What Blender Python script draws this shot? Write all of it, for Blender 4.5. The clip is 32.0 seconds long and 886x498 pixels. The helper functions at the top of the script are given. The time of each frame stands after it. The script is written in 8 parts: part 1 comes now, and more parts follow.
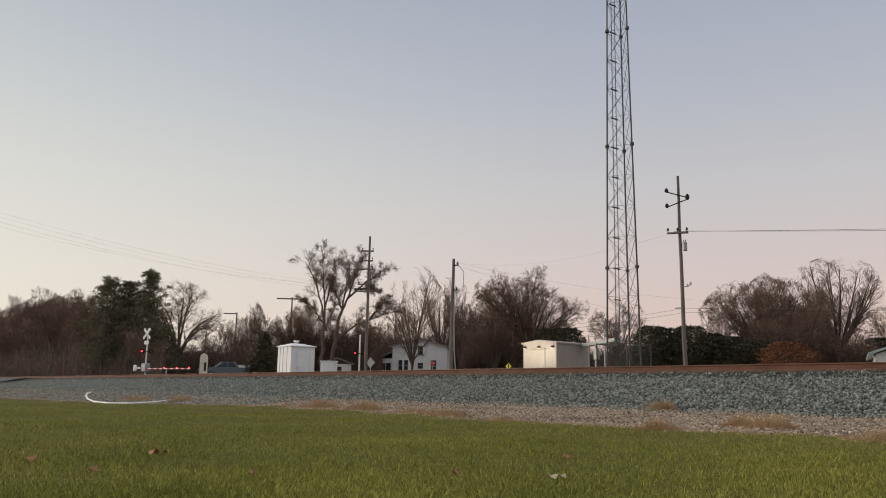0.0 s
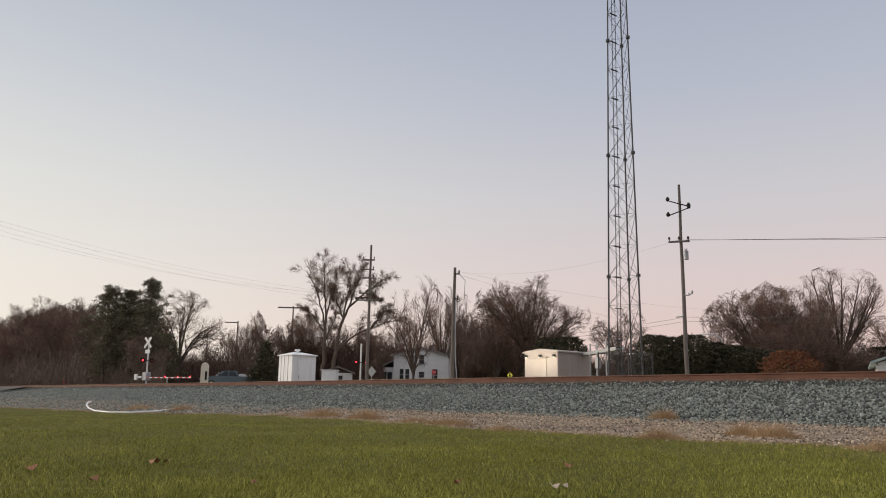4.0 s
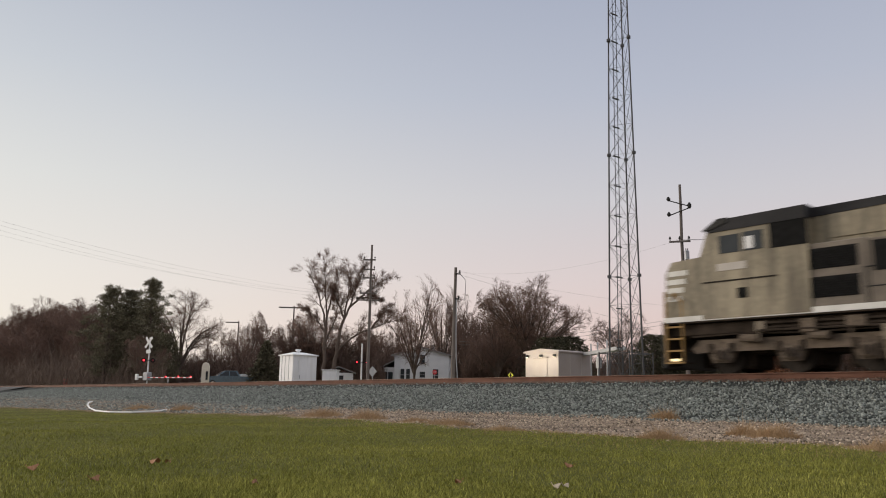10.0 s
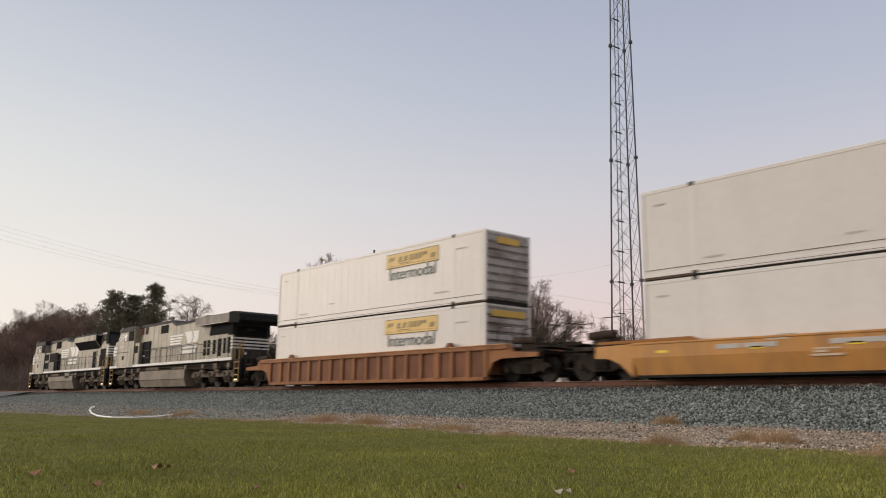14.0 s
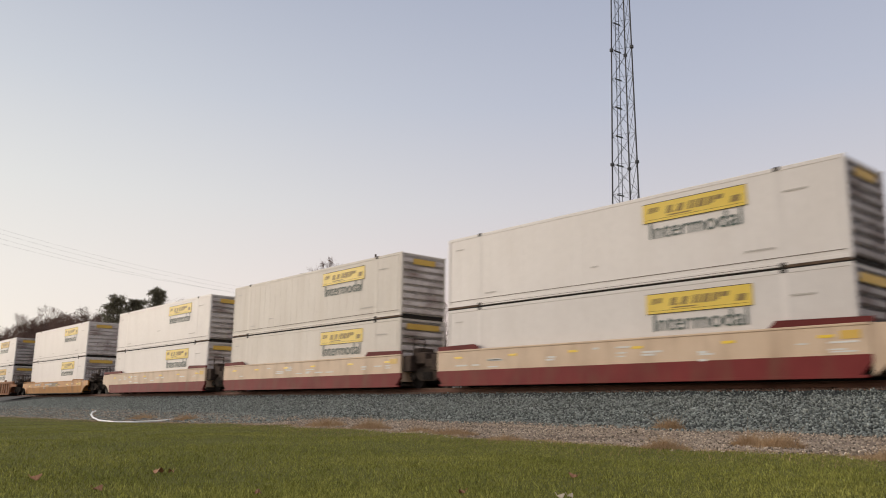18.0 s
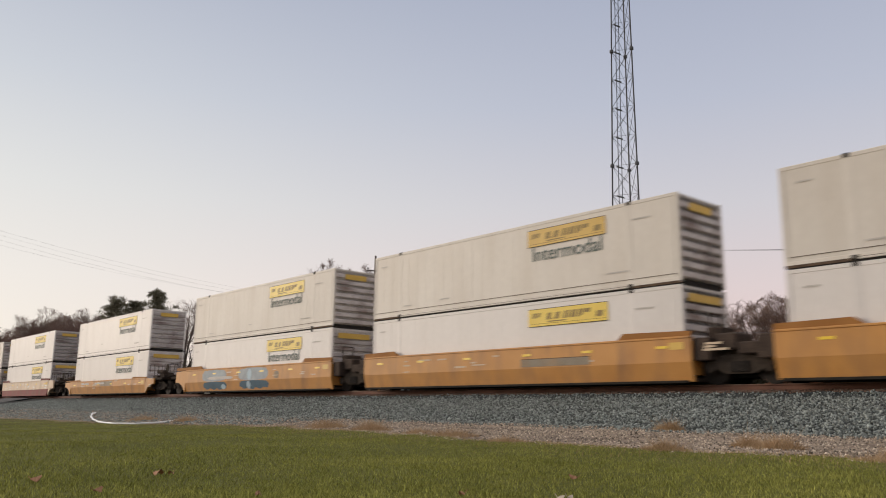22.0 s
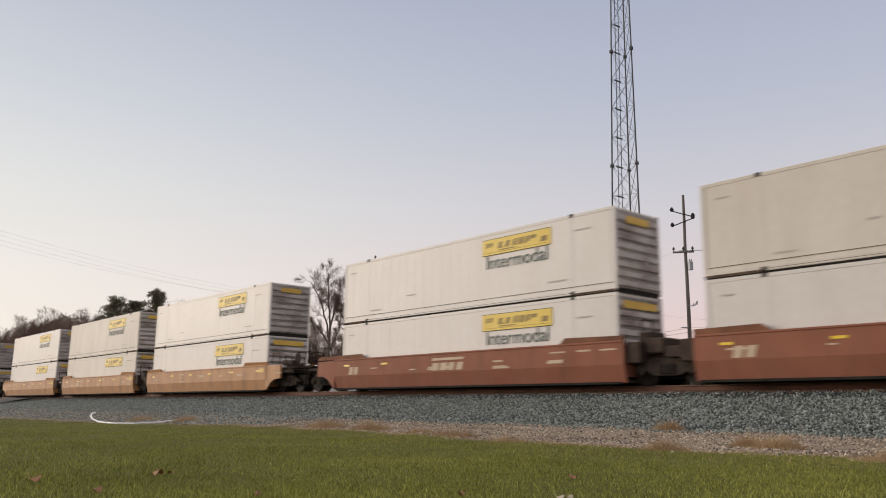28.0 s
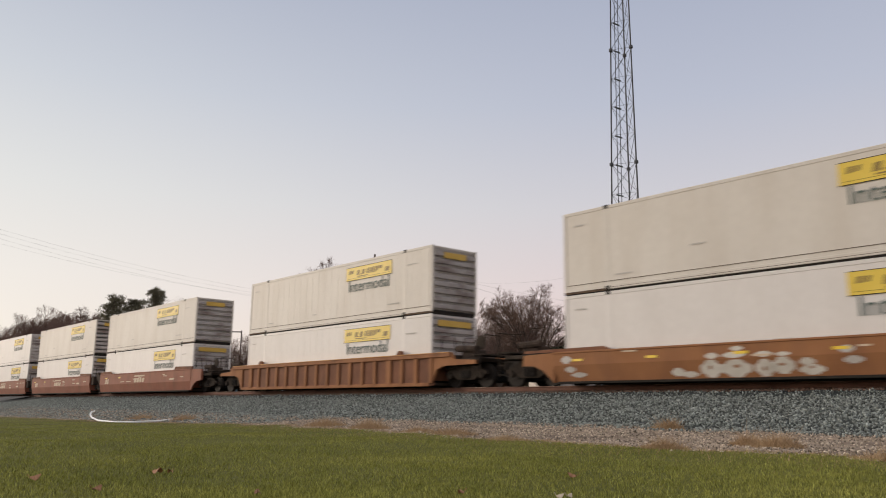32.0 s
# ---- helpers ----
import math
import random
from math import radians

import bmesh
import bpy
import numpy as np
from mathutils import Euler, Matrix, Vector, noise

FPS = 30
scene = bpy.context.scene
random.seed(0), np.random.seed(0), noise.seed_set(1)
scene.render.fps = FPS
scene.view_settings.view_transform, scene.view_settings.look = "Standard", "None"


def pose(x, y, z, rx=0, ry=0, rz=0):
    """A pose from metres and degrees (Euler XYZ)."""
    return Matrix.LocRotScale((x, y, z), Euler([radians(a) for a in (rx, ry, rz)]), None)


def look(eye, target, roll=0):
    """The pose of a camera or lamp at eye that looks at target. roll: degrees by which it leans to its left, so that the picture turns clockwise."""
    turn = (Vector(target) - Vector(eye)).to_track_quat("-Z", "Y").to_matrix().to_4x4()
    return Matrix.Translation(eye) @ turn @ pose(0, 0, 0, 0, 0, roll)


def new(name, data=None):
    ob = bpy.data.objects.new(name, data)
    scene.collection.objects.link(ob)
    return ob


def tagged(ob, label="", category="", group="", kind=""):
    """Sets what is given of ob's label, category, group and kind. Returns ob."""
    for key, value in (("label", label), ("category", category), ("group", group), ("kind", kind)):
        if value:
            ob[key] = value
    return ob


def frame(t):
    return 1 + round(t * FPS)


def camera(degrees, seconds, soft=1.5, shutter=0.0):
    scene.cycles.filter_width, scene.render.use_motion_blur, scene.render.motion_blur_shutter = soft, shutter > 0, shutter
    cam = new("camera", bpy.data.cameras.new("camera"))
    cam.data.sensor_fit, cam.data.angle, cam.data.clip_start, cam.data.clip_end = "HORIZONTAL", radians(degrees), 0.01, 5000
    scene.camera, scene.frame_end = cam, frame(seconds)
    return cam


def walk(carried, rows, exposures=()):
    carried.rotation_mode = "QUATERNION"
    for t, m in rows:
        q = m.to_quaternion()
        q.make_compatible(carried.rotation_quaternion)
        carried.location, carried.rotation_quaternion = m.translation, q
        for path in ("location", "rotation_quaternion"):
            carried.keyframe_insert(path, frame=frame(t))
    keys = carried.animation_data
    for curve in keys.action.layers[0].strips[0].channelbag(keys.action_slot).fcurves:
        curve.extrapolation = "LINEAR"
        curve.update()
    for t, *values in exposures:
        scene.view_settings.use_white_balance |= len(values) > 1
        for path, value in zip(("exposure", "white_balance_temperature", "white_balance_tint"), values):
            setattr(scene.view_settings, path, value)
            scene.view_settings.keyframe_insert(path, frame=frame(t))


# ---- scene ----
# The camera stands low on the lawn beside the track, on a tripod that is nudged a little. x runs along the track, y away across it.
EYE = 0.6
cam = camera(57.78, 32.0, soft=1.0, shutter=0.36)


def aim(yaw, pitch, roll=0.85):
    return pose(0, 0, EYE, 90 + pitch, 0, yaw) @ pose(0, 0, 0, 0, 0, roll)


walk(cam, [(t, aim(yaw, pitch)) for t, yaw, pitch in (
    (0.0, 48.848, 9.791), (0.5, 48.774, 9.909), (1.0, 48.777, 9.950), (1.5, 48.900, 10.194), (2.0, 48.940, 10.290), (2.5, 48.907, 10.378),
    (3.0, 48.968, 10.394), (3.5, 48.946, 10.397), (5.5, 48.975, 10.481), (6.0, 48.939, 10.474), (6.5, 48.985, 10.556), (7.0, 48.991, 10.553),
    (7.5, 48.972, 10.584), (8.0, 48.968, 10.550), (8.5, 48.946, 10.496), (9.0, 48.910, 10.430), (9.5, 48.923, 10.403), (10.0, 49.001, 10.409),
    (10.5, 48.988, 10.427), (11.0, 49.036, 10.462), (11.5, 49.046, 10.493), (12.0, 49.040, 10.506), (12.5, 49.027, 10.668), (13.0, 49.144, 10.743),
    (13.5, 49.130, 10.746), (14.0, 49.160, 10.765), (14.5, 49.209, 10.858), (16.5, 49.241, 11.045), (17.0, 49.254, 11.058), (17.5, 49.274, 11.092),
    (18.0, 49.268, 11.070), (18.5, 49.268, 11.076), (19.0, 49.287, 11.134), (19.5, 49.284, 11.146), (20.0, 49.268, 11.134), (20.5, 49.271, 11.161),
    (21.0, 49.271, 11.177), (21.5, 49.251, 11.171), (22.0, 49.271, 11.177), (22.5, 49.284, 11.239), (23.0, 49.281, 11.239), (23.5, 49.284, 11.251),
    (24.0, 49.300, 11.283), (24.5, 49.293, 11.270), (25.0, 49.287, 11.251), (25.5, 49.284, 11.236), (26.0, 49.281, 11.230), (26.5, 49.248, 11.171),
    (28.5, 49.255, 11.168), (29.0, 49.251, 11.149), (29.5, 49.245, 11.155), (30.0, 49.225, 11.121), (30.5, 49.222, 11.118), (31.0, 49.219, 11.111),
    (31.5, 49.225, 11.111), (32.0, 49.212, 11.073))],
    exposures=[(0.0, -0.08, 7000, 9), (1.0, 0.03, 6970, 9), (3.5, 0.02, 6930, 11), (9.5, 0.02, 6850, 11), (12.0, 0.08, 6860, 11), (14.5, 0.08, 6830, 12), (32.0, 0.09, 6830, 12)])

# ---- light: clear dusk, the glow of the set sun low in the west (along -x, a little behind the camera) ----
def lin(r, g, b):
    return tuple((c / 255 / 12.92 if c < 10.3 else ((c / 255 + 0.055) / 1.055) ** 2.4) for c in (r, g, b)) + (1,)


world = bpy.data.worlds.new("dusk_sky")
scene.world = world
world.use_nodes = True
wn, wl = world.node_tree.nodes, world.node_tree.links
wn.clear()
w_out, w_bg = wn.new("ShaderNodeOutputWorld"), wn.new("ShaderNodeBackground")
w_co, w_xyz = wn.new("ShaderNodeTexCoord"), wn.new("ShaderNodeSeparateXYZ")
w_up = wn.new("ShaderNodeValToRGB")
for e, (at_, c) in zip((w_up.color_ramp.elements[0], w_up.color_ramp.elements[1], *(w_up.color_ramp.elements.new(p) for p in (0.06, 0.14, 0.24, 0.36, 0.5))),
                       ((0.0, lin(207, 182, 180)), (1.0, lin(108, 122, 152)), (0.06, lin(213, 192, 190)), (0.14, lin(207, 196, 200)),
                        (0.24, lin(193, 194, 203)), (0.36, lin(173, 181, 199)), (0.5, lin(156, 166, 188)))):
    e.position, e.color = at_, c
w_dot, w_glow = wn.new("ShaderNodeVectorMath"), wn.new("ShaderNodeMapRange")
w_dot.operation = "DOT_PRODUCT"
w_dot.inputs[1].default_value = (-0.88, -0.47, -0.05)
w_glow.inputs["From Min"].default_value, w_glow.inputs["From Max"].default_value = 0.0, 1.3
w_glow.interpolation_type = "SMOOTHSTEP"
w_mix = wn.new("ShaderNodeMix")
w_mix.data_type, w_mix.blend_type = "RGBA", "MIX"
w_mix.inputs["B"].default_value = (0.83, 0.90, 0.85, 1)
w_sky = wn.new("ShaderNodeTexSky")
w_sky.sky_type, w_sky.sun_disc, w_sky.sun_elevation, w_sky.sun_rotation = "NISHITA", False, radians(1.5), radians(249)
w_add = wn.new("ShaderNodeMix")
w_add.data_type, w_add.blend_type, w_add.inputs["Factor"].default_value = "RGBA", "ADD", 0.015
wl.new(w_co.outputs["Generated"], w_xyz.inputs[0])
wl.new(w_co.outputs["Generated"], w_dot.inputs[0])
wl.new(w_xyz.outputs["Z"], w_up.inputs["Fac"])
wl.new(w_dot.outputs["Value"], w_glow.inputs["Value"])
w_low, w_both = wn.new("ShaderNodeMapRange"), wn.new("ShaderNodeMath")   # the glow fades with height
w_low.inputs["From Min"].default_value, w_low.inputs["From Max"].default_value = 0.62, 0.0
w_both.operation = "MULTIPLY"
wl.new(w_xyz.outputs["Z"], w_low.inputs["Value"])
wl.new(w_glow.outputs["Result"], w_both.inputs[0])
wl.new(w_low.outputs["Result"], w_both.inputs[1])
wl.new(w_both.outputs["Value"], w_mix.inputs["Factor"])
wl.new(w_up.outputs["Color"], w_mix.inputs["A"])
wl.new(w_mix.outputs["Result"], w_add.inputs["A"])
wl.new(w_sky.outputs["Color"], w_add.inputs["B"])
wl.new(w_add.outputs["Result"], w_bg.inputs["Color"])
wl.new(w_bg.outputs["Background"], w_out.inputs["Surface"])
w_bg.inputs["Strength"].default_value = 1.05

sun = new("sun", bpy.data.lights.new("sun", "SUN"))
sun.data.energy, sun.data.angle, sun.data.color = 1.9, radians(28), (1.0, 0.90, 0.78)
sun.matrix_world = look((-60, -38, 15), (0, 0, 0))

# ---- materials ----
def surf(name, a, b, scale=3.0, rough=0.7, metal=0.0, bump=0.15, fine=40.0, stretch=(1, 1, 1), streak=None, island=0.0, obj=0.0, spec=0.5, trans=0.0):
    """Two-scale noise between colours a and b; streak: (colour, amount, scale vector) for runs of dirt; island, obj: random value shift."""
    m = bpy.data.materials.new(name)
    m.use_nodes = True
    n, l = m.node_tree.nodes, m.node_tree.links
    bs = n["Principled BSDF"]
    co, mp = n.new("ShaderNodeTexCoord"), n.new("ShaderNodeMapping")
    mp.inputs["Scale"].default_value = stretch
    l.new(co.outputs["Object"], mp.inputs["Vector"])
    n1, n2 = n.new("ShaderNodeTexNoise"), n.new("ShaderNodeTexNoise")
    n1.inputs["Scale"].default_value, n1.inputs["Detail"].default_value = scale, 5
    n2.inputs["Scale"].default_value, n2.inputs["Detail"].default_value = fine, 4
    for q in (n1, n2):
        l.new(mp.outputs["Vector"], q.inputs["Vector"])
    mid = n.new("ShaderNodeMix")
    mid.data_type = "FLOAT"
    mid.inputs["Factor"].default_value = 0.4
    l.new(n1.outputs["Fac"], mid.inputs["A"])
    l.new(n2.outputs["Fac"], mid.inputs["B"])
    rg = n.new("ShaderNodeMapRange")
    rg.inputs["From Min"].default_value, rg.inputs["From Max"].default_value = 0.32, 0.68
    l.new(mid.outputs["Result"], rg.inputs["Value"])
    mx = n.new("ShaderNodeMix")
    mx.data_type = "RGBA"
    mx.inputs["A"].default_value, mx.inputs["B"].default_value = (*a, 1), (*b, 1)
    l.new(rg.outputs["Result"], mx.inputs["Factor"])
    col = mx.outputs["Result"]
    if streak:
        c, amount, vec = streak
        mp2, n3, r3, m3 = n.new("ShaderNodeMapping"), n.new("ShaderNodeTexNoise"), n.new("ShaderNodeMapRange"), n.new("ShaderNodeMix")
        mp2.inputs["Scale"].default_value = vec
        n3.inputs["Scale"].default_value, n3.inputs["Detail"].default_value = 1.0, 6
        r3.inputs["From Min"].default_value, r3.inputs["From Max"].default_value, r3.inputs["To Max"].default_value = 0.45, 0.75, amount
        m3.data_type = "RGBA"
        m3.inputs["B"].default_value = (*c, 1)
        l.new(co.outputs["Object"], mp2.inputs["Vector"])
        l.new(mp2.outputs["Vector"], n3.inputs["Vector"])
        l.new(n3.outputs["Fac"], r3.inputs["Value"])
        l.new(r3.outputs["Result"], m3.inputs["Factor"])
        l.new(col, m3.inputs["A"])
        col = m3.outputs["Result"]
    for kind, amount in (("island", island), ("obj", obj)):
        if amount:
            src = n.new("ShaderNodeNewGeometry").outputs["Random Per Island"] if kind == "island" else n.new("ShaderNodeObjectInfo").outputs["Random"]
            r4, hs = n.new("ShaderNodeMapRange"), n.new("ShaderNodeHueSaturation")
            r4.inputs["To Min"].default_value, r4.inputs["To Max"].default_value = 1 - amount, 1 + amount
            l.new(src, r4.inputs["Value"])
            l.new(r4.outputs["Result"], hs.inputs["Value"])
            l.new(col, hs.inputs["Color"])
            col = hs.outputs["Color"]
    l.new(col, bs.inputs["Base Color"])
    rr = n.new("ShaderNodeMapRange")
    rr.inputs["To Min"].default_value, rr.inputs["To Max"].default_value = max(0.03, rough - 0.12), min(1, rough + 0.12)
    l.new(n2.outputs["Fac"], rr.inputs["Value"])
    l.new(rr.outputs["Result"], bs.inputs["Roughness"])
    bs.inputs["Metallic"].default_value, bs.inputs["Specular IOR Level"].default_value = metal, spec
    if bump:
        bp = n.new("ShaderNodeBump")
        bp.inputs["Strength"].default_value, bp.inputs["Distance"].default_value = bump, 0.02
        l.new(mid.outputs["Result"], bp.inputs["Height"])
        l.new(bp.outputs["Normal"], bs.inputs["Normal"])
    return m


def glow(name, colour, power):
    m = bpy.data.materials.new(name)
    m.use_nodes = True
    bs = m.node_tree.nodes["Principled BSDF"]
    bs.inputs["Base Color"].default_value = (*colour, 1)
    bs.inputs["Emission Color"].default_value, bs.inputs["Emission Strength"].default_value = (*colour, 1), power
    return m


M_SOIL = surf("lawn_soil", (0.072, 0.074, 0.02), (0.125, 0.122, 0.034), 0.35, 0.95, bump=0.6, fine=22, spec=0.05)
M_BLADE = surf("grass_blade", (0.170, 0.179, 0.037), (0.352, 0.338, 0.084), 0.6, 0.8, bump=0, fine=9, island=0.6, spec=0.12)
M_DRY = surf("dry_grass", (0.33, 0.215, 0.115), (0.48, 0.335, 0.195), 2, 0.9, bump=0, island=0.25, spec=0.2)
M_VERGE = surf("verge_gravel", (0.16, 0.12, 0.088), (0.39, 0.308, 0.236), 0.9, 0.95, bump=0.9, fine=26, streak=((0.085, 0.06, 0.052), 0.85, (0.35, 1.1, 1)), spec=0.1)
M_PEBBLE = surf("verge_pebble", (0.20, 0.155, 0.116), (0.52, 0.435, 0.345), 4, 0.9, bump=0.2, island=0.75, spec=0.15)
# Bed colour kept near black: painted shade for the gaps between stones.
M_BEDSHADE = surf("ballast_bed", (0.03, 0.033, 0.032), (0.065, 0.07, 0.067), 6, 0.95, bump=1.0, fine=16, spec=0.1)
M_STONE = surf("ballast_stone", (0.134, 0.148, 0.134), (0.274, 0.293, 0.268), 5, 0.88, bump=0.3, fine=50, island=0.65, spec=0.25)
M_RUSTBED = surf("rusty_ballast", (0.10, 0.058, 0.04), (0.18, 0.11, 0.078), 5, 0.95, bump=0.9, fine=18)
M_RAIL = surf("rusty_rail", (0.115, 0.05, 0.032), (0.20, 0.095, 0.062), 2, 0.8, 0.2, 0.3, 30)
M_RAILTOP = surf("worn_rail_head", (0.16, 0.12, 0.10), (0.26, 0.21, 0.19), 2, 0.35, 0.9, 0.05, 30)
M_TIE = surf("creosoted_tie", (0.09, 0.06, 0.045), (0.17, 0.125, 0.10), 3, 0.95, bump=0.6, fine=25, obj=0.25)
M_FIELD = surf("far_field", (0.10, 0.10, 0.045), (0.20, 0.17, 0.09), 0.08, 0.95, bump=0.4, fine=1.5)
M_ASPHALT = surf("road_asphalt", (0.045, 0.045, 0.048), (0.085, 0.083, 0.082), 0.6, 0.9, bump=0.4, fine=40)
M_BARK = surf("bark", (0.08, 0.058, 0.047), (0.155, 0.116, 0.095), 3, 0.95, bump=0.5, fine=18, obj=0.15)
M_TWIG = surf("bare_twigs", (0.14, 0.09, 0.071), (0.215, 0.142, 0.114), 1, 0.95, bump=0, obj=0.2, spec=0.2)
M_NEEDLE = surf("evergreen_needles", (0.095, 0.085, 0.055), (0.165, 0.15, 0.098), 1, 0.85, bump=0, obj=0.2, island=0.4, spec=0.25)
M_HEDGE = surf("dark_hedge_leaves", (0.055, 0.052, 0.036), (0.105, 0.098, 0.066), 1, 0.85, bump=0, obj=0.2, island=0.4, spec=0.04)
M_BUSH = surf("russet_leaves", (0.16, 0.065, 0.038), (0.27, 0.122, 0.065), 2, 0.85, bump=0, island=0.35, spec=0.2)
M_BRUSH = surf("brush_twigs", (0.098, 0.066, 0.053), (0.155, 0.106, 0.085), 0.3, 0.95, bump=0, island=0.3, spec=0.15)
M_WOODEDGE = surf("grey_brown_brush_twigs", (0.15, 0.112, 0.09), (0.235, 0.178, 0.144), 0.3, 0.95, bump=0, island=0.3, spec=0.15)
M_LEAF = surf("fallen_leaf", (0.24, 0.10, 0.045), (0.42, 0.22, 0.12), 20, 0.8, bump=0.3, fine=90, obj=0.3)
M_PALELEAF = surf("pale_fallen_leaf", (0.45, 0.36, 0.26), (0.62, 0.52, 0.42), 20, 0.8, bump=0.3, fine=90)
M_STRAW = surf("pale_straw", (0.36, 0.26, 0.18), (0.56, 0.44, 0.34), 2, 0.9, bump=0, island=0.4, spec=0.15)
M_PIPE = surf("white_plastic", (0.68, 0.68, 0.68), (0.80, 0.80, 0.79), 3, 0.45, bump=0.05)
M_POLE = surf("weathered_pole", (0.115, 0.097, 0.088), (0.215, 0.185, 0.168), 2, 0.95, bump=0.6, fine=30, stretch=(6, 6, 0.6))
M_DARK = surf("dark_fitting", (0.02, 0.02, 0.02), (0.045, 0.045, 0.045), 4, 0.6, bump=0.1, spec=0.15)
M_WIRE = surf("wire", (0.09, 0.09, 0.095), (0.15, 0.15, 0.155), 1, 0.7, bump=0)
M_GALV = surf("galvanised_steel", (0.30, 0.31, 0.33), (0.42, 0.43, 0.45), 4, 0.55, 0.5, 0.1, 40)
M_TOWER = surf("tower_steel", (0.055, 0.055, 0.058), (0.10, 0.10, 0.104), 3, 0.65, 0.3, 0.1, 30)
M_WHITE = surf("white_painted_metal", (0.74, 0.75, 0.78), (0.84, 0.85, 0.87), 1.2, 0.5, bump=0.05, streak=((0.60, 0.60, 0.60), 0.4, (3, 3, 0.4)))
M_BEIGE = surf("grey_beige_panel", (0.31, 0.27, 0.26), (0.39, 0.345, 0.33), 1.0, 0.75, bump=0.25, fine=60, streak=((0.34, 0.29, 0.25), 0.4, (2, 2, 0.3)))
M_CREAM = surf("cream_painted_metal", (0.66, 0.60, 0.49), (0.76, 0.70, 0.59), 1.0, 0.75, bump=0.1, fine=60)
M_WALLLAMP = glow("lit_wall_lamp", (1.0, 0.93, 0.72), 1.2)
M_SIDING = surf("white_siding", (0.68, 0.68, 0.69), (0.80, 0.80, 0.80), 0.8, 0.7, bump=0.05)
M_ROOF = surf("grey_shingle", (0.20, 0.19, 0.19), (0.32, 0.31, 0.31), 1.5, 0.9, bump=0.5, fine=18)
M_GREENROOF = surf("green_metal_roof", (0.26, 0.34, 0.34), (0.34, 0.42, 0.41), 1, 0.5, bump=0.05)
M_GLASS = surf("dark_window", (0.025, 0.03, 0.034), (0.05, 0.055, 0.06), 1, 0.16, bump=0, spec=0.25)
M_WINDSCREEN = surf("windscreen_glass", (0.05, 0.06, 0.07), (0.08, 0.09, 0.10), 1, 0.08, bump=0, spec=1.0)
M_RED = surf("red_sheeting", (0.55, 0.03, 0.04), (0.66, 0.05, 0.06), 3, 0.5, bump=0)
M_SIGNYEL = surf("yellow_green_sheeting", (0.66, 0.62, 0.03), (0.78, 0.74, 0.06), 3, 0.5, bump=0)
M_REDLAMP = glow("lit_red_lamp", (1.0, 0.03, 0.05), 3.5)
M_WARMLAMP = glow("lit_headlight", (1.0, 0.86, 0.62), 6.0)
M_CABLAMP = glow("step_light", (1.0, 0.80, 0.45), 1.1)
M_TRUCKBLUE = surf("blue_car_paint", (0.085, 0.125, 0.155), (0.11, 0.16, 0.195), 1, 0.25, 0.3, 0)
M_CHROME = surf("chrome", (0.55, 0.55, 0.56), (0.7, 0.7, 0.7), 3, 0.2, 0.95, 0)
M_TYRE = surf("tyre_rubber", (0.02, 0.02, 0.02), (0.04, 0.04, 0.04), 8, 0.85, bump=0.2, spec=0.2)
# train
M_LOCO = surf("dusty_black_paint", (0.168, 0.144, 0.095), (0.405, 0.344, 0.238), 0.6, 0.55, bump=0.08, fine=7, streak=((0.065, 0.05, 0.035), 0.95, (2.6, 2.6, 0.3)))
M_LOCOBOX = surf("grimy_brown_black_paint", (0.115, 0.095, 0.075), (0.25, 0.21, 0.165), 0.9, 0.65, bump=0.08, fine=9, streak=((0.07, 0.053, 0.04), 0.85, (2.2, 2.2, 0.4)))
M_LOCOTOP = surf("sooty_roof", (0.018, 0.018, 0.02), (0.045, 0.044, 0.045), 1.2, 0.7, bump=0.1, spec=0.15)
M_LOCOEND = surf("black_end_paint", (0.016, 0.016, 0.016), (0.042, 0.04, 0.037), 1.5, 0.55, bump=0.05, spec=0.2)
# Black for grilles and dark plates, also for the painted shade of recesses.
M_GRILLE = surf("black_grille_and_recess", (0.008, 0.008, 0.008), (0.02, 0.02, 0.02), 6, 0.8, bump=0.4, fine=60, spec=0.05)
M_FRAME = surf("dusty_underframe", (0.024, 0.019, 0.015), (0.075, 0.058, 0.046), 2, 0.9, bump=0.4, fine=18, spec=0.08)
M_TANK = surf("dusty_fuel_tank", (0.165, 0.132, 0.095), (0.28, 0.226, 0.165), 1.0, 0.75, bump=0.1, streak=((0.085, 0.072, 0.06), 0.6, (0.8, 1, 1.2)))
M_TRUCK = surf("dusty_truck_frame", (0.065, 0.05, 0.038), (0.21, 0.165, 0.125), 3, 0.85, bump=0.3, fine=16, spec=0.2)
M_WHEEL = surf("wheel_steel", (0.018, 0.015, 0.013), (0.042, 0.034, 0.028), 4, 0.7, 0.1, 0.2, spec=0.15)
M_DECAL = surf("white_decal", (0.62, 0.61, 0.57), (0.76, 0.75, 0.71), 1.5, 0.55, bump=0, streak=((0.42, 0.40, 0.35), 0.6, (2, 2, 0.4)))
M_STEPYEL = surf("yellow_handrail", (0.25, 0.14, 0.035), (0.35, 0.20, 0.055), 4, 0.6, bump=0.05)
M_BOX = surf("white_container_paint", (0.655, 0.61, 0.568), (0.73, 0.684, 0.64), 0.35, 0.5, bump=0.04, fine=5, obj=0.06, streak=((0.52, 0.46, 0.40), 0.22, (0.7, 0.7, 0.2)))
M_BOXTAN = surf("yellowed_container_paint", (0.59, 0.535, 0.465), (0.665, 0.61, 0.535), 0.35, 0.55, bump=0.04, fine=5, obj=0.05, streak=((0.48, 0.40, 0.31), 0.35, (0.9, 0.9, 0.15)))
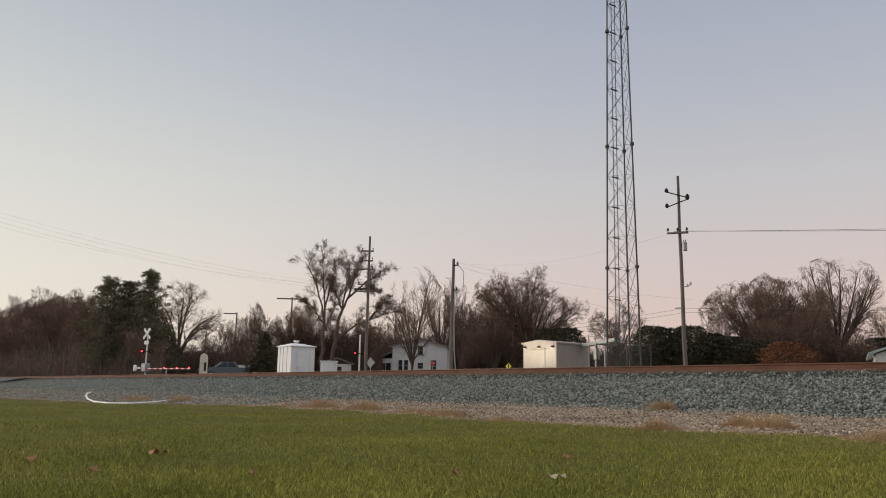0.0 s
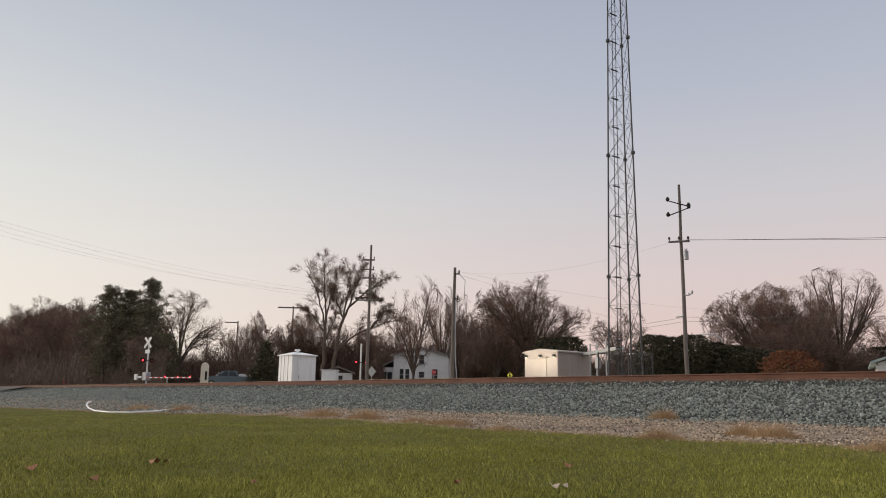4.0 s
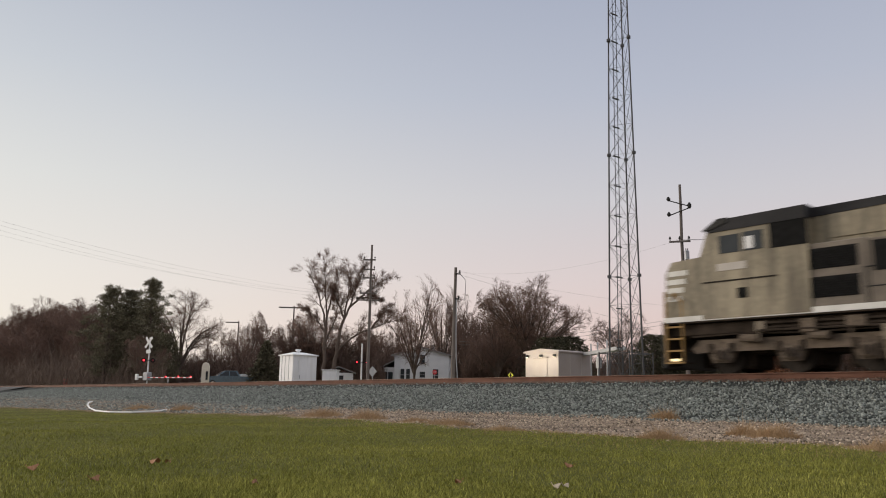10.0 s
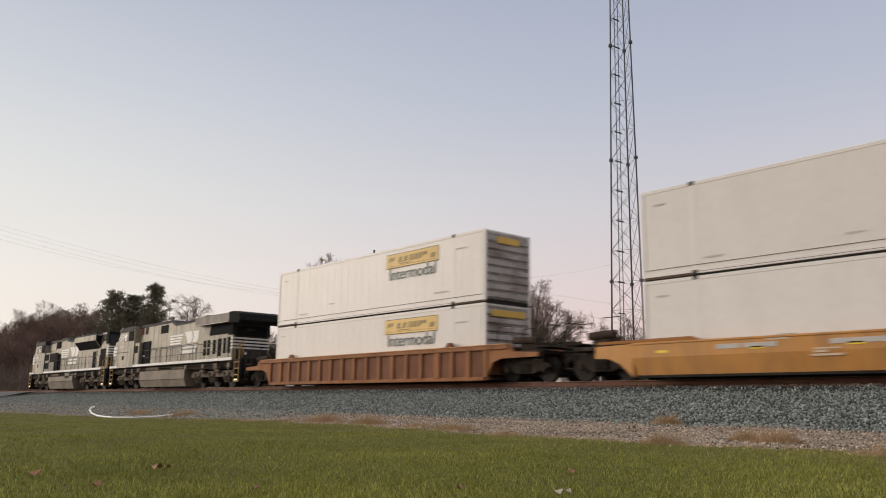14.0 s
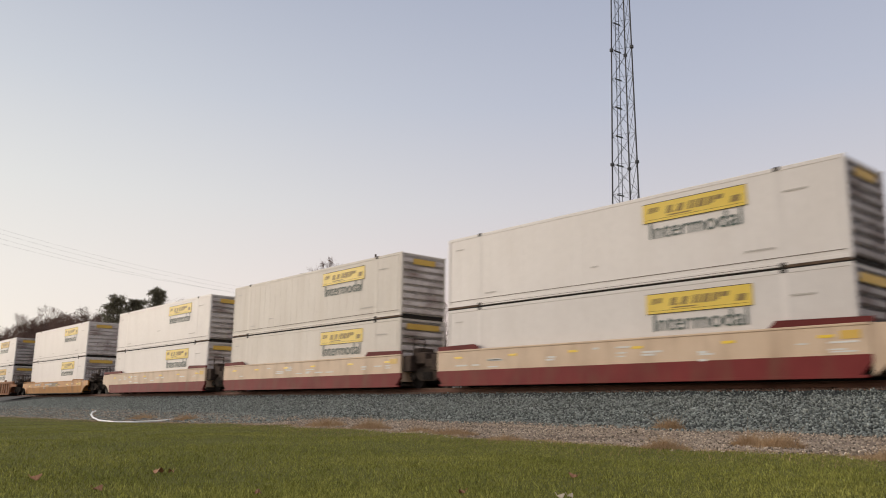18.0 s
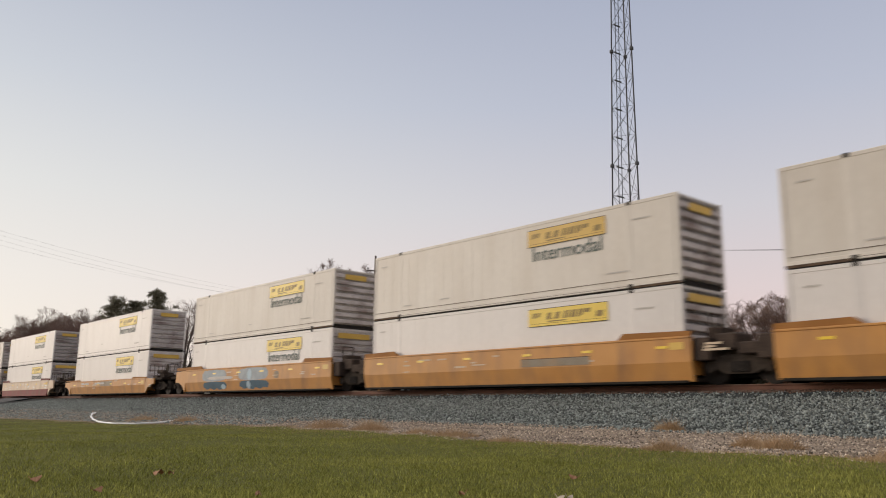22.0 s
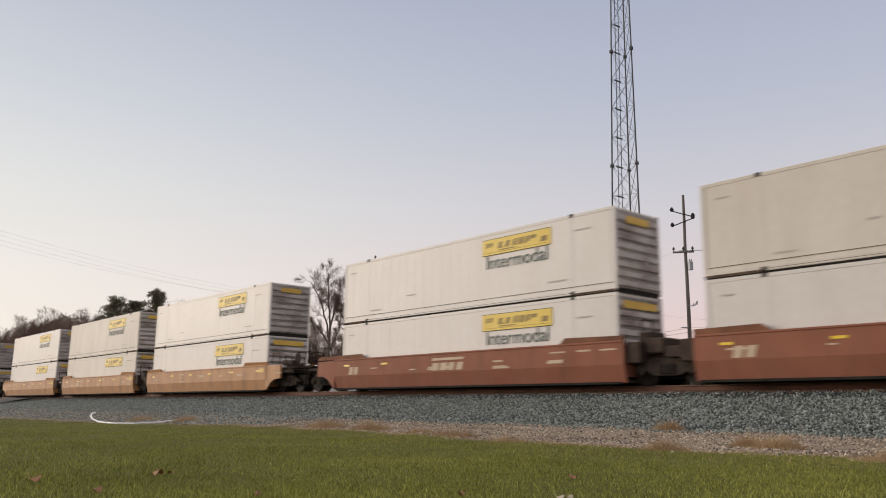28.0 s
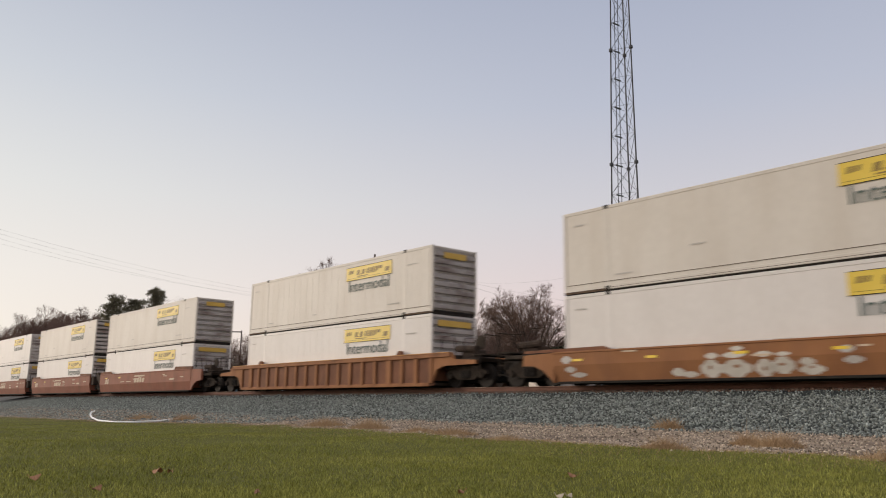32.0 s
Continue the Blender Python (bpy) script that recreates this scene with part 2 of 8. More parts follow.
M_BOXEND = surf("grimy_door_paint", (0.40, 0.355, 0.335), (0.56, 0.51, 0.48), 0.8, 0.65, bump=0.08, obj=0.25, streak=((0.13, 0.075, 0.055), 0.95, (0.7, 0.9, 1.5)))
M_LINE = surf("brown_seam_line", (0.10, 0.075, 0.055), (0.19, 0.15, 0.12), 3, 0.8, bump=0, spec=0.15)
M_ENDGAP = surf("rusty_fitting", (0.06, 0.04, 0.028), (0.16, 0.11, 0.075), 3, 0.85, bump=0.1, spec=0.1)
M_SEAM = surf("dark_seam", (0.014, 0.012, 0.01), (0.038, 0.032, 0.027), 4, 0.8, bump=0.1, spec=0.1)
M_YELLOW = surf("yellow_panel", (0.56, 0.34, 0.05), (0.66, 0.42, 0.08), 1.5, 0.5, bump=0, obj=0.1)
M_YELLOW2 = surf("bright_yellow_panel", (0.68, 0.47, 0.045), (0.77, 0.56, 0.08), 1.5, 0.5, bump=0)
M_LETTER = surf("dark_green_lettering", (0.055, 0.085, 0.07), (0.09, 0.125, 0.105), 3, 0.6, bump=0)
M_AMBER = surf("dark_amber_bars", (0.20, 0.13, 0.03), (0.30, 0.20, 0.045), 3, 0.6, bump=0)
RUN = ((0.16, 0.08, 0.05), 0.55, (1.4, 1.4, 0.5))
M_ORANGE = surf("orange_car_paint", (0.47, 0.205, 0.042), (0.57, 0.272, 0.068), 0.7, 0.6, bump=0.06, streak=RUN)
M_BROWNORANGE = surf("faded_orange_car_paint", (0.44, 0.215, 0.085), (0.53, 0.275, 0.125), 0.7, 0.65, bump=0.06, streak=RUN)
M_RIBBROWN = surf("dark_rusty_brown", (0.12, 0.05, 0.031), (0.29, 0.128, 0.07), 0.9, 0.75, bump=0.1, streak=((0.13, 0.07, 0.045), 0.6, (1.2, 1.2, 0.6)), spec=0.15)
M_REDBROWN = surf("red_brown_car_paint", (0.25, 0.09, 0.055), (0.33, 0.135, 0.085), 0.7, 0.65, bump=0.06, streak=RUN, spec=0.15)
M_TANSIDE = surf("tan_car_paint", (0.58, 0.42, 0.28), (0.68, 0.52, 0.37), 0.8, 0.6, bump=0.06, streak=((0.34, 0.22, 0.14), 0.5, (1.4, 1.4, 0.5)))
M_MAROON = surf("maroon_car_paint", (0.16, 0.024, 0.024), (0.225, 0.038, 0.035), 0.8, 0.6, bump=0.05, streak=RUN, spec=0.15)
M_RIB = surf("rust_orange_rib", (0.27, 0.115, 0.05), (0.38, 0.175, 0.08), 0.9, 0.75, bump=0.1, streak=((0.17, 0.075, 0.04), 0.6, (1.2, 1.2, 0.6)), spec=0.15)
M_LIPRED = surf("dark_red_lip_paint", (0.11, 0.02, 0.018), (0.17, 0.032, 0.028), 1, 0.65, bump=0.05, spec=0.15)
M_LIPORANGE = surf("brown_orange_lip_paint", (0.27, 0.115, 0.032), (0.36, 0.165, 0.05), 1, 0.7, bump=0.05, spec=0.15)
M_GEAR = surf("grimy_brake_gear", (0.03, 0.022, 0.018), (0.09, 0.064, 0.05), 3, 0.85, bump=0.3, fine=18, spec=0.12)
M_FADED = surf("faded_stencil", (0.50, 0.38, 0.26), (0.62, 0.48, 0.34), 2, 0.7, bump=0)
M_REFLECT = surf("yellow_reflector", (0.78, 0.52, 0.03), (0.88, 0.62, 0.05), 4, 0.4, bump=0)
M_GREYDECAL = surf("grey_patch", (0.42, 0.38, 0.34), (0.55, 0.51, 0.46), 2, 0.7, bump=0)
M_PATCH = surf("dull_repaint", (0.20, 0.16, 0.11), (0.33, 0.28, 0.21), 1.5, 0.75, bump=0, streak=((0.36, 0.2, 0.08), 0.6, (1.2, 1.2, 1.6)))
M_RUSTCAR = surf("rust_brown_car_paint", (0.255, 0.108, 0.045), (0.35, 0.16, 0.072), 0.8, 0.7, bump=0.06, streak=RUN, spec=0.15)
M_RIBCHORD = surf("worn_brown_chord_paint", (0.23, 0.10, 0.05), (0.38, 0.18, 0.085), 1.4, 0.75, bump=0.1, streak=((0.13, 0.06, 0.035), 0.7, (1.0, 1.0, 2.0)), spec=0.15)
M_TAGBLUE = surf("blue_spray_paint", (0.03, 0.075, 0.115), (0.06, 0.13, 0.18), 1.2, 0.6, bump=0)
M_TAGSKY = surf("light_blue_spray_paint", (0.28, 0.40, 0.47), (0.40, 0.50, 0.55), 1.4, 0.6, bump=0)
M_SPRAYWHITE = surf("white_spray_paint", (0.46, 0.41, 0.34), (0.66, 0.62, 0.55), 2.5, 0.65, bump=0)
M_TAGPALE = surf("pale_blue_spray_paint", (0.19, 0.22, 0.23), (0.32, 0.36, 0.38), 1.6, 0.6, bump=0)


# ---- mesh helpers ----
class Mesh:
    """Gathers vertices and faces of one part."""

    def __init__(self):
        self.v, self.f = [], []

    def add(self, verts, faces):
        k = len(self.v)
        self.v += [tuple(q) for q in verts]
        self.f += [tuple(k + i for i in q) for q in faces]
        return self

    def box(self, x0, x1, y0, y1, z0, z1, c=0.0):
        if c <= 0:
            return self.add([(x, y, z) for x in (x0, x1) for y in (y0, y1) for z in (z0, z1)],
                            [(0, 1, 3, 2), (4, 6, 7, 5), (0, 4, 5, 1), (2, 3, 7, 6), (0, 2, 6, 4), (1, 5, 7, 3)])
        c = min(c, (x1 - x0) * 0.45, (y1 - y0) * 0.45, (z1 - z0) * 0.45)
        lo, hi, vs, idx = (x0, y0, z0), (x1, y1, z1), [], {}
        for s in [(a, b, d) for a in (0, 1) for b in (0, 1) for d in (0, 1)]:
            for ax in range(3):
                q = [(hi[i] if s[i] else lo[i]) - (0 if i == ax else (c if s[i] else -c)) for i in range(3)]
                idx[s, ax] = len(vs)
                vs.append(q)
        fs = []
        for ax in range(3):
            b, d = (ax + 1) % 3, (ax + 2) % 3
            for side in (0, 1):
                ring = []
                for u, w in ((0, 0), (1, 0), (1, 1), (0, 1)):
                    s = [0, 0, 0]
                    s[ax], s[b], s[d] = side, u, w
                    ring.append(idx[tuple(s), ax])
                fs.append(ring if side else ring[::-1])
            for u in (0, 1):
                for w in (0, 1):
                    s0, s1 = [0, 0, 0], [0, 0, 0]
                    s0[b], s0[d], s1[b], s1[d] = u, w, u, w
                    s1[ax] = 1
                    q = [idx[tuple(s0), b], idx[tuple(s1), b], idx[tuple(s1), d], idx[tuple(s0), d]]
                    fs.append(q if u == w else q[::-1])
        for s in [(a, b, d) for a in (0, 1) for b in (0, 1) for d in (0, 1)]:
            q = [idx[s, 0], idx[s, 1], idx[s, 2]]
            fs.append(q if sum(s) % 2 else q[::-1])
        return self.add(vs, fs)

    def tube(self, p0, p1, r0, r1=None, n=8, caps=True):
        r1 = r0 if r1 is None else r1
        p0, p1 = Vector(p0), Vector(p1)
        d = (p1 - p0).normalized()
        a = d.orthogonal().normalized()
        b = d.cross(a)
        vs = [p + (a * math.cos(6.28319 * i / n) + b * math.sin(6.28319 * i / n)) * r for p, r in ((p0, r0), (p1, r1)) for i in range(n)]
        fs = [(i, (i + 1) % n, n + (i + 1) % n, n + i) for i in range(n)]
        if caps:
            fs += [tuple(range(n))[::-1], tuple(range(n, 2 * n))]
        return self.add(vs, fs)

    def path(self, pts, r, n=6):
        """A round rod along points; r: one radius, or one for each point."""
        pts = [Vector(q) for q in pts]
        rr = r if isinstance(r, (list, tuple)) else [r] * len(pts)
        rings, a = [], None
        for i, p in enumerate(pts):
            d = (pts[min(i + 1, len(pts) - 1)] - pts[max(i - 1, 0)]).normalized()
            a = d.orthogonal().normalized() if a is None else (a - d * a.dot(d)).normalized()
            b = d.cross(a)
            rings.append([p + (a * math.cos(6.28319 * k / n) + b * math.sin(6.28319 * k / n)) * rr[i] for k in range(n)])
        fs = [(i * n + k, i * n + (k + 1) % n, (i + 1) * n + (k + 1) % n, (i + 1) * n + k) for i in range(len(pts) - 1) for k in range(n)]
        fs += [tuple(range(n))[::-1], tuple(range((len(pts) - 1) * n, len(pts) * n))]
        return self.add([q for g in rings for q in g], fs)

    def prism(self, outline, lo, hi, axis="y"):
        """An outline of pairs drawn out between lo and hi along an axis: x (pairs y, z), y (pairs x, z) or z (pairs x, y)."""
        n = len(outline)
        put = {"x": lambda p, h: (h, p[0], p[1]), "y": lambda p, h: (p[0], h, p[1]), "z": lambda p, h: (p[0], p[1], h)}[axis]
        area = sum(outline[i][0] * outline[(i + 1) % n][1] - outline[(i + 1) % n][0] * outline[i][1] for i in range(n))
        if (area > 0) == (axis == "y"):
            outline = outline[::-1]
        return self.add([put(p, h) for h in (lo, hi) for p in outline],
                        [tuple(range(n))[::-1], tuple(range(n, 2 * n))] + [(i, (i + 1) % n, n + (i + 1) % n, n + i) for i in range(n)])

    def data(self, name, mat, smooth=False):
        me = bpy.data.meshes.new(name)
        me.from_pydata(self.v, [], self.f)
        me.materials.append(mat)
        if smooth:
            me.polygons.foreach_set("use_smooth", [True] * len(me.polygons))
        return me


def part(name, mesh, mat=None, parent=None, label="", at_=None, smooth=False):
    """Links a mesh as one object under a thing or part."""
    ob = new(name, mesh.data(name, mat, smooth) if isinstance(mesh, Mesh) else mesh)
    if parent is not None:
        ob.parent = parent
    if at_ is not None:
        ob.matrix_basis = at_
    return tagged(ob, label)


def thing(name, label, category, m=None, group="", mesh=None, mat=None, kind=""):
    ob = new(name, mesh.data(name, mat) if mesh else None)
    if m is not None:
        ob.matrix_basis = m
    return tagged(ob, label, category, group, kind)


def arrays(name, verts, tris, mat):
    """A mesh from numpy arrays of vertices and triangles."""
    me = bpy.data.meshes.new(name)
    me.vertices.add(len(verts))
    me.vertices.foreach_set("co", np.asarray(verts, np.float32).ravel())
    k = tris.shape[1]
    me.loops.add(tris.size)
    me.loops.foreach_set("vertex_index", np.asarray(tris, np.int32).ravel())
    me.polygons.add(len(tris))
    me.polygons.foreach_set("loop_start", np.arange(0, tris.size, k, dtype=np.int32))
    me.update(calc_edges=True)
    me.materials.append(mat)
    return me


def ease(a):
    a = np.clip(a, 0, 1)
    return a * a * (3 - 2 * a)
# ---- the setting ----
YC, RZ = 22.97, 1.37          # track centre line, height of the rail head
TOE, CREST = 16.7, 21.25      # foot and shoulder of the ballast on the near side


def ground_z(x, y):
    x, y = np.asarray(x, float), np.asarray(y, float)
    z = 0.2 * ease((y - 9) / 9) - 0.22 * ease((-x - 10) / 25) * (1 - ease((y - 11) / 7)) * ease((y + 4) / 8)
    return z + 0.7 * ease((y - 26) / 6) + 0.8 * ease((y - 42) / 24) + 0.012 * np.sin(x * 1.7 + y) + 0.01 * np.sin(x * 0.6 - y * 1.3)


def lawn_edge(x):
    """Where the lawn ends against the gravel."""
    x = np.asarray(x, float)
    e = np.interp(x, (-300, -60, -35.5, -30, -21, -12.2, -7.5, -5.4, -3.5, 6, 300), (8.5, 8.5, 10.6, 11.7, 12.1, 10.8, 10.5, 10.7, 10.7, 10.7, 10.7))
    return e + 0.12 * np.sin(x * 2.3) + 0.08 * np.sin(x * 5.1 + 1)


def sheet(name, xs, ys, zf, mat, label, category):
    gx, gy = np.meshgrid(xs, ys, indexing="ij")
    gz = zf(gx, gy)
    nx, ny = len(xs), len(ys)
    i = (np.arange(nx - 1)[:, None] * ny + np.arange(ny - 1)[None, :]).ravel()
    quads = np.stack([i, i + ny, i + ny + 1, i + 1], 1)
    ob = new(name, arrays(name, np.stack([gx, gy, gz], -1).reshape(-1, 3), quads, mat))
    ob.data.polygons.foreach_set("use_smooth", [True] * len(ob.data.polygons))
    return tagged(ob, label, category, kind="structure")


xs_near = np.concatenate([[-2500, -900, -400, -200], np.arange(-120, 40, 1.0), [80, 200, 500, 2500]])
ys_near = np.concatenate([[-2500, -600, -150, -40, -15], np.arange(-8, 40, 0.7), np.arange(42, 130, 8), [200, 500, 2500]])
sheet("ground", xs_near, ys_near, lambda x, y: ground_z(x, y) - 0.03, M_FIELD, "flat open land with dull late-autumn grass", "ground")
# lawn sheet, cut along its ragged edge
lx = np.concatenate([[-200, -140], np.arange(-100, 20, 0.4), [60, 200]])
lk = np.concatenate([[0, 0.3, 0.5], np.linspace(0.55, 1, 40)])
gx = np.repeat(lx[:, None], len(lk), 1)
gy = -60 + (lawn_edge(gx) + 60) * lk[None, :]
i0 = (np.arange(len(lx) - 1)[:, None] * len(lk) + np.arange(len(lk) - 1)[None, :]).ravel()
lawn = new("lawn", arrays("lawn", np.stack([gx, gy, ground_z(gx, gy) + 0.01], -1).reshape(-1, 3), np.stack([i0, i0 + len(lk), i0 + len(lk) + 1, i0 + 1], 1), M_SOIL))
lawn.data.polygons.foreach_set("use_smooth", [True] * len(lawn.data.polygons))
tagged(lawn, "mown green lawn thinning out towards the gravel", "lawn", kind="structure")
# gravel verge between lawn and ballast
gk = np.linspace(0, 1, 18)
gy = lawn_edge(gx[:, :1]) - 0.25 + (TOE + 0.5 - lawn_edge(gx[:, :1]) + 0.25) * gk[None, :]
gxx = np.repeat(lx[:, None], len(gk), 1)
i0 = (np.arange(len(lx) - 1)[:, None] * len(gk) + np.arange(len(gk) - 1)[None, :]).ravel()
verge = new("gravel_verge", arrays("gravel_verge", np.stack([gxx, gy, ground_z(gxx, gy) - 0.004 - 0.02 * (gk < 0.01)[None, :]], -1).reshape(-1, 3),
                                   np.stack([i0, i0 + len(gk), i0 + len(gk) + 1, i0 + 1], 1), M_VERGE))
verge.data.polygons.foreach_set("use_smooth", [True] * len(verge.data.polygons))
tagged(verge, "tan and grey gravel strip between lawn and track", "gravel", kind="structure")


GRADE = 0.0042                # the track falls gently towards the crossing


def rise(x):
    return GRADE * (np.asarray(x, float) + 18)


def bed_z(y, x=-18.0):
    z = np.interp(y, (TOE - 0.4, TOE, TOE + 0.5, CREST, CREST + 0.3, YC - 0.95, YC + 1.35, YC + 1.75, YC + 5.0), (0.0, 0.2, 0.3, 0.96, 1.11, 1.165, 1.12, 1.06, 0.3))
    return z + rise(x) * np.clip(z, 0, 1.1) / 1.1


bx = np.concatenate([[-600, -300, -180], np.arange(-120, 30, 0.5), [80, 160, 300]])
by = np.concatenate([np.linspace(TOE - 0.4, CREST, 14), np.linspace(CREST + 0.3, YC + 1.75, 10), np.linspace(YC + 2.2, YC + 5, 6)])
sheet("ballast_bed", bx, by, lambda x, y: bed_z(y, x) + 0.02 * np.sin(x * 3.1 + y * 7) + 0.015 * np.sin(x * 7.7 - y * 3), M_BEDSHADE, "raised ballast bed, painted near black as the shade between its stones", "ballast")

# road that crosses the track far along it, with its asphalt apron
road = Mesh()
road.add([(-112, 3, 0.02), (-86, 3, 0.02), (-86, 17.6, 0.2), (-86, 21.6, RZ - 0.42), (-86, 24.4, RZ - 0.42), (-85, 30, 1.0), (-86, 60, 1.6), (-100, 130, 1.75),
          (-108, 130, 1.75), (-94, 60, 1.6), (-93, 30, 1.0), (-95, 24.4, RZ - 0.42), (-95, 21.6, RZ - 0.42), (-96, 17.6, 0.2)],
         [(0, 1, 2, 13), (13, 2, 3, 12), (12, 3, 4, 11), (11, 4, 5, 10), (10, 5, 6, 9), (9, 6, 7, 8)])
tagged(part("road", road, M_ASPHALT), "dark asphalt road ramping up over the track", "road", kind="structure")

# track: ties, rails
track = thing("railway_track", "single railway track with rusty rails on wooden ties", "railway track", kind="structure")
track.matrix_basis = pose(-18, 0, RZ, 0, -math.degrees(math.atan(GRADE)), 0) @ pose(18, 0, -RZ)
RAILP = [(-0.075, -0.185), (0.075, -0.185), (0.075, -0.17), (0.012, -0.145), (0.010, -0.045), (0.037, -0.03), (0.037, 0.0), (-0.037, 0.0), (-0.037, -0.03), (-0.010, -0.045), (-0.012, -0.145), (-0.075, -0.17)]
for side in (-0.755, 0.755):
    rail = part("rail", Mesh().prism([(YC + side + a, RZ + b - 0.004) for a, b in RAILP], -600, 300, "x"), M_RAIL, track)
    part("rail_head", Mesh().box(-600, 300, YC + side - 0.033, YC + side + 0.033, RZ - 0.004, RZ), M_RAILTOP, rail, "worn shiny rail head")
tie = Mesh().box(-0.115, 0.115, -1.3, 1.3, -0.14, 0.0, 0.012).data("tie", M_TIE)
plate = Mesh().box(-0.09, 0.09, -0.16, 0.16, 0, 0.018, 0.004)
plate.tube((0.06, -0.11, 0.0), (0.06, -0.11, 0.05), 0.014, n=6).tube((-0.06, 0.11, 0.0), (-0.06, 0.11, 0.05), 0.014, n=6)
plate_me = plate.data("tie_plate", M_RAIL)
rng = np.random.default_rng(5)
for k in range(150):
    t_ob = part("tie", tie, None, track, at_=pose(-77 + 0.55 * k + rng.normal(0, 0.015), YC + rng.normal(0, 0.03), RZ - 0.2 + rng.normal(0, 0.006), 0, 0, rng.normal(0, 0.6)))
    for side in (-0.755, 0.755):
        part("tie_plate", plate_me, None, t_ob, at_=pose(0, side, 0))
far_ties = Mesh()
for k in range(300):
    for x in (-78 - 0.55 * k, 6 + 0.55 * k):
        far_ties.box(x - 0.115, x + 0.115, YC - 1.3, YC + 1.3, RZ - 0.33, RZ - 0.19)
tagged(part("far_ties", far_ties, M_TIE, track), kind="stuff")


def stones(name, n, place, size, mat, label, seed, flat=0.7):
    """Loose crushed stones, each a small irregular eight-sided lump; place(rng, n) gives their positions."""
    g = np.random.default_rng(seed)
    base = np.array([(1, 0, 0), (-1, 0, 0), (0, 1, 0), (0, -1, 0), (0, 0, 1), (0, 0, -1)], float)
    tri = np.array([(0, 2, 4), (2, 1, 4), (1, 3, 4), (3, 0, 4), (2, 0, 5), (1, 2, 5), (3, 1, 5), (0, 3, 5)])
    p = place(g, n)
    n = len(p)
    v = base[None] * g.uniform(0.55, 1.25, (n, 6, 1)) + g.normal(0, 0.16, (n, 6, 3))
    q = g.normal(size=(n, 4))
    q /= np.linalg.norm(q, axis=1, keepdims=True)
    w, x, y, z = q.T
    R = np.stack([1 - 2 * (y * y + z * z), 2 * (x * y - z * w), 2 * (x * z + y * w), 2 * (x * y + z * w), 1 - 2 * (x * x + z * z), 2 * (y * z - x * w),
                  2 * (x * z - y * w), 2 * (y * z + x * w), 1 - 2 * (x * x + y * y)], -1).reshape(n, 3, 3)
    v = np.einsum("nij,nkj->nki", R, v) * (size * g.lognormal(0, 0.28, (n, 1, 1)))
    v[:, :, 2] *= flat
    v += p[:, None, :]
    ob = new(name, arrays(name, v.reshape(-1, 3), (tri[None] + 6 * np.arange(n)[:, None, None]).reshape(-1, 3), mat))
    return tagged(ob, label, "gravel", kind="stuff")


def on_bed(g, n):
    x = 4 - 84 * g.random(n) ** 1.5
    y = g.uniform(TOE - 0.3, CREST + 0.3, n)
    y = np.where(g.random(n) < 0.05, TOE - 0.2 - 1.3 * g.random(n) ** 2, y)
    return np.stack([x, y, np.maximum(bed_z(y, x), ground_z(x, y)) + 0.012 + g.normal(0, 0.012, n)], 1)


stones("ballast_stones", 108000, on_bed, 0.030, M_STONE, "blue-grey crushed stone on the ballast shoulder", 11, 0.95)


def on_crown(g, n):
    x = 4 - 70 * g.random(n)
    y = CREST + 0.3 + (YC - 0.82 - CREST) * g.random(n) ** 1.4
    return np.stack([x, y, bed_z(y, x) + 0.005 + g.normal(0, 0.01, n)], 1)


stones("rusty_stones", 20000, on_crown, 0.034, M_RUSTBED, "brown-dusted stones between the ties", 12)


def on_verge(g, n):
    x = 2 - 62 * g.random(n) ** 1.4
    y = lawn_edge(x) - 0.3 + (TOE + 0.2 - lawn_edge(x) + 0.3) * g.random(n)
    return np.stack([x, y, ground_z(x, y) + 0.006], 1)


stones("verge_pebbles", 34000, on_verge, 0.019, M_PEBBLE, "small tan and grey pebbles on the verge", 13, 0.8)


def on_far_verge(g, n):
    x = -24 - 60 * g.random(n)
    y = lawn_edge(x) + 0.2 + (TOE - lawn_edge(x)) * g.random(n) ** 0.8
    return np.stack([x, y, ground_z(x, y) + 0.01], 1)


stones("grey_gravel", 12000, on_far_verge, 0.045, M_STONE, "loose grey stones strewn over the verge", 14, 0.6)


def blades(name, x, y, tall, wide, mat, label, category, seed, lean=1.0, z=None):
    g = np.random.default_rng(seed)
    n = len(x)
    z = ground_z(x, y) if z is None else z
    h, w = tall * g.lognormal(0, 0.3, n) * (1 + 0.35 * np.sin(x * 31 + 3 * np.sin(y * 19)) * np.sin(y * 27 + 2 * np.sin(x * 13))), wide * g.uniform(0.7, 1.4, n)
    a, tip = g.uniform(0, 6.283, n), g.uniform(0, 6.283, n)
    dx, dy = np.cos(a) * w, np.sin(a) * w
    lx_, ly_ = np.cos(tip) * h * lean * g.random(n), np.sin(tip) * h * lean * g.random(n)
    v = np.stack([np.stack([x - dx, y - dy, z], 1), np.stack([x + dx, y + dy, z], 1), np.stack([x + lx_, y + ly_, z + h * 0.95], 1)], 1)
    ob = new(name, arrays(name, v.reshape(-1, 3), np.arange(3 * n).reshape(-1, 3), mat))
    return tagged(ob, label, category, kind="stuff")


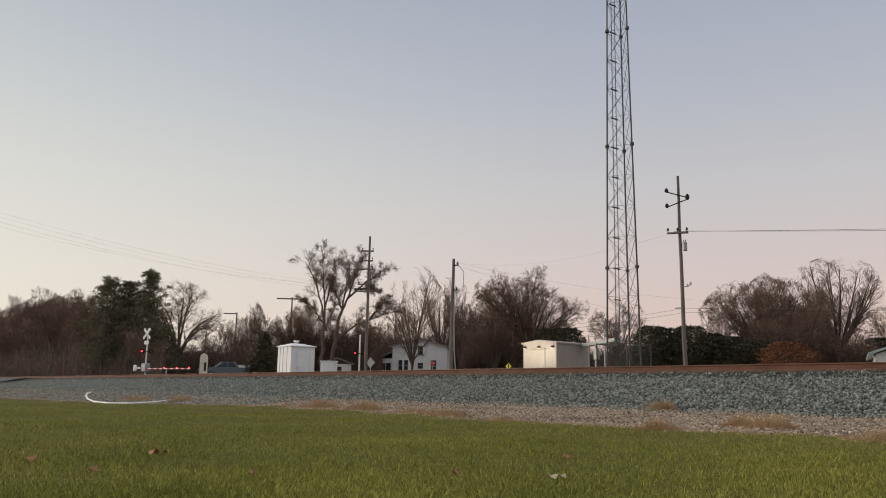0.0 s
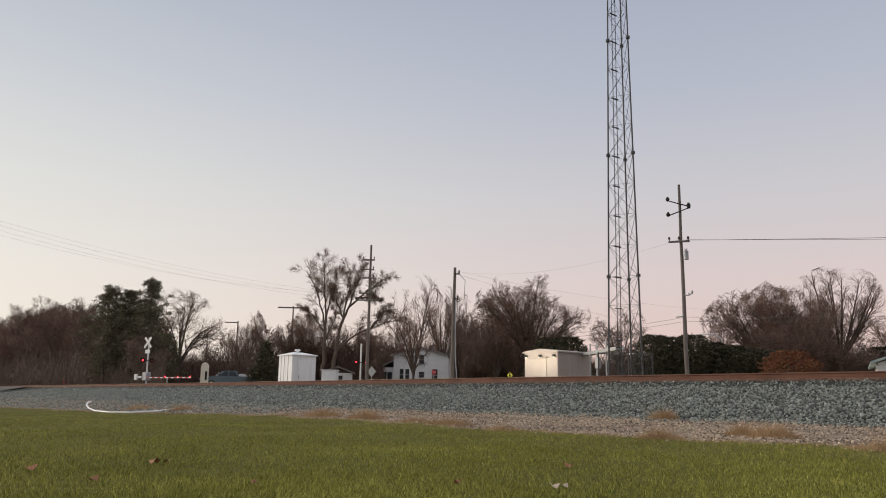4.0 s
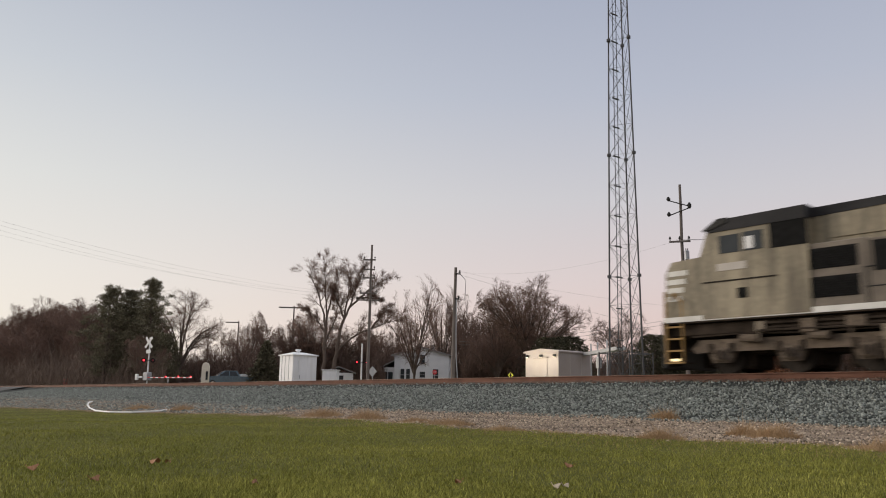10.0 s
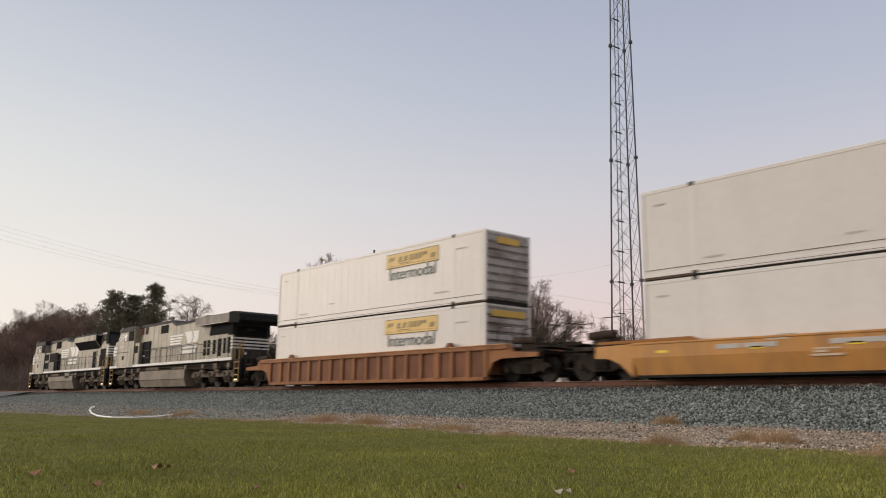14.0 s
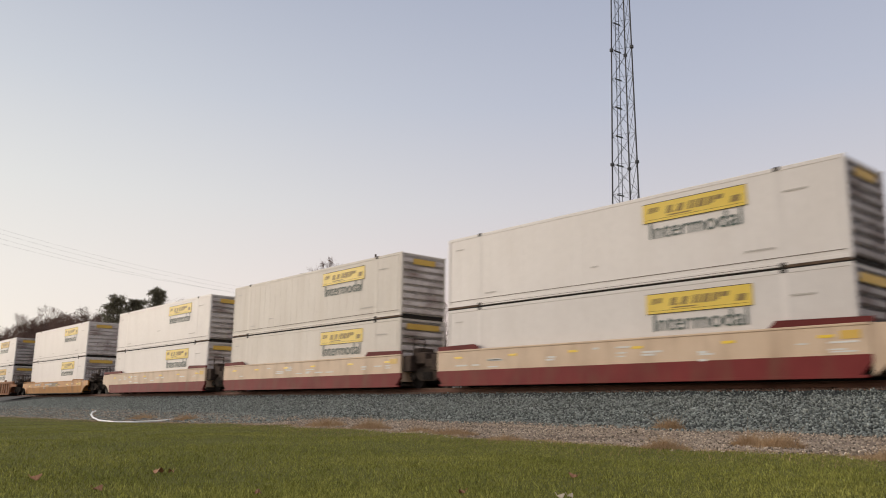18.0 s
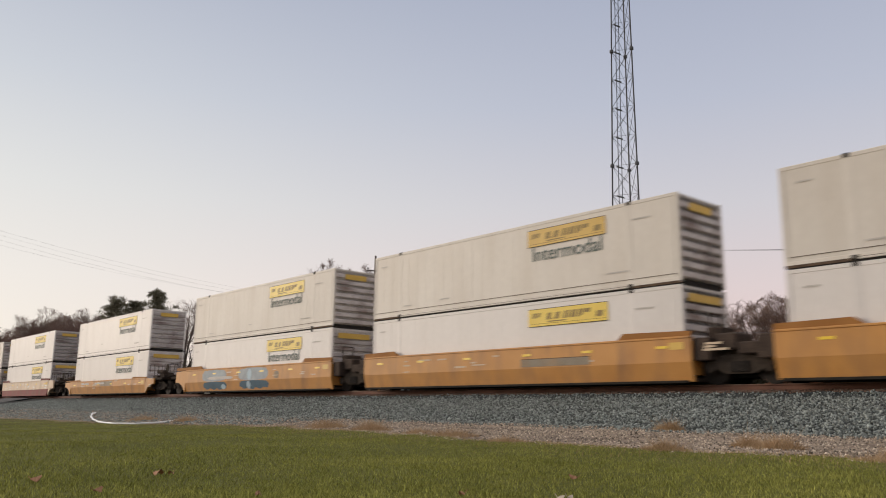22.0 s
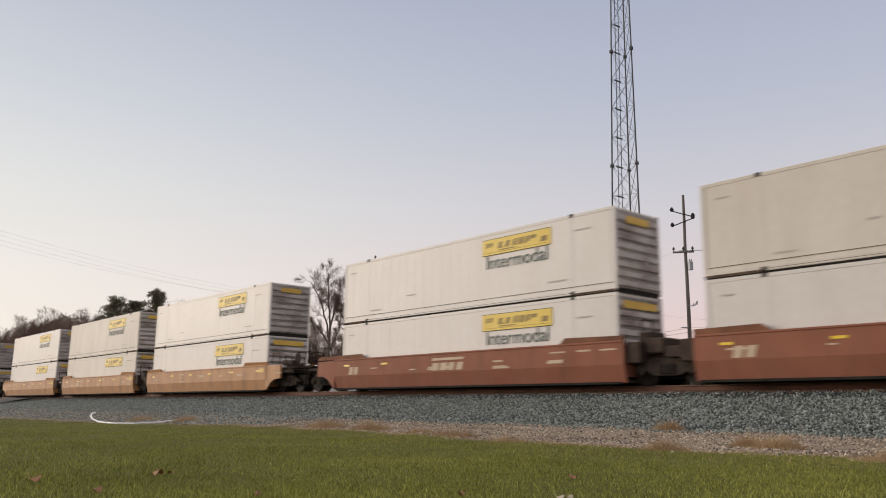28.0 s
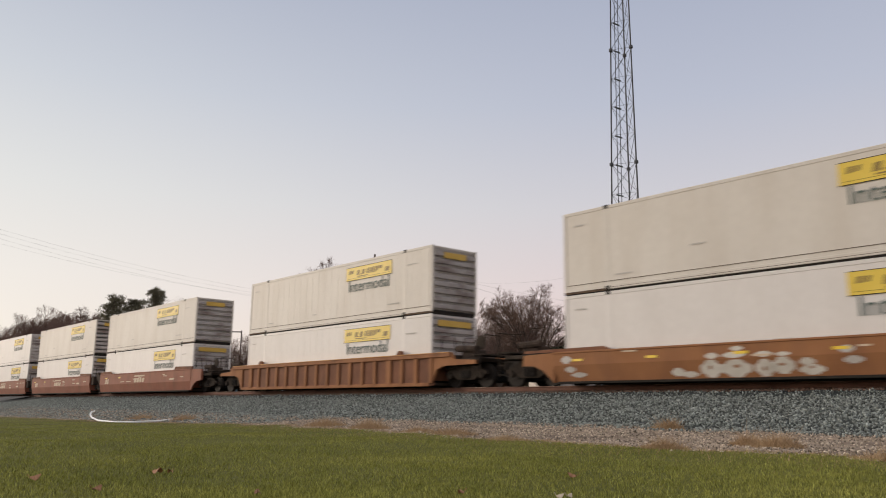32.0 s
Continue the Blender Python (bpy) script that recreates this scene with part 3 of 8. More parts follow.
g = np.random.default_rng(21)
n_blade = 1050000
rad = 3.6 + 36 * g.random(n_blade) ** 1.9
ang = np.radians(g.uniform(12, 86, n_blade))
around = np.radians(g.uniform(86, 372, 190000))
ra = 12 * np.sqrt(g.random(190000))
inner = np.radians(g.uniform(12, 86, 14000))
ri = 3.6 * np.sqrt(g.random(14000))
rad, ang = np.concatenate([rad, ra, ri]), np.concatenate([ang, around, inner])
n_blade = len(rad)
px, py = -rad * np.sin(ang), rad * np.cos(ang)
clump = np.sin(px * 2.1 + 1.3 * np.sin(py * 1.7)) * np.sin(py * 2.6 + np.sin(px * 1.1))
keep = (py < lawn_edge(px) + g.normal(0, 0.14, n_blade)) & (g.random(n_blade) < 0.75 + 0.25 * clump)
blades("lawn_grass", px[keep], py[keep], 0.027, 0.0038, M_BLADE, "short dense green lawn grass with a few pale blades", "grass", 22)
n2 = 20000
sx = 2 - 45 * g.random(n2) ** 1.3
sy = lawn_edge(sx) + np.where(g.random(n2) < 0.5, np.abs(g.normal(0, 0.22, n2)) - 0.1, -np.abs(g.normal(0, 1.1, n2)))
blades("dry_edge_grass", sx, sy, 0.035, 0.004, M_DRY, "straw-coloured dead grass along the lawn edge", "grass", 23)
n3 = 16000
sx = 2 - 50 * g.random(n3) ** 1.3
patch = np.sin(sx * 0.9 + 2 * np.sin(sx * 0.31)) * 0.5 + 0.5
sy = lawn_edge(sx) + (TOE - 0.4 - lawn_edge(sx)) * g.random(n3) ** (1.2 + patch)
blades("straw_litter", sx, sy, 0.012, 0.0035, M_STRAW, "flattened pale straw and stalks strewn over the gravel", "straw", 24, 9.0, ground_z(sx, sy) + 0.012)
# ---- trees ----
def run_limbs(g, start, heading, length, n, wobble, up):
    """Gently bending limbs as rows of points."""
    rows, d = [start], heading
    for k in range(n):
        d = d + g.normal(0, wobble, d.shape) + (0, 0, up)
        d = d / np.linalg.norm(d, axis=1, keepdims=True)
        rows.append(rows[-1] + d * (length / n)[:, None])
    return np.stack(rows, 1)


def sprout(g, limbs, radii, length, per, low, angle, ratio, outer=0.3):
    """Side shoots along limbs: start, heading, length and radius of each."""
    m, n1 = limbs.shape[:2]
    u = low + (1 - low) * (np.arange(per) + g.random((m, per))) / per
    i = np.minimum((u * (n1 - 1)).astype(int), n1 - 2)
    f = (u * (n1 - 1) - i)[..., None]
    row = np.arange(m)[:, None]
    a, b = limbs[row, i], limbs[row, i + 1]
    along = (b - a) / (np.linalg.norm(b - a, axis=2, keepdims=True) + 1e-9)
    side = np.cross(along, g.normal(size=along.shape))
    side /= np.linalg.norm(side, axis=2, keepdims=True)
    t = radians(angle) * g.uniform(0.65, 1.25, u.shape)[..., None]
    ln = ratio * length[:, None] * (1.0 - outer * u) * g.uniform(0.65, 1.3, u.shape)
    rad = radii[row, i] * (1 - f[..., 0]) + radii[row, i + 1] * f[..., 0]
    return (a * (1 - f) + b * f).reshape(-1, 3), (along * np.cos(t) + side * np.sin(t)).reshape(-1, 3), ln.ravel(), rad.ravel()


def bark_tubes(groups):
    """One mesh of thin tubes; groups: (limbs, radii, sides)."""
    vs, fs, base = [], [], 0
    for limbs, radii, sides in groups:
        p, q = limbs[:, :-1].reshape(-1, 3), limbs[:, 1:].reshape(-1, 3)
        r0, r1 = radii[:, :-1].reshape(-1, 1), radii[:, 1:].reshape(-1, 1)
        d = (q - p) / (np.linalg.norm(q - p, axis=1, keepdims=True) + 1e-9)
        u = np.cross(d, (0.37, 0.83, 0.11))
        u /= np.linalg.norm(u, axis=1, keepdims=True)
        w = np.cross(d, u)
        ring = [u * math.cos(6.28319 * k / sides) + w * math.sin(6.28319 * k / sides) for k in range(sides)]
        v = np.stack([p + o * r0 for o in ring] + [q + d * 0.3 * r1 + o * r1 for o in ring], 1)
        t = np.array([z for k in range(sides) for z in ((k, (k + 1) % sides, sides + (k + 1) % sides), (k, sides + (k + 1) % sides, sides + k))])
        vs.append(v.reshape(-1, 3))
        fs.append((t[None] + base + 2 * sides * np.arange(len(p))[:, None, None]).reshape(-1, 3))
        base += 2 * sides * len(p)
    return arrays("trunk", np.concatenate(vs), np.concatenate(fs), M_BARK)


def resample(pts, n):
    pts = np.array([(x, 0.0, z) if len(q) == 2 else q for q in pts for x, z in [(q[0], q[-1])]], float)
    s = np.concatenate([[0], np.cumsum(np.linalg.norm(np.diff(pts, axis=0), axis=1))])
    t = np.linspace(0, s[-1], n + 1)
    return np.stack([np.interp(t, s, pts[:, k]) for k in range(3)], 1)


def branch_out(seed, limbs, radii, second=(10, 0.25, 42, 0.40, 0.05), third=(8, 0.2, 42, 0.45), twig=(7, 38, 0.55), fine=2, twig_w=0.010, tubes3=True, dome=None):
    """Clothes main limbs with branches, shoots and twigs; gives the wood, the twigs, the height and the half width."""
    g = np.random.default_rng(seed)

    def tuck(p):
        """Draws what sticks out of the crown back to its lumpy rounded outline."""
        if dome is None:
            return p
        half, zc, hz = dome
        q = (p - (0, 0, zc)) / (half, half, hz)
        r = np.linalg.norm(q, axis=-1, keepdims=True)
        a = np.arctan2(q[..., 1:2], q[..., :1])
        edge = 0.99 + 0.055 * np.sin(3 * a + 5 * q[..., 2:] + seed) + 0.035 * np.sin(7 * a - 9 * q[..., 2:])
        k = np.where((r > edge) & (q[..., 2:] > -0.6), (edge + 0.12 * (r - edge)) / np.maximum(r, 1e-6), 1.0)
        return q * k * (half, half, hz) + (0, 0, zc)
    length = np.linalg.norm(np.diff(limbs, axis=1), axis=2).sum(1)
    groups = [(limbs, radii, 6)]
    p, d, ln, r = sprout(g, limbs[1:], radii[1:], length[1:], second[0], second[1], second[2], second[3])
    b2 = tuck(run_limbs(g, p, d, ln, 5, 0.10, second[4]))
    r2 = np.minimum(r * 0.6, 0.012 + 0.018 * ln)[:, None] * np.linspace(1, 0.3, 6)[None]
    groups.append((b2, r2, 4))
    p, d, ln, r = sprout(g, b2, r2, ln, third[0], third[1], third[2], third[3])
    b3 = tuck(run_limbs(g, p, d, ln, 2, 0.12, 0.04))
    r3 = np.clip(r * 0.6, 0.005, 0.02)[:, None] * np.linspace(1, 0.5, 3)[None]
    if tubes3:
        groups.append((b3, r3, 3))
    p, d, ln, r = sprout(g, b3, r3, ln, twig[0], 0.1, twig[1], twig[2], 0.3)
    ln = ln + 0.2
    tips = []
    for k in range(1 + fine):
        if k:
            q = p + d * (ln * g.uniform(0.15, 0.8, len(ln)))[:, None]
            h = d + g.normal(0, 0.42, d.shape) + (0, 0, 0.1)
            e = ln * g.uniform(0.4, 0.8, len(ln))
        else:
            q, h, e = p, d, ln
        h = h / np.linalg.norm(h, axis=1, keepdims=True)
        s = np.cross(h, g.normal(size=h.shape))
        s *= twig_w / np.linalg.norm(s, axis=1, keepdims=True)
        tips.append(np.stack([q - s, q + s, q + h * e[:, None]], 1))
    if not tubes3:
        q, h = b3[:, 0], b3[:, -1]
        s = np.cross(h - q, g.normal(size=h.shape))
        s *= twig_w * 1.5 / (np.linalg.norm(s, axis=1, keepdims=True) + 1e-9)
        tips.append(np.stack([q - s, q + s, h], 1))
    v = tuck(np.concatenate(tips).reshape(-1, 3))
    top, wide = float(np.percentile(v[:, 2], 99.9)), float(np.percentile(np.abs(v[:, :2]), 98))
    return bark_tubes(groups), arrays("crown", v, np.arange(len(v)).reshape(-1, 3), M_TWIG), top, wide


def domed(seed, tall, half, low, fork, count, trunk_r, arch=(0.3, 0.62), stems=1, lowest=-0.5, **more):
    """Main limbs that part above a trunk and end all over a dome; arch: how soon a limb goes out and up."""
    g = np.random.default_rng(seed + 100)
    n = 8
    limbs, radii = [], []
    for k in range(stems):
        a = 6.28319 * k / stems + 0.7
        out = 0.0 if stems == 1 else 0.04 * tall
        limbs.append(resample([(out * 0.3 * math.cos(a), out * 0.3 * math.sin(a), -0.2), (out * math.cos(a), out * math.sin(a), fork)], n) + 0.02 * np.sin(np.arange(n + 1)[:, None] * (1.1, 1.7, 0)))
        radii.append(np.linspace(trunk_r * 1.15, trunk_r * 0.8, n + 1))
    zc, hz = tall * (1 + low) / 2, tall * (1 - low) / 2
    for k in range(count):
        e = lowest + (0.97 - lowest) * (((k * 0.618) % 1.0) * 0.8 + 0.2 * (k + 0.5) / count)
        a, c = 2.4 * k + g.uniform(-0.3, 0.3), math.sqrt(max(0.0, 1 - e * e))
        size = g.uniform(0.78, 0.92)
        aim = np.array((half * c * math.cos(a) * size, half * c * math.sin(a) * size, zc + hz * e * size))
        start = limbs[k % stems][-1] - (0, 0, fork * 0.4 * ((k * 0.37) % 1.0))
        d = aim - start
        bend = start + d * (arch[0], arch[0], arch[1])
        t = np.linspace(0, 1, n + 1)[:, None]
        line = start * (1 - t) ** 2 + 2 * bend * t * (1 - t) + aim * t * t
        line[1:] += np.cumsum(g.normal(0, 0.012 * tall / n, (n, 3)), 0)
        limbs.append(line)
        radii.append(np.linspace(trunk_r * 0.55, 0.02, n + 1))
    limbs, radii = np.array(limbs), np.array(radii)
    return branch_out(seed, limbs, radii, dome=(half, zc, hz), **more)


def hand_shaped(seed, lines, trunk_r, **more):
    """A tree whose main limbs follow given bends (out, height), each set a little off the plane."""
    g = np.random.default_rng(seed)
    limbs, radii = [], []
    for k, line in enumerate(lines):
        p = resample(line, 10)
        p[:, 1] += (0 if k == 0 else g.uniform(-1.1, 1.1)) * np.linspace(0, 1, 11) ** 1.2
        p[1:] += g.normal(0, 0.05, (10, 3)) * (1, 1, 0.5)
        limbs.append(p)
        radii.append(np.linspace(trunk_r, trunk_r * 0.55, 11) if k == 0 else np.linspace(trunk_r * 0.5, 0.02, 11))
    return branch_out(seed, np.array(limbs), np.array(radii), **more)


DENSE = dict(second=(11, 0.2, 40, 0.27, 0.03), third=(8, 0.15, 40, 0.5), twig=(7, 38, 0.6), fine=2, tubes3=False)
KINDS = {
    "crooked": [hand_shaped(37, ([(0, -0.2), (0, 4.5), (0.1, 7.7)], [(0.1, 7.5), (-0.1, 11.1), (-0.4, 14.0)], [(0, 6.8), (-0.8, 10.4), (-1.7, 12.0), (-2.2, 12.6)], [(0.1, 7.7), (0.7, 10.8), (1.1, 12.6)],
                                 [(0, 6.2), (-1.1, 7.8), (-2.1, 8.8)], [(0, 5.2), (0.9, 7.2), (1.2, 8.6)]), 0.24, second=(12, 0.25, 40, 0.27, 0.04), third=(8, 0.2, 42, 0.55), twig=(11, 40, 0.65)),
                hand_shaped(31, ([(0, -0.2), (0.2, 2.4), (0.6, 4.5), (0.8, 7.0), (1.4, 8.4)], [(1.4, 8.3), (2.2, 10.7), (3.0, 13.0), (3.2, 13.8)], [(1.1, 7.5), (1.5, 10.4), (1.9, 12.4), (1.8, 13.4)], [(1.7, 9.2), (3.6, 11.0), (5.2, 12.2), (5.9, 12.6)],
                                 [(0.5, 4.2), (1.6, 5.6), (3.2, 6.5), (4.4, 6.9), (5.6, 7.5), (7.0, 7.9)], [(1.2, 7.8), (0.3, 10.0), (0.1, 11.4)], [(4.2, 6.8), (5.2, 8.4), (6.2, 9.0)], [(2.4, 10.2), (4.0, 10.4), (5.0, 10.0)]), 0.27, second=(13, 0.3, 42, 0.25, 0.04), third=(9, 0.2, 42, 0.55), twig=(11, 40, 0.65))],
    "spreading": [domed(s, 11.5, 5.6, 0.2, 2.4, 22, 0.24, (0.38, 0.66), st, -0.35, **DENSE) for s, st in ((3, 2), (8, 1))],
    "arching": [domed(s, 11.5, 4.6, 0.25, 3.0, 12, 0.2, (0.3, 0.9), 1, -0.5, second=(8, 0.25, 34, 0.36, -0.02), third=(7, 0.2, 36, 0.5), twig=(6, 34, 0.6), fine=2, tubes3=False) for s in (18, 28)],
    "upright": [domed(s, 13, 3.2, 0.24, 3.6, 18, 0.17, (0.62, 0.5), 1, -0.3, second=(8, 0.15, 24, 0.26, 0.05), third=(7, 0.15, 28, 0.5), twig=(6, 26, 0.6), fine=1, twig_w=0.0085, tubes3=False) for s in (4, 9)],
    "round": [domed(s, 10.5, 4.8, 0.06, 1.5, 20, 0.2, (0.4, 0.6), st, -0.55, **DENSE) for s, st in ((5, 2), (12, 1))],
    "small": [domed(s, 8, 2.8, 0.2, 1.8, 10, 0.1, (0.4, 0.6), 1, -0.4, second=(7, 0.15, 34, 0.34, 0.04), third=(6, 0.2, 36, 0.5), twig=(6, 34, 0.6), fine=2, tubes3=False) for s in (6, 14)],
    "far": [domed(s, 11, 4.0, 0.1, 1.6, 13, 0.16, (0.4, 0.6), 1, -0.5, second=(7, 0.15, 36, 0.36, 0.04), third=(6, 0.2, 38, 0.5), twig=(5, 36, 0.6), fine=1, twig_w=0.014, tubes3=False) for s in (16, 24)],
}


def bare_tree(kind, k, x, y, height, label, turn=0, half=None, group="bare trees beyond the track"):
    """half: the half width of the crown, or None to keep its own proportions."""
    wood, twigs, tall, wide = KINDS[kind][k % 2]
    s = height / tall
    w = s if half is None else half / wide
    ob = thing("bare_tree", label, "tree", Matrix.Translation((x, y, float(ground_z(x, y)))) @ pose(0, 0, 0, 0, 0, turn) @ Matrix.Diagonal((w, w, s, 1)), group)
    part("trunk", wood, None, ob)
    part("crown", twigs, None, ob)
    return ob


def spot(bearing, dist):
    """A place by its bearing (degrees to the left of the line straight across the track) and distance from the tripod."""
    return -dist * math.sin(radians(bearing)), dist * math.cos(radians(bearing))


def needles(seed, n, outline, clumps=0):
    """Evergreen foliage: many small sprays inside an outline of (height fraction, radius)."""
    g = np.random.default_rng(seed)
    hs, rs = np.array([a for a, _ in outline]), np.array([b for _, b in outline])
    h = g.random(n)
    a = g.uniform(0, 6.283, n)
    lobes = 1 + 0.28 * np.sin(a * 3 + h * 23) * np.sin(h * 31 + a)
    r = np.interp(h, hs, rs) * lobes * np.sqrt(g.uniform(0.25, 1, n))
    c = np.stack([r * np.cos(a), r * np.sin(a), h], 1)
    if clumps:
        k = g.integers(0, clumps, n)
        c = c[k] + g.normal(0, 0.055, (n, 3)) * (1, 1, 0.45)
    return c


def evergreen(name, label, x, y, height, radius, outline, seed, n=2600, size=0.35, trunk_h=0.25, group="", clumps=0, mat=None):
    g = np.random.default_rng(seed)
    c = needles(seed, n, outline, clumps)
    c[:, :2] *= radius
    c[:, 2] *= height
    d = g.normal(size=(n, 3))
    d[:, 2] = np.abs(d[:, 2]) * 0.5 + 0.2
    d += np.stack([c[:, 0], c[:, 1], 0 * c[:, 0]], 1) / radius
    d /= np.linalg.norm(d, axis=1, keepdims=True)
    s = np.cross(d, g.normal(size=(n, 3)))
    s /= np.linalg.norm(s, axis=1, keepdims=True)
    ln = size * g.uniform(0.6, 1.4, (n, 1))
    u = np.cross(d, s)
    v = np.stack([c - s * ln * 0.22, c + s * ln * 0.22, c + d * ln, c + u * ln * 0.25 + d * ln * 0.4], 1)
    tri = np.array([(0, 1, 2), (0, 3, 2), (1, 2, 3)])
    ob = thing(name, label, "tree", pose(x, y, float(ground_z(x, y))), group)
    tr = Mesh()
    tr.tube((0, 0, -0.15), (0, 0, height * 0.9), radius * 0.07 + 0.06, 0.03, n=8)
    for k in range(16):
        f = trunk_h + (0.9 - trunk_h) * k / 16
        rr = float(np.interp(f, [q for q, _ in outline], [q for _, q in outline])) * radius * 0.8
        tr.tube((0, 0, height * f), (rr * math.cos(k * 2.4), rr * math.sin(k * 2.4), height * f + rr * 0.25), 0.06, 0.02, n=4)
    part("trunk", tr, M_BARK, ob)
    part("crown", arrays("crown", v.reshape(-1, 3), (tri[None] + 4 * np.arange(n)[:, None, None]).reshape(-1, 3), mat or M_NEEDLE), None, ob)
    return ob


PINE = ((0.0, 0.0), (0.22, 0.25), (0.3, 0.8), (0.5, 1.0), (0.7, 0.85), (0.85, 0.55), (1.0, 0.12))
CONE = ((0.0, 0.8), (0.1, 1.0), (0.5, 0.62), (1.0, 0.05))
MOUND = ((0.0, 0.85), (0.3, 1.0), (0.7, 0.85), (1.0, 0.35))


def pine(label, x, y, height, radius, seed, bare=0.12, group="pines by the crossing"):
    """A ragged pine: whorled branches that carry flat tufts of needles."""
    g = np.random.default_rng(seed)
    ob = thing("pine_tree", label, "tree", pose(x, y, float(ground_z(x, y))), group)
    tr = Mesh()
    tr.path([(0.1 * math.sin(k * 1.3 + seed), 0.1 * math.cos(k * 1.7), -0.2 + height * 0.98 * k / 7) for k in range(8)], [0.2 - 0.024 * k for k in range(8)], 7)
    c, size = [], []
    for k in range(78):
        f = bare + (1 - bare) * (k / 77) ** 0.9
        rr = radius * float(np.interp(f, (0, 0.15, 0.4, 0.7, 1.0), (0.7, 0.95, 1.1, 0.8, 0.3))) * g.uniform(0.35, 1.3)
        a = k * 2.4 + g.uniform(-0.3, 0.3)
        o = np.array((math.cos(a), math.sin(a), 0.22 + 0.5 * max(0, f - 0.6)))
        root = np.array((0, 0, height * f * 0.97))
        tr.tube(root, root + o * rr, 0.045, 0.012, n=3, caps=False)
        for u in (0.4, 0.6, 0.78, 0.92, 1.0):
            c.append(root + o * rr * u + g.normal(0, 0.16, 3))
            size.append((0.46 - 0.16 * u) * (1.15 - 0.45 * f))
    c, size = np.array(c), np.array(size)
    m = 34
    p = np.repeat(c, m, 0) + g.normal(size=(len(c) * m, 3)) * (1, 1, 0.5) * np.repeat(size, m)[:, None] * 0.62
    k = len(p)
    d = g.normal(size=(k, 3)) + (0, 0, 0.5)
    d /= np.linalg.norm(d, axis=1, keepdims=True)
    s = np.cross(d, g.normal(size=(k, 3)))
    s *= 0.034 / np.linalg.norm(s, axis=1, keepdims=True)
    v = np.stack([p - s, p + s, p + d * g.uniform(0.16, 0.34, (k, 1))], 1).reshape(-1, 3)
    part("trunk", tr, M_BARK, ob)
    part("crown", arrays("crown", v, np.arange(3 * k).reshape(-1, 3), M_NEEDLE), None, ob)
    return ob
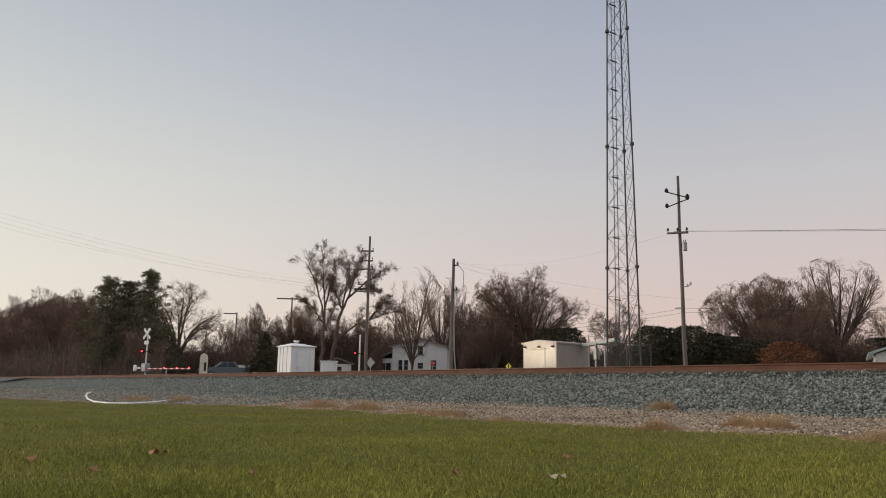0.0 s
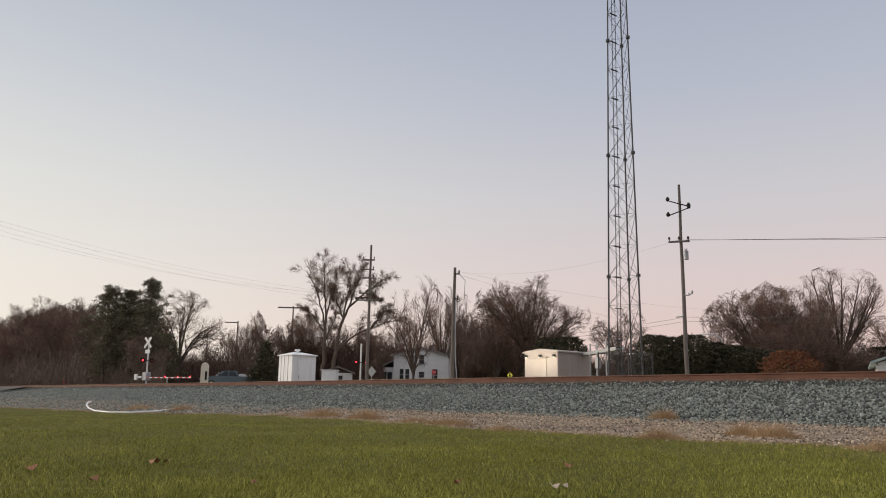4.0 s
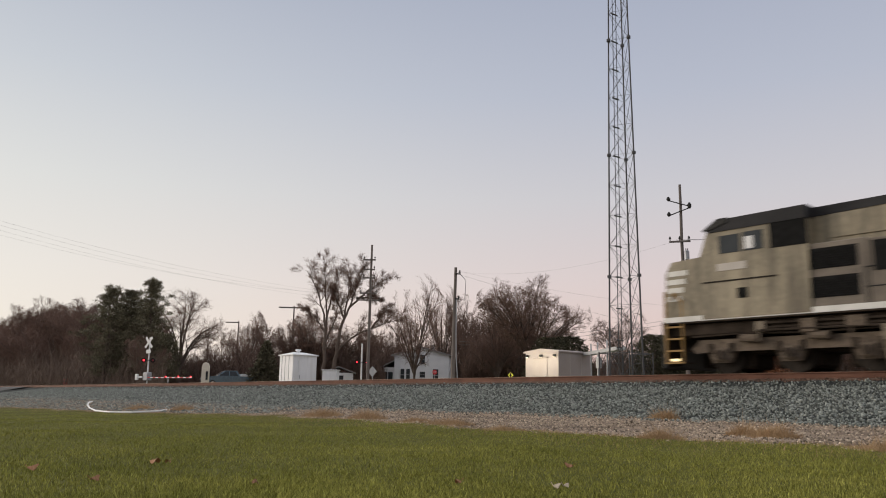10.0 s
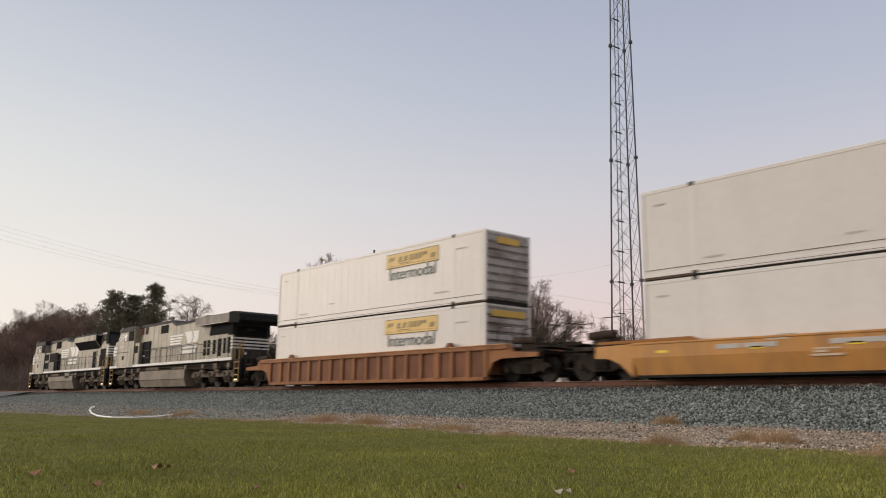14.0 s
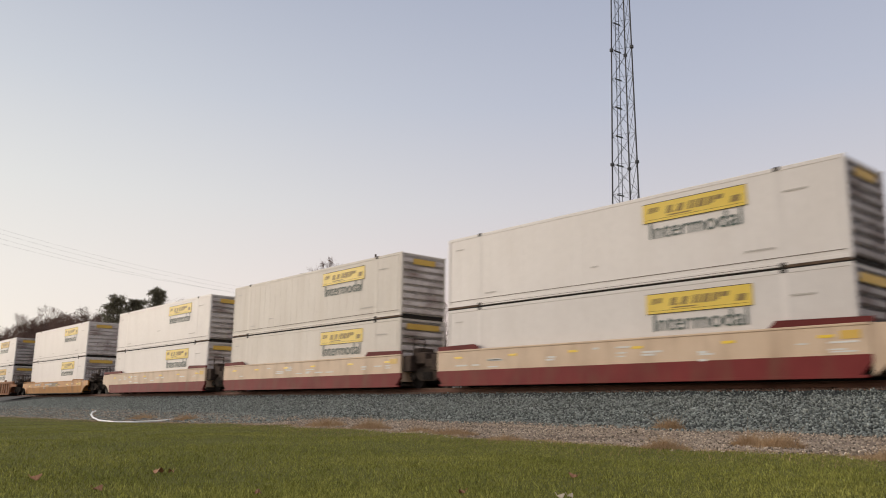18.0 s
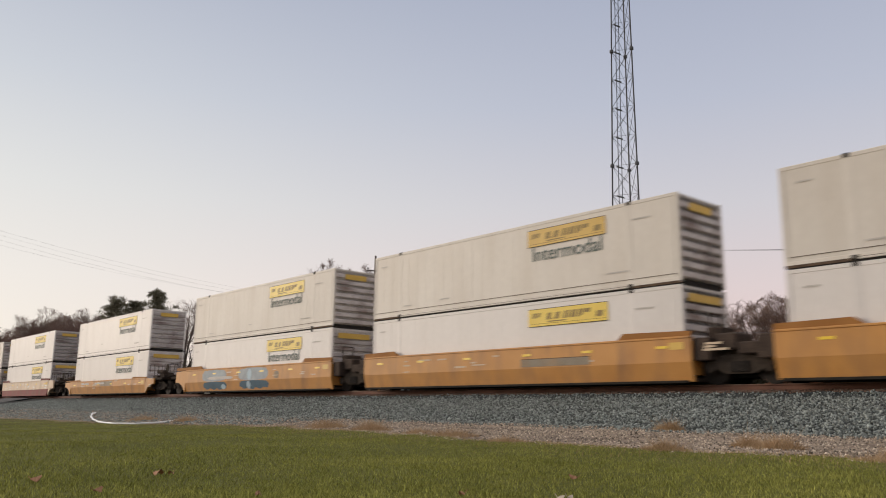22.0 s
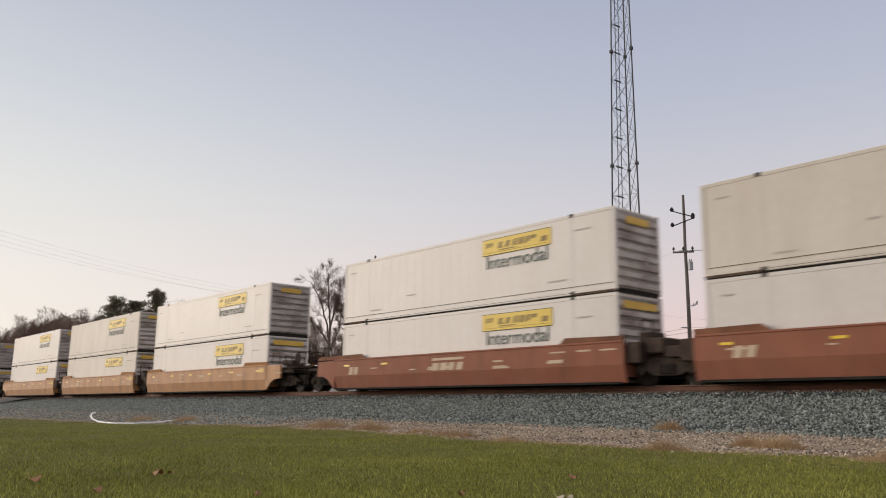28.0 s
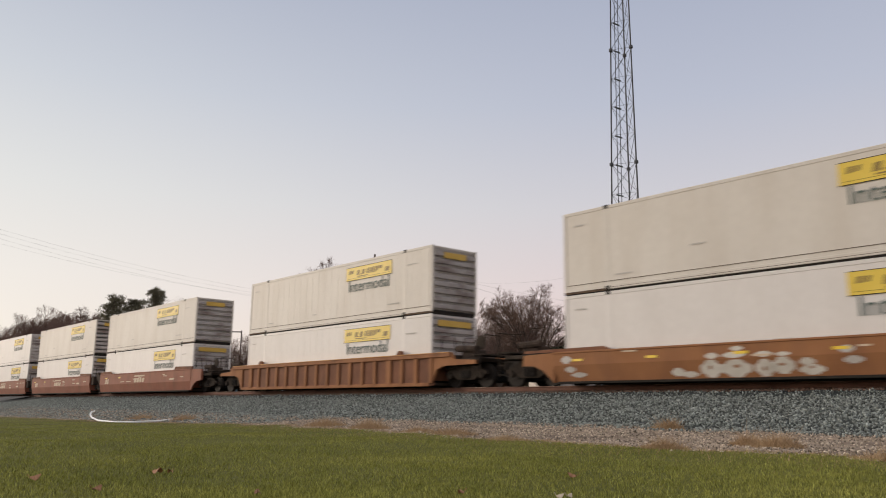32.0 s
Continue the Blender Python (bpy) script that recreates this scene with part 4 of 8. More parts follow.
for k, (kind, v, b, d, h, half, turn, label) in enumerate((
        ("spreading", 0, 75.7, 150, 15.0, 5.0, 0, "pale bare tree with a fan of fine twigs"), ("spreading", 1, 74.0, 150, 15.3, 5.2, 50, "pale bare tree with a fan of fine twigs"), ("spreading", 1, 74.9, 156, 15.0, 5.0, 150, "pale bare tree with a fan of fine twigs"), ("spreading", 0, 73.1, 150, 14.4, 4.6, 250, "pale bare tree with a fan of fine twigs"), ("spreading", 0, 76.5, 158, 14.2, 5.0, 300, "pale bare tree with a fan of fine twigs"),
        ("round", 1, 77.3, 165, 13.4, 5.0, 110, "pale bare tree far down the track"), ("round", 0, 75.3, 100, 9.2, 4.4, 20, "dense brown bare tree at the wood's edge"),
        ("round", 1, 77.2, 112, 9.2, 4.6, 80, "dense brown bare tree at the wood's edge"), ("round", 0, 72.9, 92, 9.0, 3.6, 140, "dense brown bare tree at the wood's edge"),
        ("round", 1, 71.4, 93, 9.0, 3.4, 200, "dense brown bare tree among pines"), ("round", 0, 74.1, 96, 8.6, 3.8, 260, "dense brown bare tree at the wood's edge"),
        ("round", 1, 69.6, 94, 7.6, 3.0, 320, "dense brown bare tree among pines"), ("round", 0, 71.9, 83, 7.8, 3.0, 15, "dense brown bare tree before the pines"), ("round", 1, 70.2, 82, 7.0, 2.8, 75, "dense brown bare tree before the pines"), ("small", 0, 69.0, 80, 5.6, 2.0, 135, "small brown bare tree before the pines"),
        ("round", 0, 57.9, 98, 8.8, 3.4, 195, "dense brown thicket tree behind the crooked trees"), ("round", 1, 56.4, 100, 8.0, 3.2, 255, "dense brown thicket tree behind the crooked trees"), ("round", 0, 55.0, 104, 7.4, 3.2, 315, "dense brown thicket tree behind the crooked trees"), ("round", 0, 76.3, 104, 9.2, 4.0, 33, "dense brown bare tree at the wood's edge"),
        ("arching", 0, 66.9, 98, 11.8, 4.6, 95, "bare tree with open arching branches beside pines"), ("small", 0, 65.2, 110, 6.4, 2.0, 0, "small bare tree beside the road"),
        ("round", 1, 62.6, 130, 11.8, 3.4, 30, "hazy bare tree behind the road"), ("round", 0, 60.9, 130, 9.8, 3.0, 140, "hazy bare tree behind the spruce"), ("far", 0, 64.2, 140, 8.6, 3.2, 80, "thin bare tree far down the road"),
        ("upright", 1, 59.6, 110, 9.0, 2.6, 10, "pale thin bare tree behind the white shed"), ("round", 1, 59.0, 100, 9.4, 3.2, 66, "pale thin bare tree behind the white shed"),
        ("crooked", 0, 57.25, 82, 14.4, None, 57.3, "large bare tree with crooked open limbs"), ("crooked", 1, 56.7, 82, 14.1, None, 56.7, "large bare tree leaning away over a long low limb"),
        ("round", 1, 52.4, 124, 10.4, 3.4, 40, "dense dark bare tree beside the white house"), ("round", 0, 53.5, 124, 9.0, 3.4, 160, "dense dark bare tree beside the white house"),
        ("far", 1, 50.9, 84, 12.0, 2.9, 0, "tall bare tree with an oval crown before the house"),
        ("upright", 1, 48.9, 110, 13.9, 2.6, 53, "bare upright tree behind the white house"), ("upright", 0, 47.5, 110, 13.0, 2.7, 106, "bare upright tree in the tree line"),
        ("upright", 1, 46.3, 115, 12.0, 2.9, 159, "bare upright tree in the tree line"), ("far", 1, 45.4, 120, 11.6, 3.2, 212, "hazy bare tree in the tree line"),
        ("spreading", 0, 42.7, 70, 10.1, 4.4, 100, "large round-crowned bare tree behind the beige shelter"), ("round", 1, 45.0, 80, 8.7, 2.8, 265, "dense dark bare tree beside the shelter"),
        ("round", 0, 43.9, 84, 8.6, 3.0, 318, "dense dark bare tree beside the shelter"), ("round", 1, 45.9, 92, 8.8, 3.0, 30, "dense dark bare tree beside the shelter"), ("round", 0, 46.9, 98, 9.0, 3.0, 130, "dense dark bare tree beside the shelter"), ("small", 0, 36.5, 82, 7.9, 3.4, 12, "thin open bare tree behind the lattice tower"),
        ("round", 1, 27.1, 88, 11.0, 4.9, 71, "dense round bare tree behind the hedge"), ("round", 1, 25.3, 90, 10.4, 3.8, 124, "dense bare tree behind the hedge"), ("round", 0, 25.9, 84, 9.9, 4.2, 190, "dense bare tree behind the hedge"), ("small", 1, 30.0, 90, 8.8, 1.9, 177, "small bare tree behind the hedge"),
        ("upright", 0, 22.6, 92, 12.6, 4.4, 230, "tall bare tree with many upswept branches"), ("upright", 1, 24.4, 94, 12.1, 2.4, 283, "tall thin bare tree with upswept branches"),
        ("round", 1, 24.9, 72, 7.2, 3.4, 336, "dense grey bare thicket tree over the russet bush"), ("round", 0, 22.5, 72, 4.3, 3.2, 29, "low dense bare thicket tree"), ("small", 0, 19.6, 100, 9.0, 2.4, 82, "thin bare tree by the low house"))):
    far_ = max(1.0, 34 / math.cos(radians(b)) / d) if b > 70 else 1.0
    bare_tree(kind, v, *spot(b, d * far_), h * (1 + 0.9 * (far_ - 1)), label, turn, None if half is None else half * far_)
# thinner trees that fill the tree line behind
g = random.Random(77)
for k in range(46):
    b = 79.5 - 61.5 * (k + g.random()) / 46
    d = max(g.uniform(118, 165), 40 / math.cos(radians(b)))
    low = 0.82 if b > 70 else 0.95 if 44 < b < 52 else 0.58
    bare_tree("far", k, *spot(b, d), g.uniform(9.5, 12.5) * low, "bare tree in the distant tree line", g.uniform(0, 360), g.uniform(3.2, 4.6), "distant tree line")

for k, (b, d, h, r, bare, label) in enumerate(((71.5, 88, 10.7, 2.5, 0.16, "tall dark pine with ragged crown"), (70.2, 90, 10.3, 2.2, 0.2, "tall dark pine with ragged crown"), (68.9, 86, 11.0, 2.2, 0.14, "tallest dark pine at the wood's edge"),
                                               (70.6, 93, 8.4, 2.6, 0.1, "dark pine at the wood's edge"), (68.0, 92, 5.6, 2.0, 0.1, "short dark pine at the wood's edge"), (69.5, 90, 8.2, 2.4, 0.1, "dark pine at the wood's edge"))):
    pine(label, *spot(b, d), h, r, 40 + k, bare)
evergreen("spruce_tree", "dense dark conical spruce", *spot(61.2, 92), 5.3, 1.95, CONE, 50, 3000, 0.4, 0.05)
for k, (b, d, h, r) in enumerate(((34.2, 64, 4.2, 2.0), (33.0, 65, 4.0, 2.1), (31.7, 64, 4.1, 2.1), (30.4, 65, 3.5, 2.0), (29.2, 64, 3.2, 1.9), (28.0, 65, 3.0, 1.9), (26.9, 66, 2.8, 1.8), (41.2, 62, 4.1, 2.2), (40.0, 63, 4.2, 2.0), (20.3, 92, 4.4, 2.4))):
    evergreen("hedge_shrub", "dense dark green evergreen shrub in a row", *spot(b, d), h, r, MOUND, 60 + k, 5200, 0.2, 0.02, group="evergreen hedge", mat=M_HEDGE)
bush = evergreen("russet_bush", "rounded russet-leaved bush by the field", *spot(25.67, 52), 2.5, 1.9, MOUND, 80, 7000, 0.13, 0.02)
[o for o in bush.children if o.name.startswith("crown")][0].data.materials[0] = M_BUSH


def brush(name, b0, b1, d0, d1, h, n, seed, mat, label):
    """Undergrowth: many thin upright stems and twigs."""
    g = np.random.default_rng(seed)
    b, d = np.radians(g.uniform(b0, b1, n)), g.uniform(d0, d1, n)
    d = np.maximum(d, g.uniform(27.5, 44, n) / np.cos(b))
    x, y = -d * np.sin(b), d * np.cos(b)
    hh = h * g.uniform(0.35, 1.1, n) * (0.75 + 0.25 * np.sin(np.degrees(b) * 2.1 + d * 0.3))
    z = ground_z(x, y) + hh * g.uniform(0, 0.75, n)
    a, ln = g.uniform(0, 6.283, n), g.uniform(0.4, 1.3, n)
    tip = np.stack([x + np.cos(a) * ln * 0.6, y + np.sin(a) * ln * 0.6, z + ln], 1)
    w, c = 0.026, g.uniform(0, 3.1416, n)
    cx, cy = w * np.cos(c), w * np.sin(c)
    v = np.stack([np.stack([x - cx, y - cy, z], 1), np.stack([x + cx, y + cy, z], 1), tip], 1)
    ob = new(name, arrays(name, v.reshape(-1, 3), np.arange(3 * n).reshape(-1, 3), mat))
    return tagged(ob, label, "brush", kind="stuff")


brush("brush", 67.8, 80, 78, 112, 7.0, 100000, 31, M_WOODEDGE, "grey-brown leafless undergrowth at the wood's edge")
brush("brush", 53, 68, 98, 130, 6.0, 80000, 32, M_BRUSH, "brown leafless undergrowth")
brush("brush", 46.8, 54, 112, 126, 8.0, 60000, 36, M_BRUSH, "brown leafless undergrowth behind the house")
brush("brush", 36, 46.8, 98, 125, 5.6, 60000, 33, M_BRUSH, "brown leafless undergrowth in the tree line")
brush("brush", 18, 36, 80, 105, 5.0, 66000, 34, M_BRUSH, "brown leafless undergrowth behind the hedge")
brush("brush", 21.8, 28.4, 88, 98, 7.5, 36000, 38, M_BRUSH, "brown thicket under the round bare trees")
brush("brush", 55.6, 59.2, 96, 108, 7.6, 36000, 37, M_BRUSH, "brown thicket behind the large bare trees")
brush("brush", 42.5, 47.4, 84, 95, 6.5, 34000, 35, M_BRUSH, "tangled brown undergrowth beyond the shelter")
# plain far woods that close the horizon
far = Mesh()
g = random.Random(9)
ring = [(-(260 + g.uniform(-8, 8)) * math.sin(radians(b)), (260 + g.uniform(-8, 8)) * math.cos(radians(b)), g.uniform(9, 13)) for b in np.arange(-180, 180, 0.8)]
for (x0, y0, h0), (x1, y1, h1) in zip(ring, ring[1:] + ring[:1]):
    far.add([(x0, y0, 0), (x1, y1, 0), (x1, y1, h1 * 0.9), ((x0 + x1) / 2, (y0 + y1) / 2, (h0 + h1) / 2), (x0, y0, h0 * 0.9)], [(0, 1, 2, 3, 4)])
tagged(part("far_woods", far, M_TWIG), "distant leafless woods along the horizon", "woods", kind="stuff")


# ---- poles and wires ----
def pole(label, x, y, height, r=0.15, lean=0.0):
    z0 = float(ground_z(x, y))
    ob = thing("utility_pole", label, "utility pole", pose(x, y, z0, 0, lean, 0), "utility poles")
    part("shaft", Mesh().path([(0.012 * math.sin(k * 1.9), 0.01 * math.sin(k * 2.7), -0.3 + (height + 0.3) * k / 8) for k in range(9)], [r * (1 - 0.055 * k) for k in range(9)], 12), M_POLE, ob)
    return ob


def crossarm(ob, z, half, turn, pins=(), tilt=0.0, thick=0.055):
    a = part("crossarm", Mesh().box(-half, half, -thick * 0.8, thick * 0.8, -thick, thick, 0.012), M_POLE, ob, at_=pose(0, -0.17, z, 0, tilt, turn))
    for p in pins:
        part("insulator", Mesh().tube((p, 0, thick), (p, 0, thick + 0.10), 0.02, n=6).tube((p, 0, thick + 0.08), (p, 0, thick + 0.13), 0.06, 0.045, n=8).tube((p, 0, thick + 0.13), (p, 0, thick + 0.19), 0.045, 0.02, n=8), M_DARK, a)
    return a


def wire(pts, sag, r=0.012, label="thin dark overhead wire between poles"):
    """A wire that hangs between points."""
    m = Mesh()
    for a, b in zip(pts, pts[1:]):
        a, b = Vector(a), Vector(b)
        m.path([a.lerp(b, k / 16) - Vector((0, 0, sag * 4 * (k / 16) * (1 - k / 16))) for k in range(17)], r, 4)
    return thing("overhead_wire", label, "wire", group="overhead wires", mesh=m, mat=M_WIRE)


P1 = pole("weathered grey wooden power pole with staggered side arms", -18.8, 30.0, 9.13, 0.1, -0.35)
# two thin arms that meet at one side, each with an insulator at either end
for z0, z1 in ((8.42, 8.12), (7.74, 8.05)):
    q = part("side_arm", Mesh().path([(-0.42, 0, z0), (0.0, 0, (z0 + z1) / 2), (0.44, 0, z1)], 0.024, 6), M_DARK, P1, "dark tilted insulator arm", at_=pose(0, -0.13, 0, 0, 0, 32))
    for x, z in ((-0.42, z0), (0.44, z1)):
        part("insulator", Mesh().tube((x, 0, z - 0.03), (x, 0, z + 0.03), 0.04, 0.085, n=10).tube((x, 0, z + 0.03), (x, 0, z + 0.09), 0.085, 0.085, n=10).tube((x, 0, z + 0.09), (x, 0, z + 0.16), 0.07, 0.04, n=10), M_DARK, q)
crossarm(P1, 6.58, 0.44, 32, (-0.4, 0.0, 0.38), thick=0.04)
tr_ = part("transformer", Mesh().tube((0, 0, 0), (0, 0, 0.34), 0.1, n=14).tube((0, 0, 0.34), (0, 0, 0.38), 0.105, 0.07, n=14), M_GALV, P1, "grey transformer can", at_=pose(0.2, 0.02, 5.8))
part("bushing", Mesh().tube((0.03, 0, 0.38), (0.05, 0, 0.48), 0.022, 0.014, n=6).tube((-0.03, 0, 0.38), (-0.05, 0, 0.48), 0.022, 0.014, n=6), M_DARK, tr_)
part("drop_bracket", Mesh().path([(0, 0, 0), (0.24, 0, 0.01), (0.34, 0, 0.1)], 0.02, 6).tube((0.33, 0, 0.06), (0.36, 0, 0.2), 0.05, 0.03, n=8).tube((0.2, 0, 0), (0.22, 0, 0.12), 0.035, 0.02, n=8), M_GALV, P1, at_=pose(0.08, -0.12, 4.25, 0, 0, 32))
part("drop_bracket", Mesh().tube((-0.2, 0, 0), (0.1, 0, 0.02), 0.025, n=6), M_GALV, P1, at_=pose(-0.08, -0.12, 3.35, 0, 0, 32))

P2 = pole("plain brown wooden pole with guy wires and a riser pipe", -40.25, 36.0, 8.35, 0.165, 1.2)
part("riser_pipe", Mesh().path([(0.42, 0.1, -0.2), (0.36, 0.06, 1.2), (0.26, 0.02, 2.2), (0.2, 0.0, 4.0), (0.17, 0.0, 6.2)], 0.035, 8), M_GALV, P2, "pale conduit running up the pole")
part("bracket", Mesh().box(0, 0.35, -0.04, 0.04, -0.04, 0.04, 0.01).tube((0.3, 0, 0), (0.3, 0, 0.25), 0.06, 0.04, n=8), M_DARK, P2, at_=pose(0.1, -0.1, 7.9, 0, 0, 49))
part("bracket", Mesh().box(0, 0.3, -0.04, 0.04, -0.04, 0.04, 0.01).tube((0.25, 0, 0), (0.25, 0, 0.2), 0.05, 0.04, n=8), M_DARK, P2, at_=pose(0.1, -0.1, 6.2, 0, 0, 49))
part("jumper", Mesh().path([(0.4, -0.1, 8.0), (0.95, 0.1, 7.4), (0.9, 0.1, 6.2), (0.5, -0.05, 6.0), (0.2, -0.1, 6.3)], 0.02, 5), M_WIRE, P2)

P3 = pole("tall wooden pole with five short crossarms", -47.1, 34.0, 10.55, 0.13, 0.3)
for z, half in ((9.43, 0.45), (8.72, 0.42), (8.1, 0.45), (6.98, 0.62), (6.48, 0.85)):
    crossarm(P3, z, half, 49, (-half + 0.06, half - 0.06))
for x, y, h, half in ((-118.7, 70.0, 13.6, 2.4), (-148.4, 75.0, 13.2, 2.2), (-183.5, 85.0, 12.3, 2.5)):
    q = pole("distant wooden pole with one crossarm", x, y, h, 0.2)
    if x > -140:
        crossarm(q, h - 0.3, half, 55, (), 0, 0.11)
    else:
        part("crossarm", Mesh().box(-half * 1.1, 0.3, -0.09, 0.09, -0.11, 0.11, 0.02), M_POLE, q, at_=pose(0, -0.17, h - 0.3, 0, 0, 55))

for dx, z0, z1, sag in ((-0.5, 7.7, 14.2, 1.6), (0.0, 7.45, 13.9, 1.7), (0.5, 7.25, 13.6, 1.85), (0.3, 7.75, 13.3, 2.1)):
    wire([(-47.1 + dx * 0.8, 34 + dx, z0), (-49.5 + dx, -8, z1)], sag, 0.0034)
for dx, dz in ((-0.3, 7.42), (0.25, 7.36)):
    wire([(-18.85 + dx, 30, dz), (7.0 + dx, 50, dz + (0.25 if dx < 0 else -0.05))], 0.2, 0.009)
wire([(-18.95, 30, 7.4), (-40.2, 36, 9.0)], 0.7, 0.003)
wire([(-40.0, 36, 9.0), (-30.0, 58, 7.2)], 0.5, 0.0045)
wire([(-40.0, 36, 8.8), (-33.0, 46, 5.8)], 0.1, 0.006)
for dz in (0.0, -0.35):
    wire([(-66, 60, 6.6 + dz), (-37.5, 60, 7.5 + dz), (15, 60, 5.4 + dz)], 0.4, 0.014)


# ---- lattice tower ----
TX, TY = -24.15, 33.25
tower = thing("lattice_tower", "three-legged grey steel lattice communications tower with ladder", "tower", pose(TX, TY, 0.9))


def leg_at(k, z):
    r = (1.54 - 0.0306 * z) / math.sqrt(3) * 1.09
    a = radians(-6 + 120 * k)
    return Vector((r * math.cos(a), r * math.sin(a), z))


SECT = [0.0] + [5.75 + 6.35 * k for k in range(7)]
for k in range(3):
    for z0, z1 in zip(SECT, SECT[1:]):
        lg = part("leg", Mesh().tube(leg_at(k, z0), leg_at(k, z1), 0.047 - 0.0005 * z0, 0.046 - 0.0005 * z1, n=8), M_TOWER, tower)
        part("flange", Mesh().tube(leg_at(k, z1 - 0.07), leg_at(k, z1 + 0.07), 0.105, n=8), M_TOWER, lg)
for k in range(3):
    for z0, z1 in zip(SECT, SECT[1:]):
        n = 4
        for i in range(n):
            a0, a1 = z0 + (z1 - z0) * i / n, z0 + (z1 - z0) * (i + 1) / n
            a, b, c, d = leg_at(k, a0), leg_at((k + 1) % 3, a0), leg_at(k, a1), leg_at((k + 1) % 3, a1)
            part("brace", Mesh().tube(b, c, 0.013, n=4), M_TOWER, tower)
            part("brace", Mesh().tube(a, d, 0.008, n=4), M_TOWER, tower)
            part("girt", Mesh().tube(c, d, 0.009, n=4), M_TOWER, tower)
ladder = Mesh()
def on_ladder(z, side):
    return (-0.42 + 0.0072 * z + 0.1 * side, -0.07 + 0.995 * side, z)
for side in (-0.13, 0.13):
    ladder.tube(on_ladder(0.3, side), on_ladder(43, side), 0.02, n=5)
for k in range(110):
    ladder.tube(on_ladder(0.6 + 0.385 * k, -0.13), on_ladder(0.6 + 0.385 * k, 0.13), 0.007, n=4)
for k in range(26):
    ladder.tube(on_ladder(2.6 + 1.5875 * k, -0.24), on_ladder(2.6 + 1.5875 * k, 0.24), 0.036, n=6)
part("cable_ladder", ladder, M_TOWER, tower, "vertical cable ladder with cables")
base = Mesh()
for k in range(3):
    p = leg_at(k, 0)
    base.box(p.x - 0.3, p.x + 0.3, p.y - 0.3, p.y + 0.3, -0.3, 0.12, 0.03)
part("footing", base, M_GALV, tower, "concrete footings")

# chain-link fence round the tower foot
fence = thing("wire_fence", "galvanised chain-link fence round the tower foot", "fence", pose(TX, TY, 0.9))
FP = [(-1.05, -0.95), (0.75, -0.95), (0.75, 1.0), (-1.05, 1.0)]
for (x0, y0), (x1, y1) in zip(FP, FP[1:] + FP[:1]):
    part("post", Mesh().tube((x0, y0, -0.2), (x0, y0, 2.0), 0.03, n=8), M_TOWER, fence)
    part("top_rail", Mesh().tube((x0, y0, 1.92), (x1, y1, 1.92), 0.018, n=6), M_TOWER, fence)
    mesh_ = Mesh()
    for k in range(-8, 17):
        for sgn in (1, -1):
            pts = []
            for z, f in ((0.05, k * 0.11), (1.9, k * 0.11 + sgn * 0.55)):
                pts.append((f, z))
            (f0, z0), (f1, z1) = pts
            if f1 == f0:
                continue
            lo, hi = max(0.0, min(f0, f1)), min(1.0, max(f0, f1))
            if hi <= lo:
                continue
            q = [(f, z0 + (z1 - z0) * (f - f0) / (f1 - f0)) for f in (lo, hi)]
            mesh_.tube((x0 + (x1 - x0) * q[0][0], y0 + (y1 - y0) * q[0][0], q[0][1]), (x0 + (x1 - x0) * q[1][0], y0 + (y1 - y0) * q[1][0], q[1][1]), 0.004, n=3)
    part("wire_mesh", mesh_, M_TOWER, fence)


# ---- beige equipment shelter with cable bridge ----
hut = thing("equipment_shelter", "beige precast equipment shelter with a shallow gabled roof", "shelter", pose(-30.6, 35.5, 0.75))
part("wall_shell", Mesh().box(-2.6, 0, 0, 3.0, -0.1, 2.5, 0.03), M_BEIGE, hut)
part("roof", Mesh().prism([(-2.68, 2.46), (0.08, 2.46), (0.08, 2.54), (-1.3, 2.70), (-2.68, 2.54)], -0.08, 3.08, "y"), M_BEIGE, hut, "beige roof slab with shallow ridge")
hd = part("door", Mesh().box(-1.75, -0.85, -0.04, 0.0, 0.12, 2.1, 0.015), M_BEIGE, hut)
part("door_handle", Mesh().box(-1.0, -0.93, -0.09, -0.04, 1.0, 1.14, 0.01), M_GALV, hd)
part("canopy", Mesh().box(-1.85, -0.75, -0.2, 0.0, 2.14, 2.18, 0.01), M_BEIGE, hut)
for x in (-2.4, -1.3, -0.25):
    part("wall_lamp", Mesh().box(x - 0.1, x + 0.1, -0.14, 0.0, 2.2, 2.34, 0.03), M_DARK, hut, "dark wall lamp under the eave")
    part("lamp_lens", Mesh().box(x - 0.07, x + 0.07, -0.13, -0.03, 2.185, 2.2, 0.004), M_WALLLAMP, hut, "lit lens of the wall lamp")
    lit = new("wall_lamp_light", bpy.data.lights.new("wall_lamp_light", "POINT"))
    lit.data.energy, lit.data.color, lit.data.shadow_soft_size = 42.0, (1.0, 0.93, 0.74), 0.06
    lit.matrix_world = pose(-30.6 + x, 35.5 - 0.95, 0.75 + 2.0)
for y in (1.0, 2.0):
    part("panel_joint", Mesh().box(0.0, 0.006, y, y + 0.02, 0.0, 2.46), M_GREYDECAL, hut)
br = thing("cable_bridge", "galvanised cable bridge on posts between shelter and tower", "cable bridge", pose(-30.5, 37.9, 0.75, 0, 0, -35))
part("tray", Mesh().box(0.0, 6.3, -0.22, 0.22, 2.36, 2.42, 0.01).box(0.0, 6.3, -0.24, -0.22, 2.34, 2.52).box(0.0, 6.3, 0.22, 0.24, 2.34, 2.52), M_GALV, br)
for x in (1.6, 2.9, 4.6):
    part("post", Mesh().tube((x, -0.2, -0.2), (x, -0.2, 2.95), 0.045, n=8), M_GALV, br)
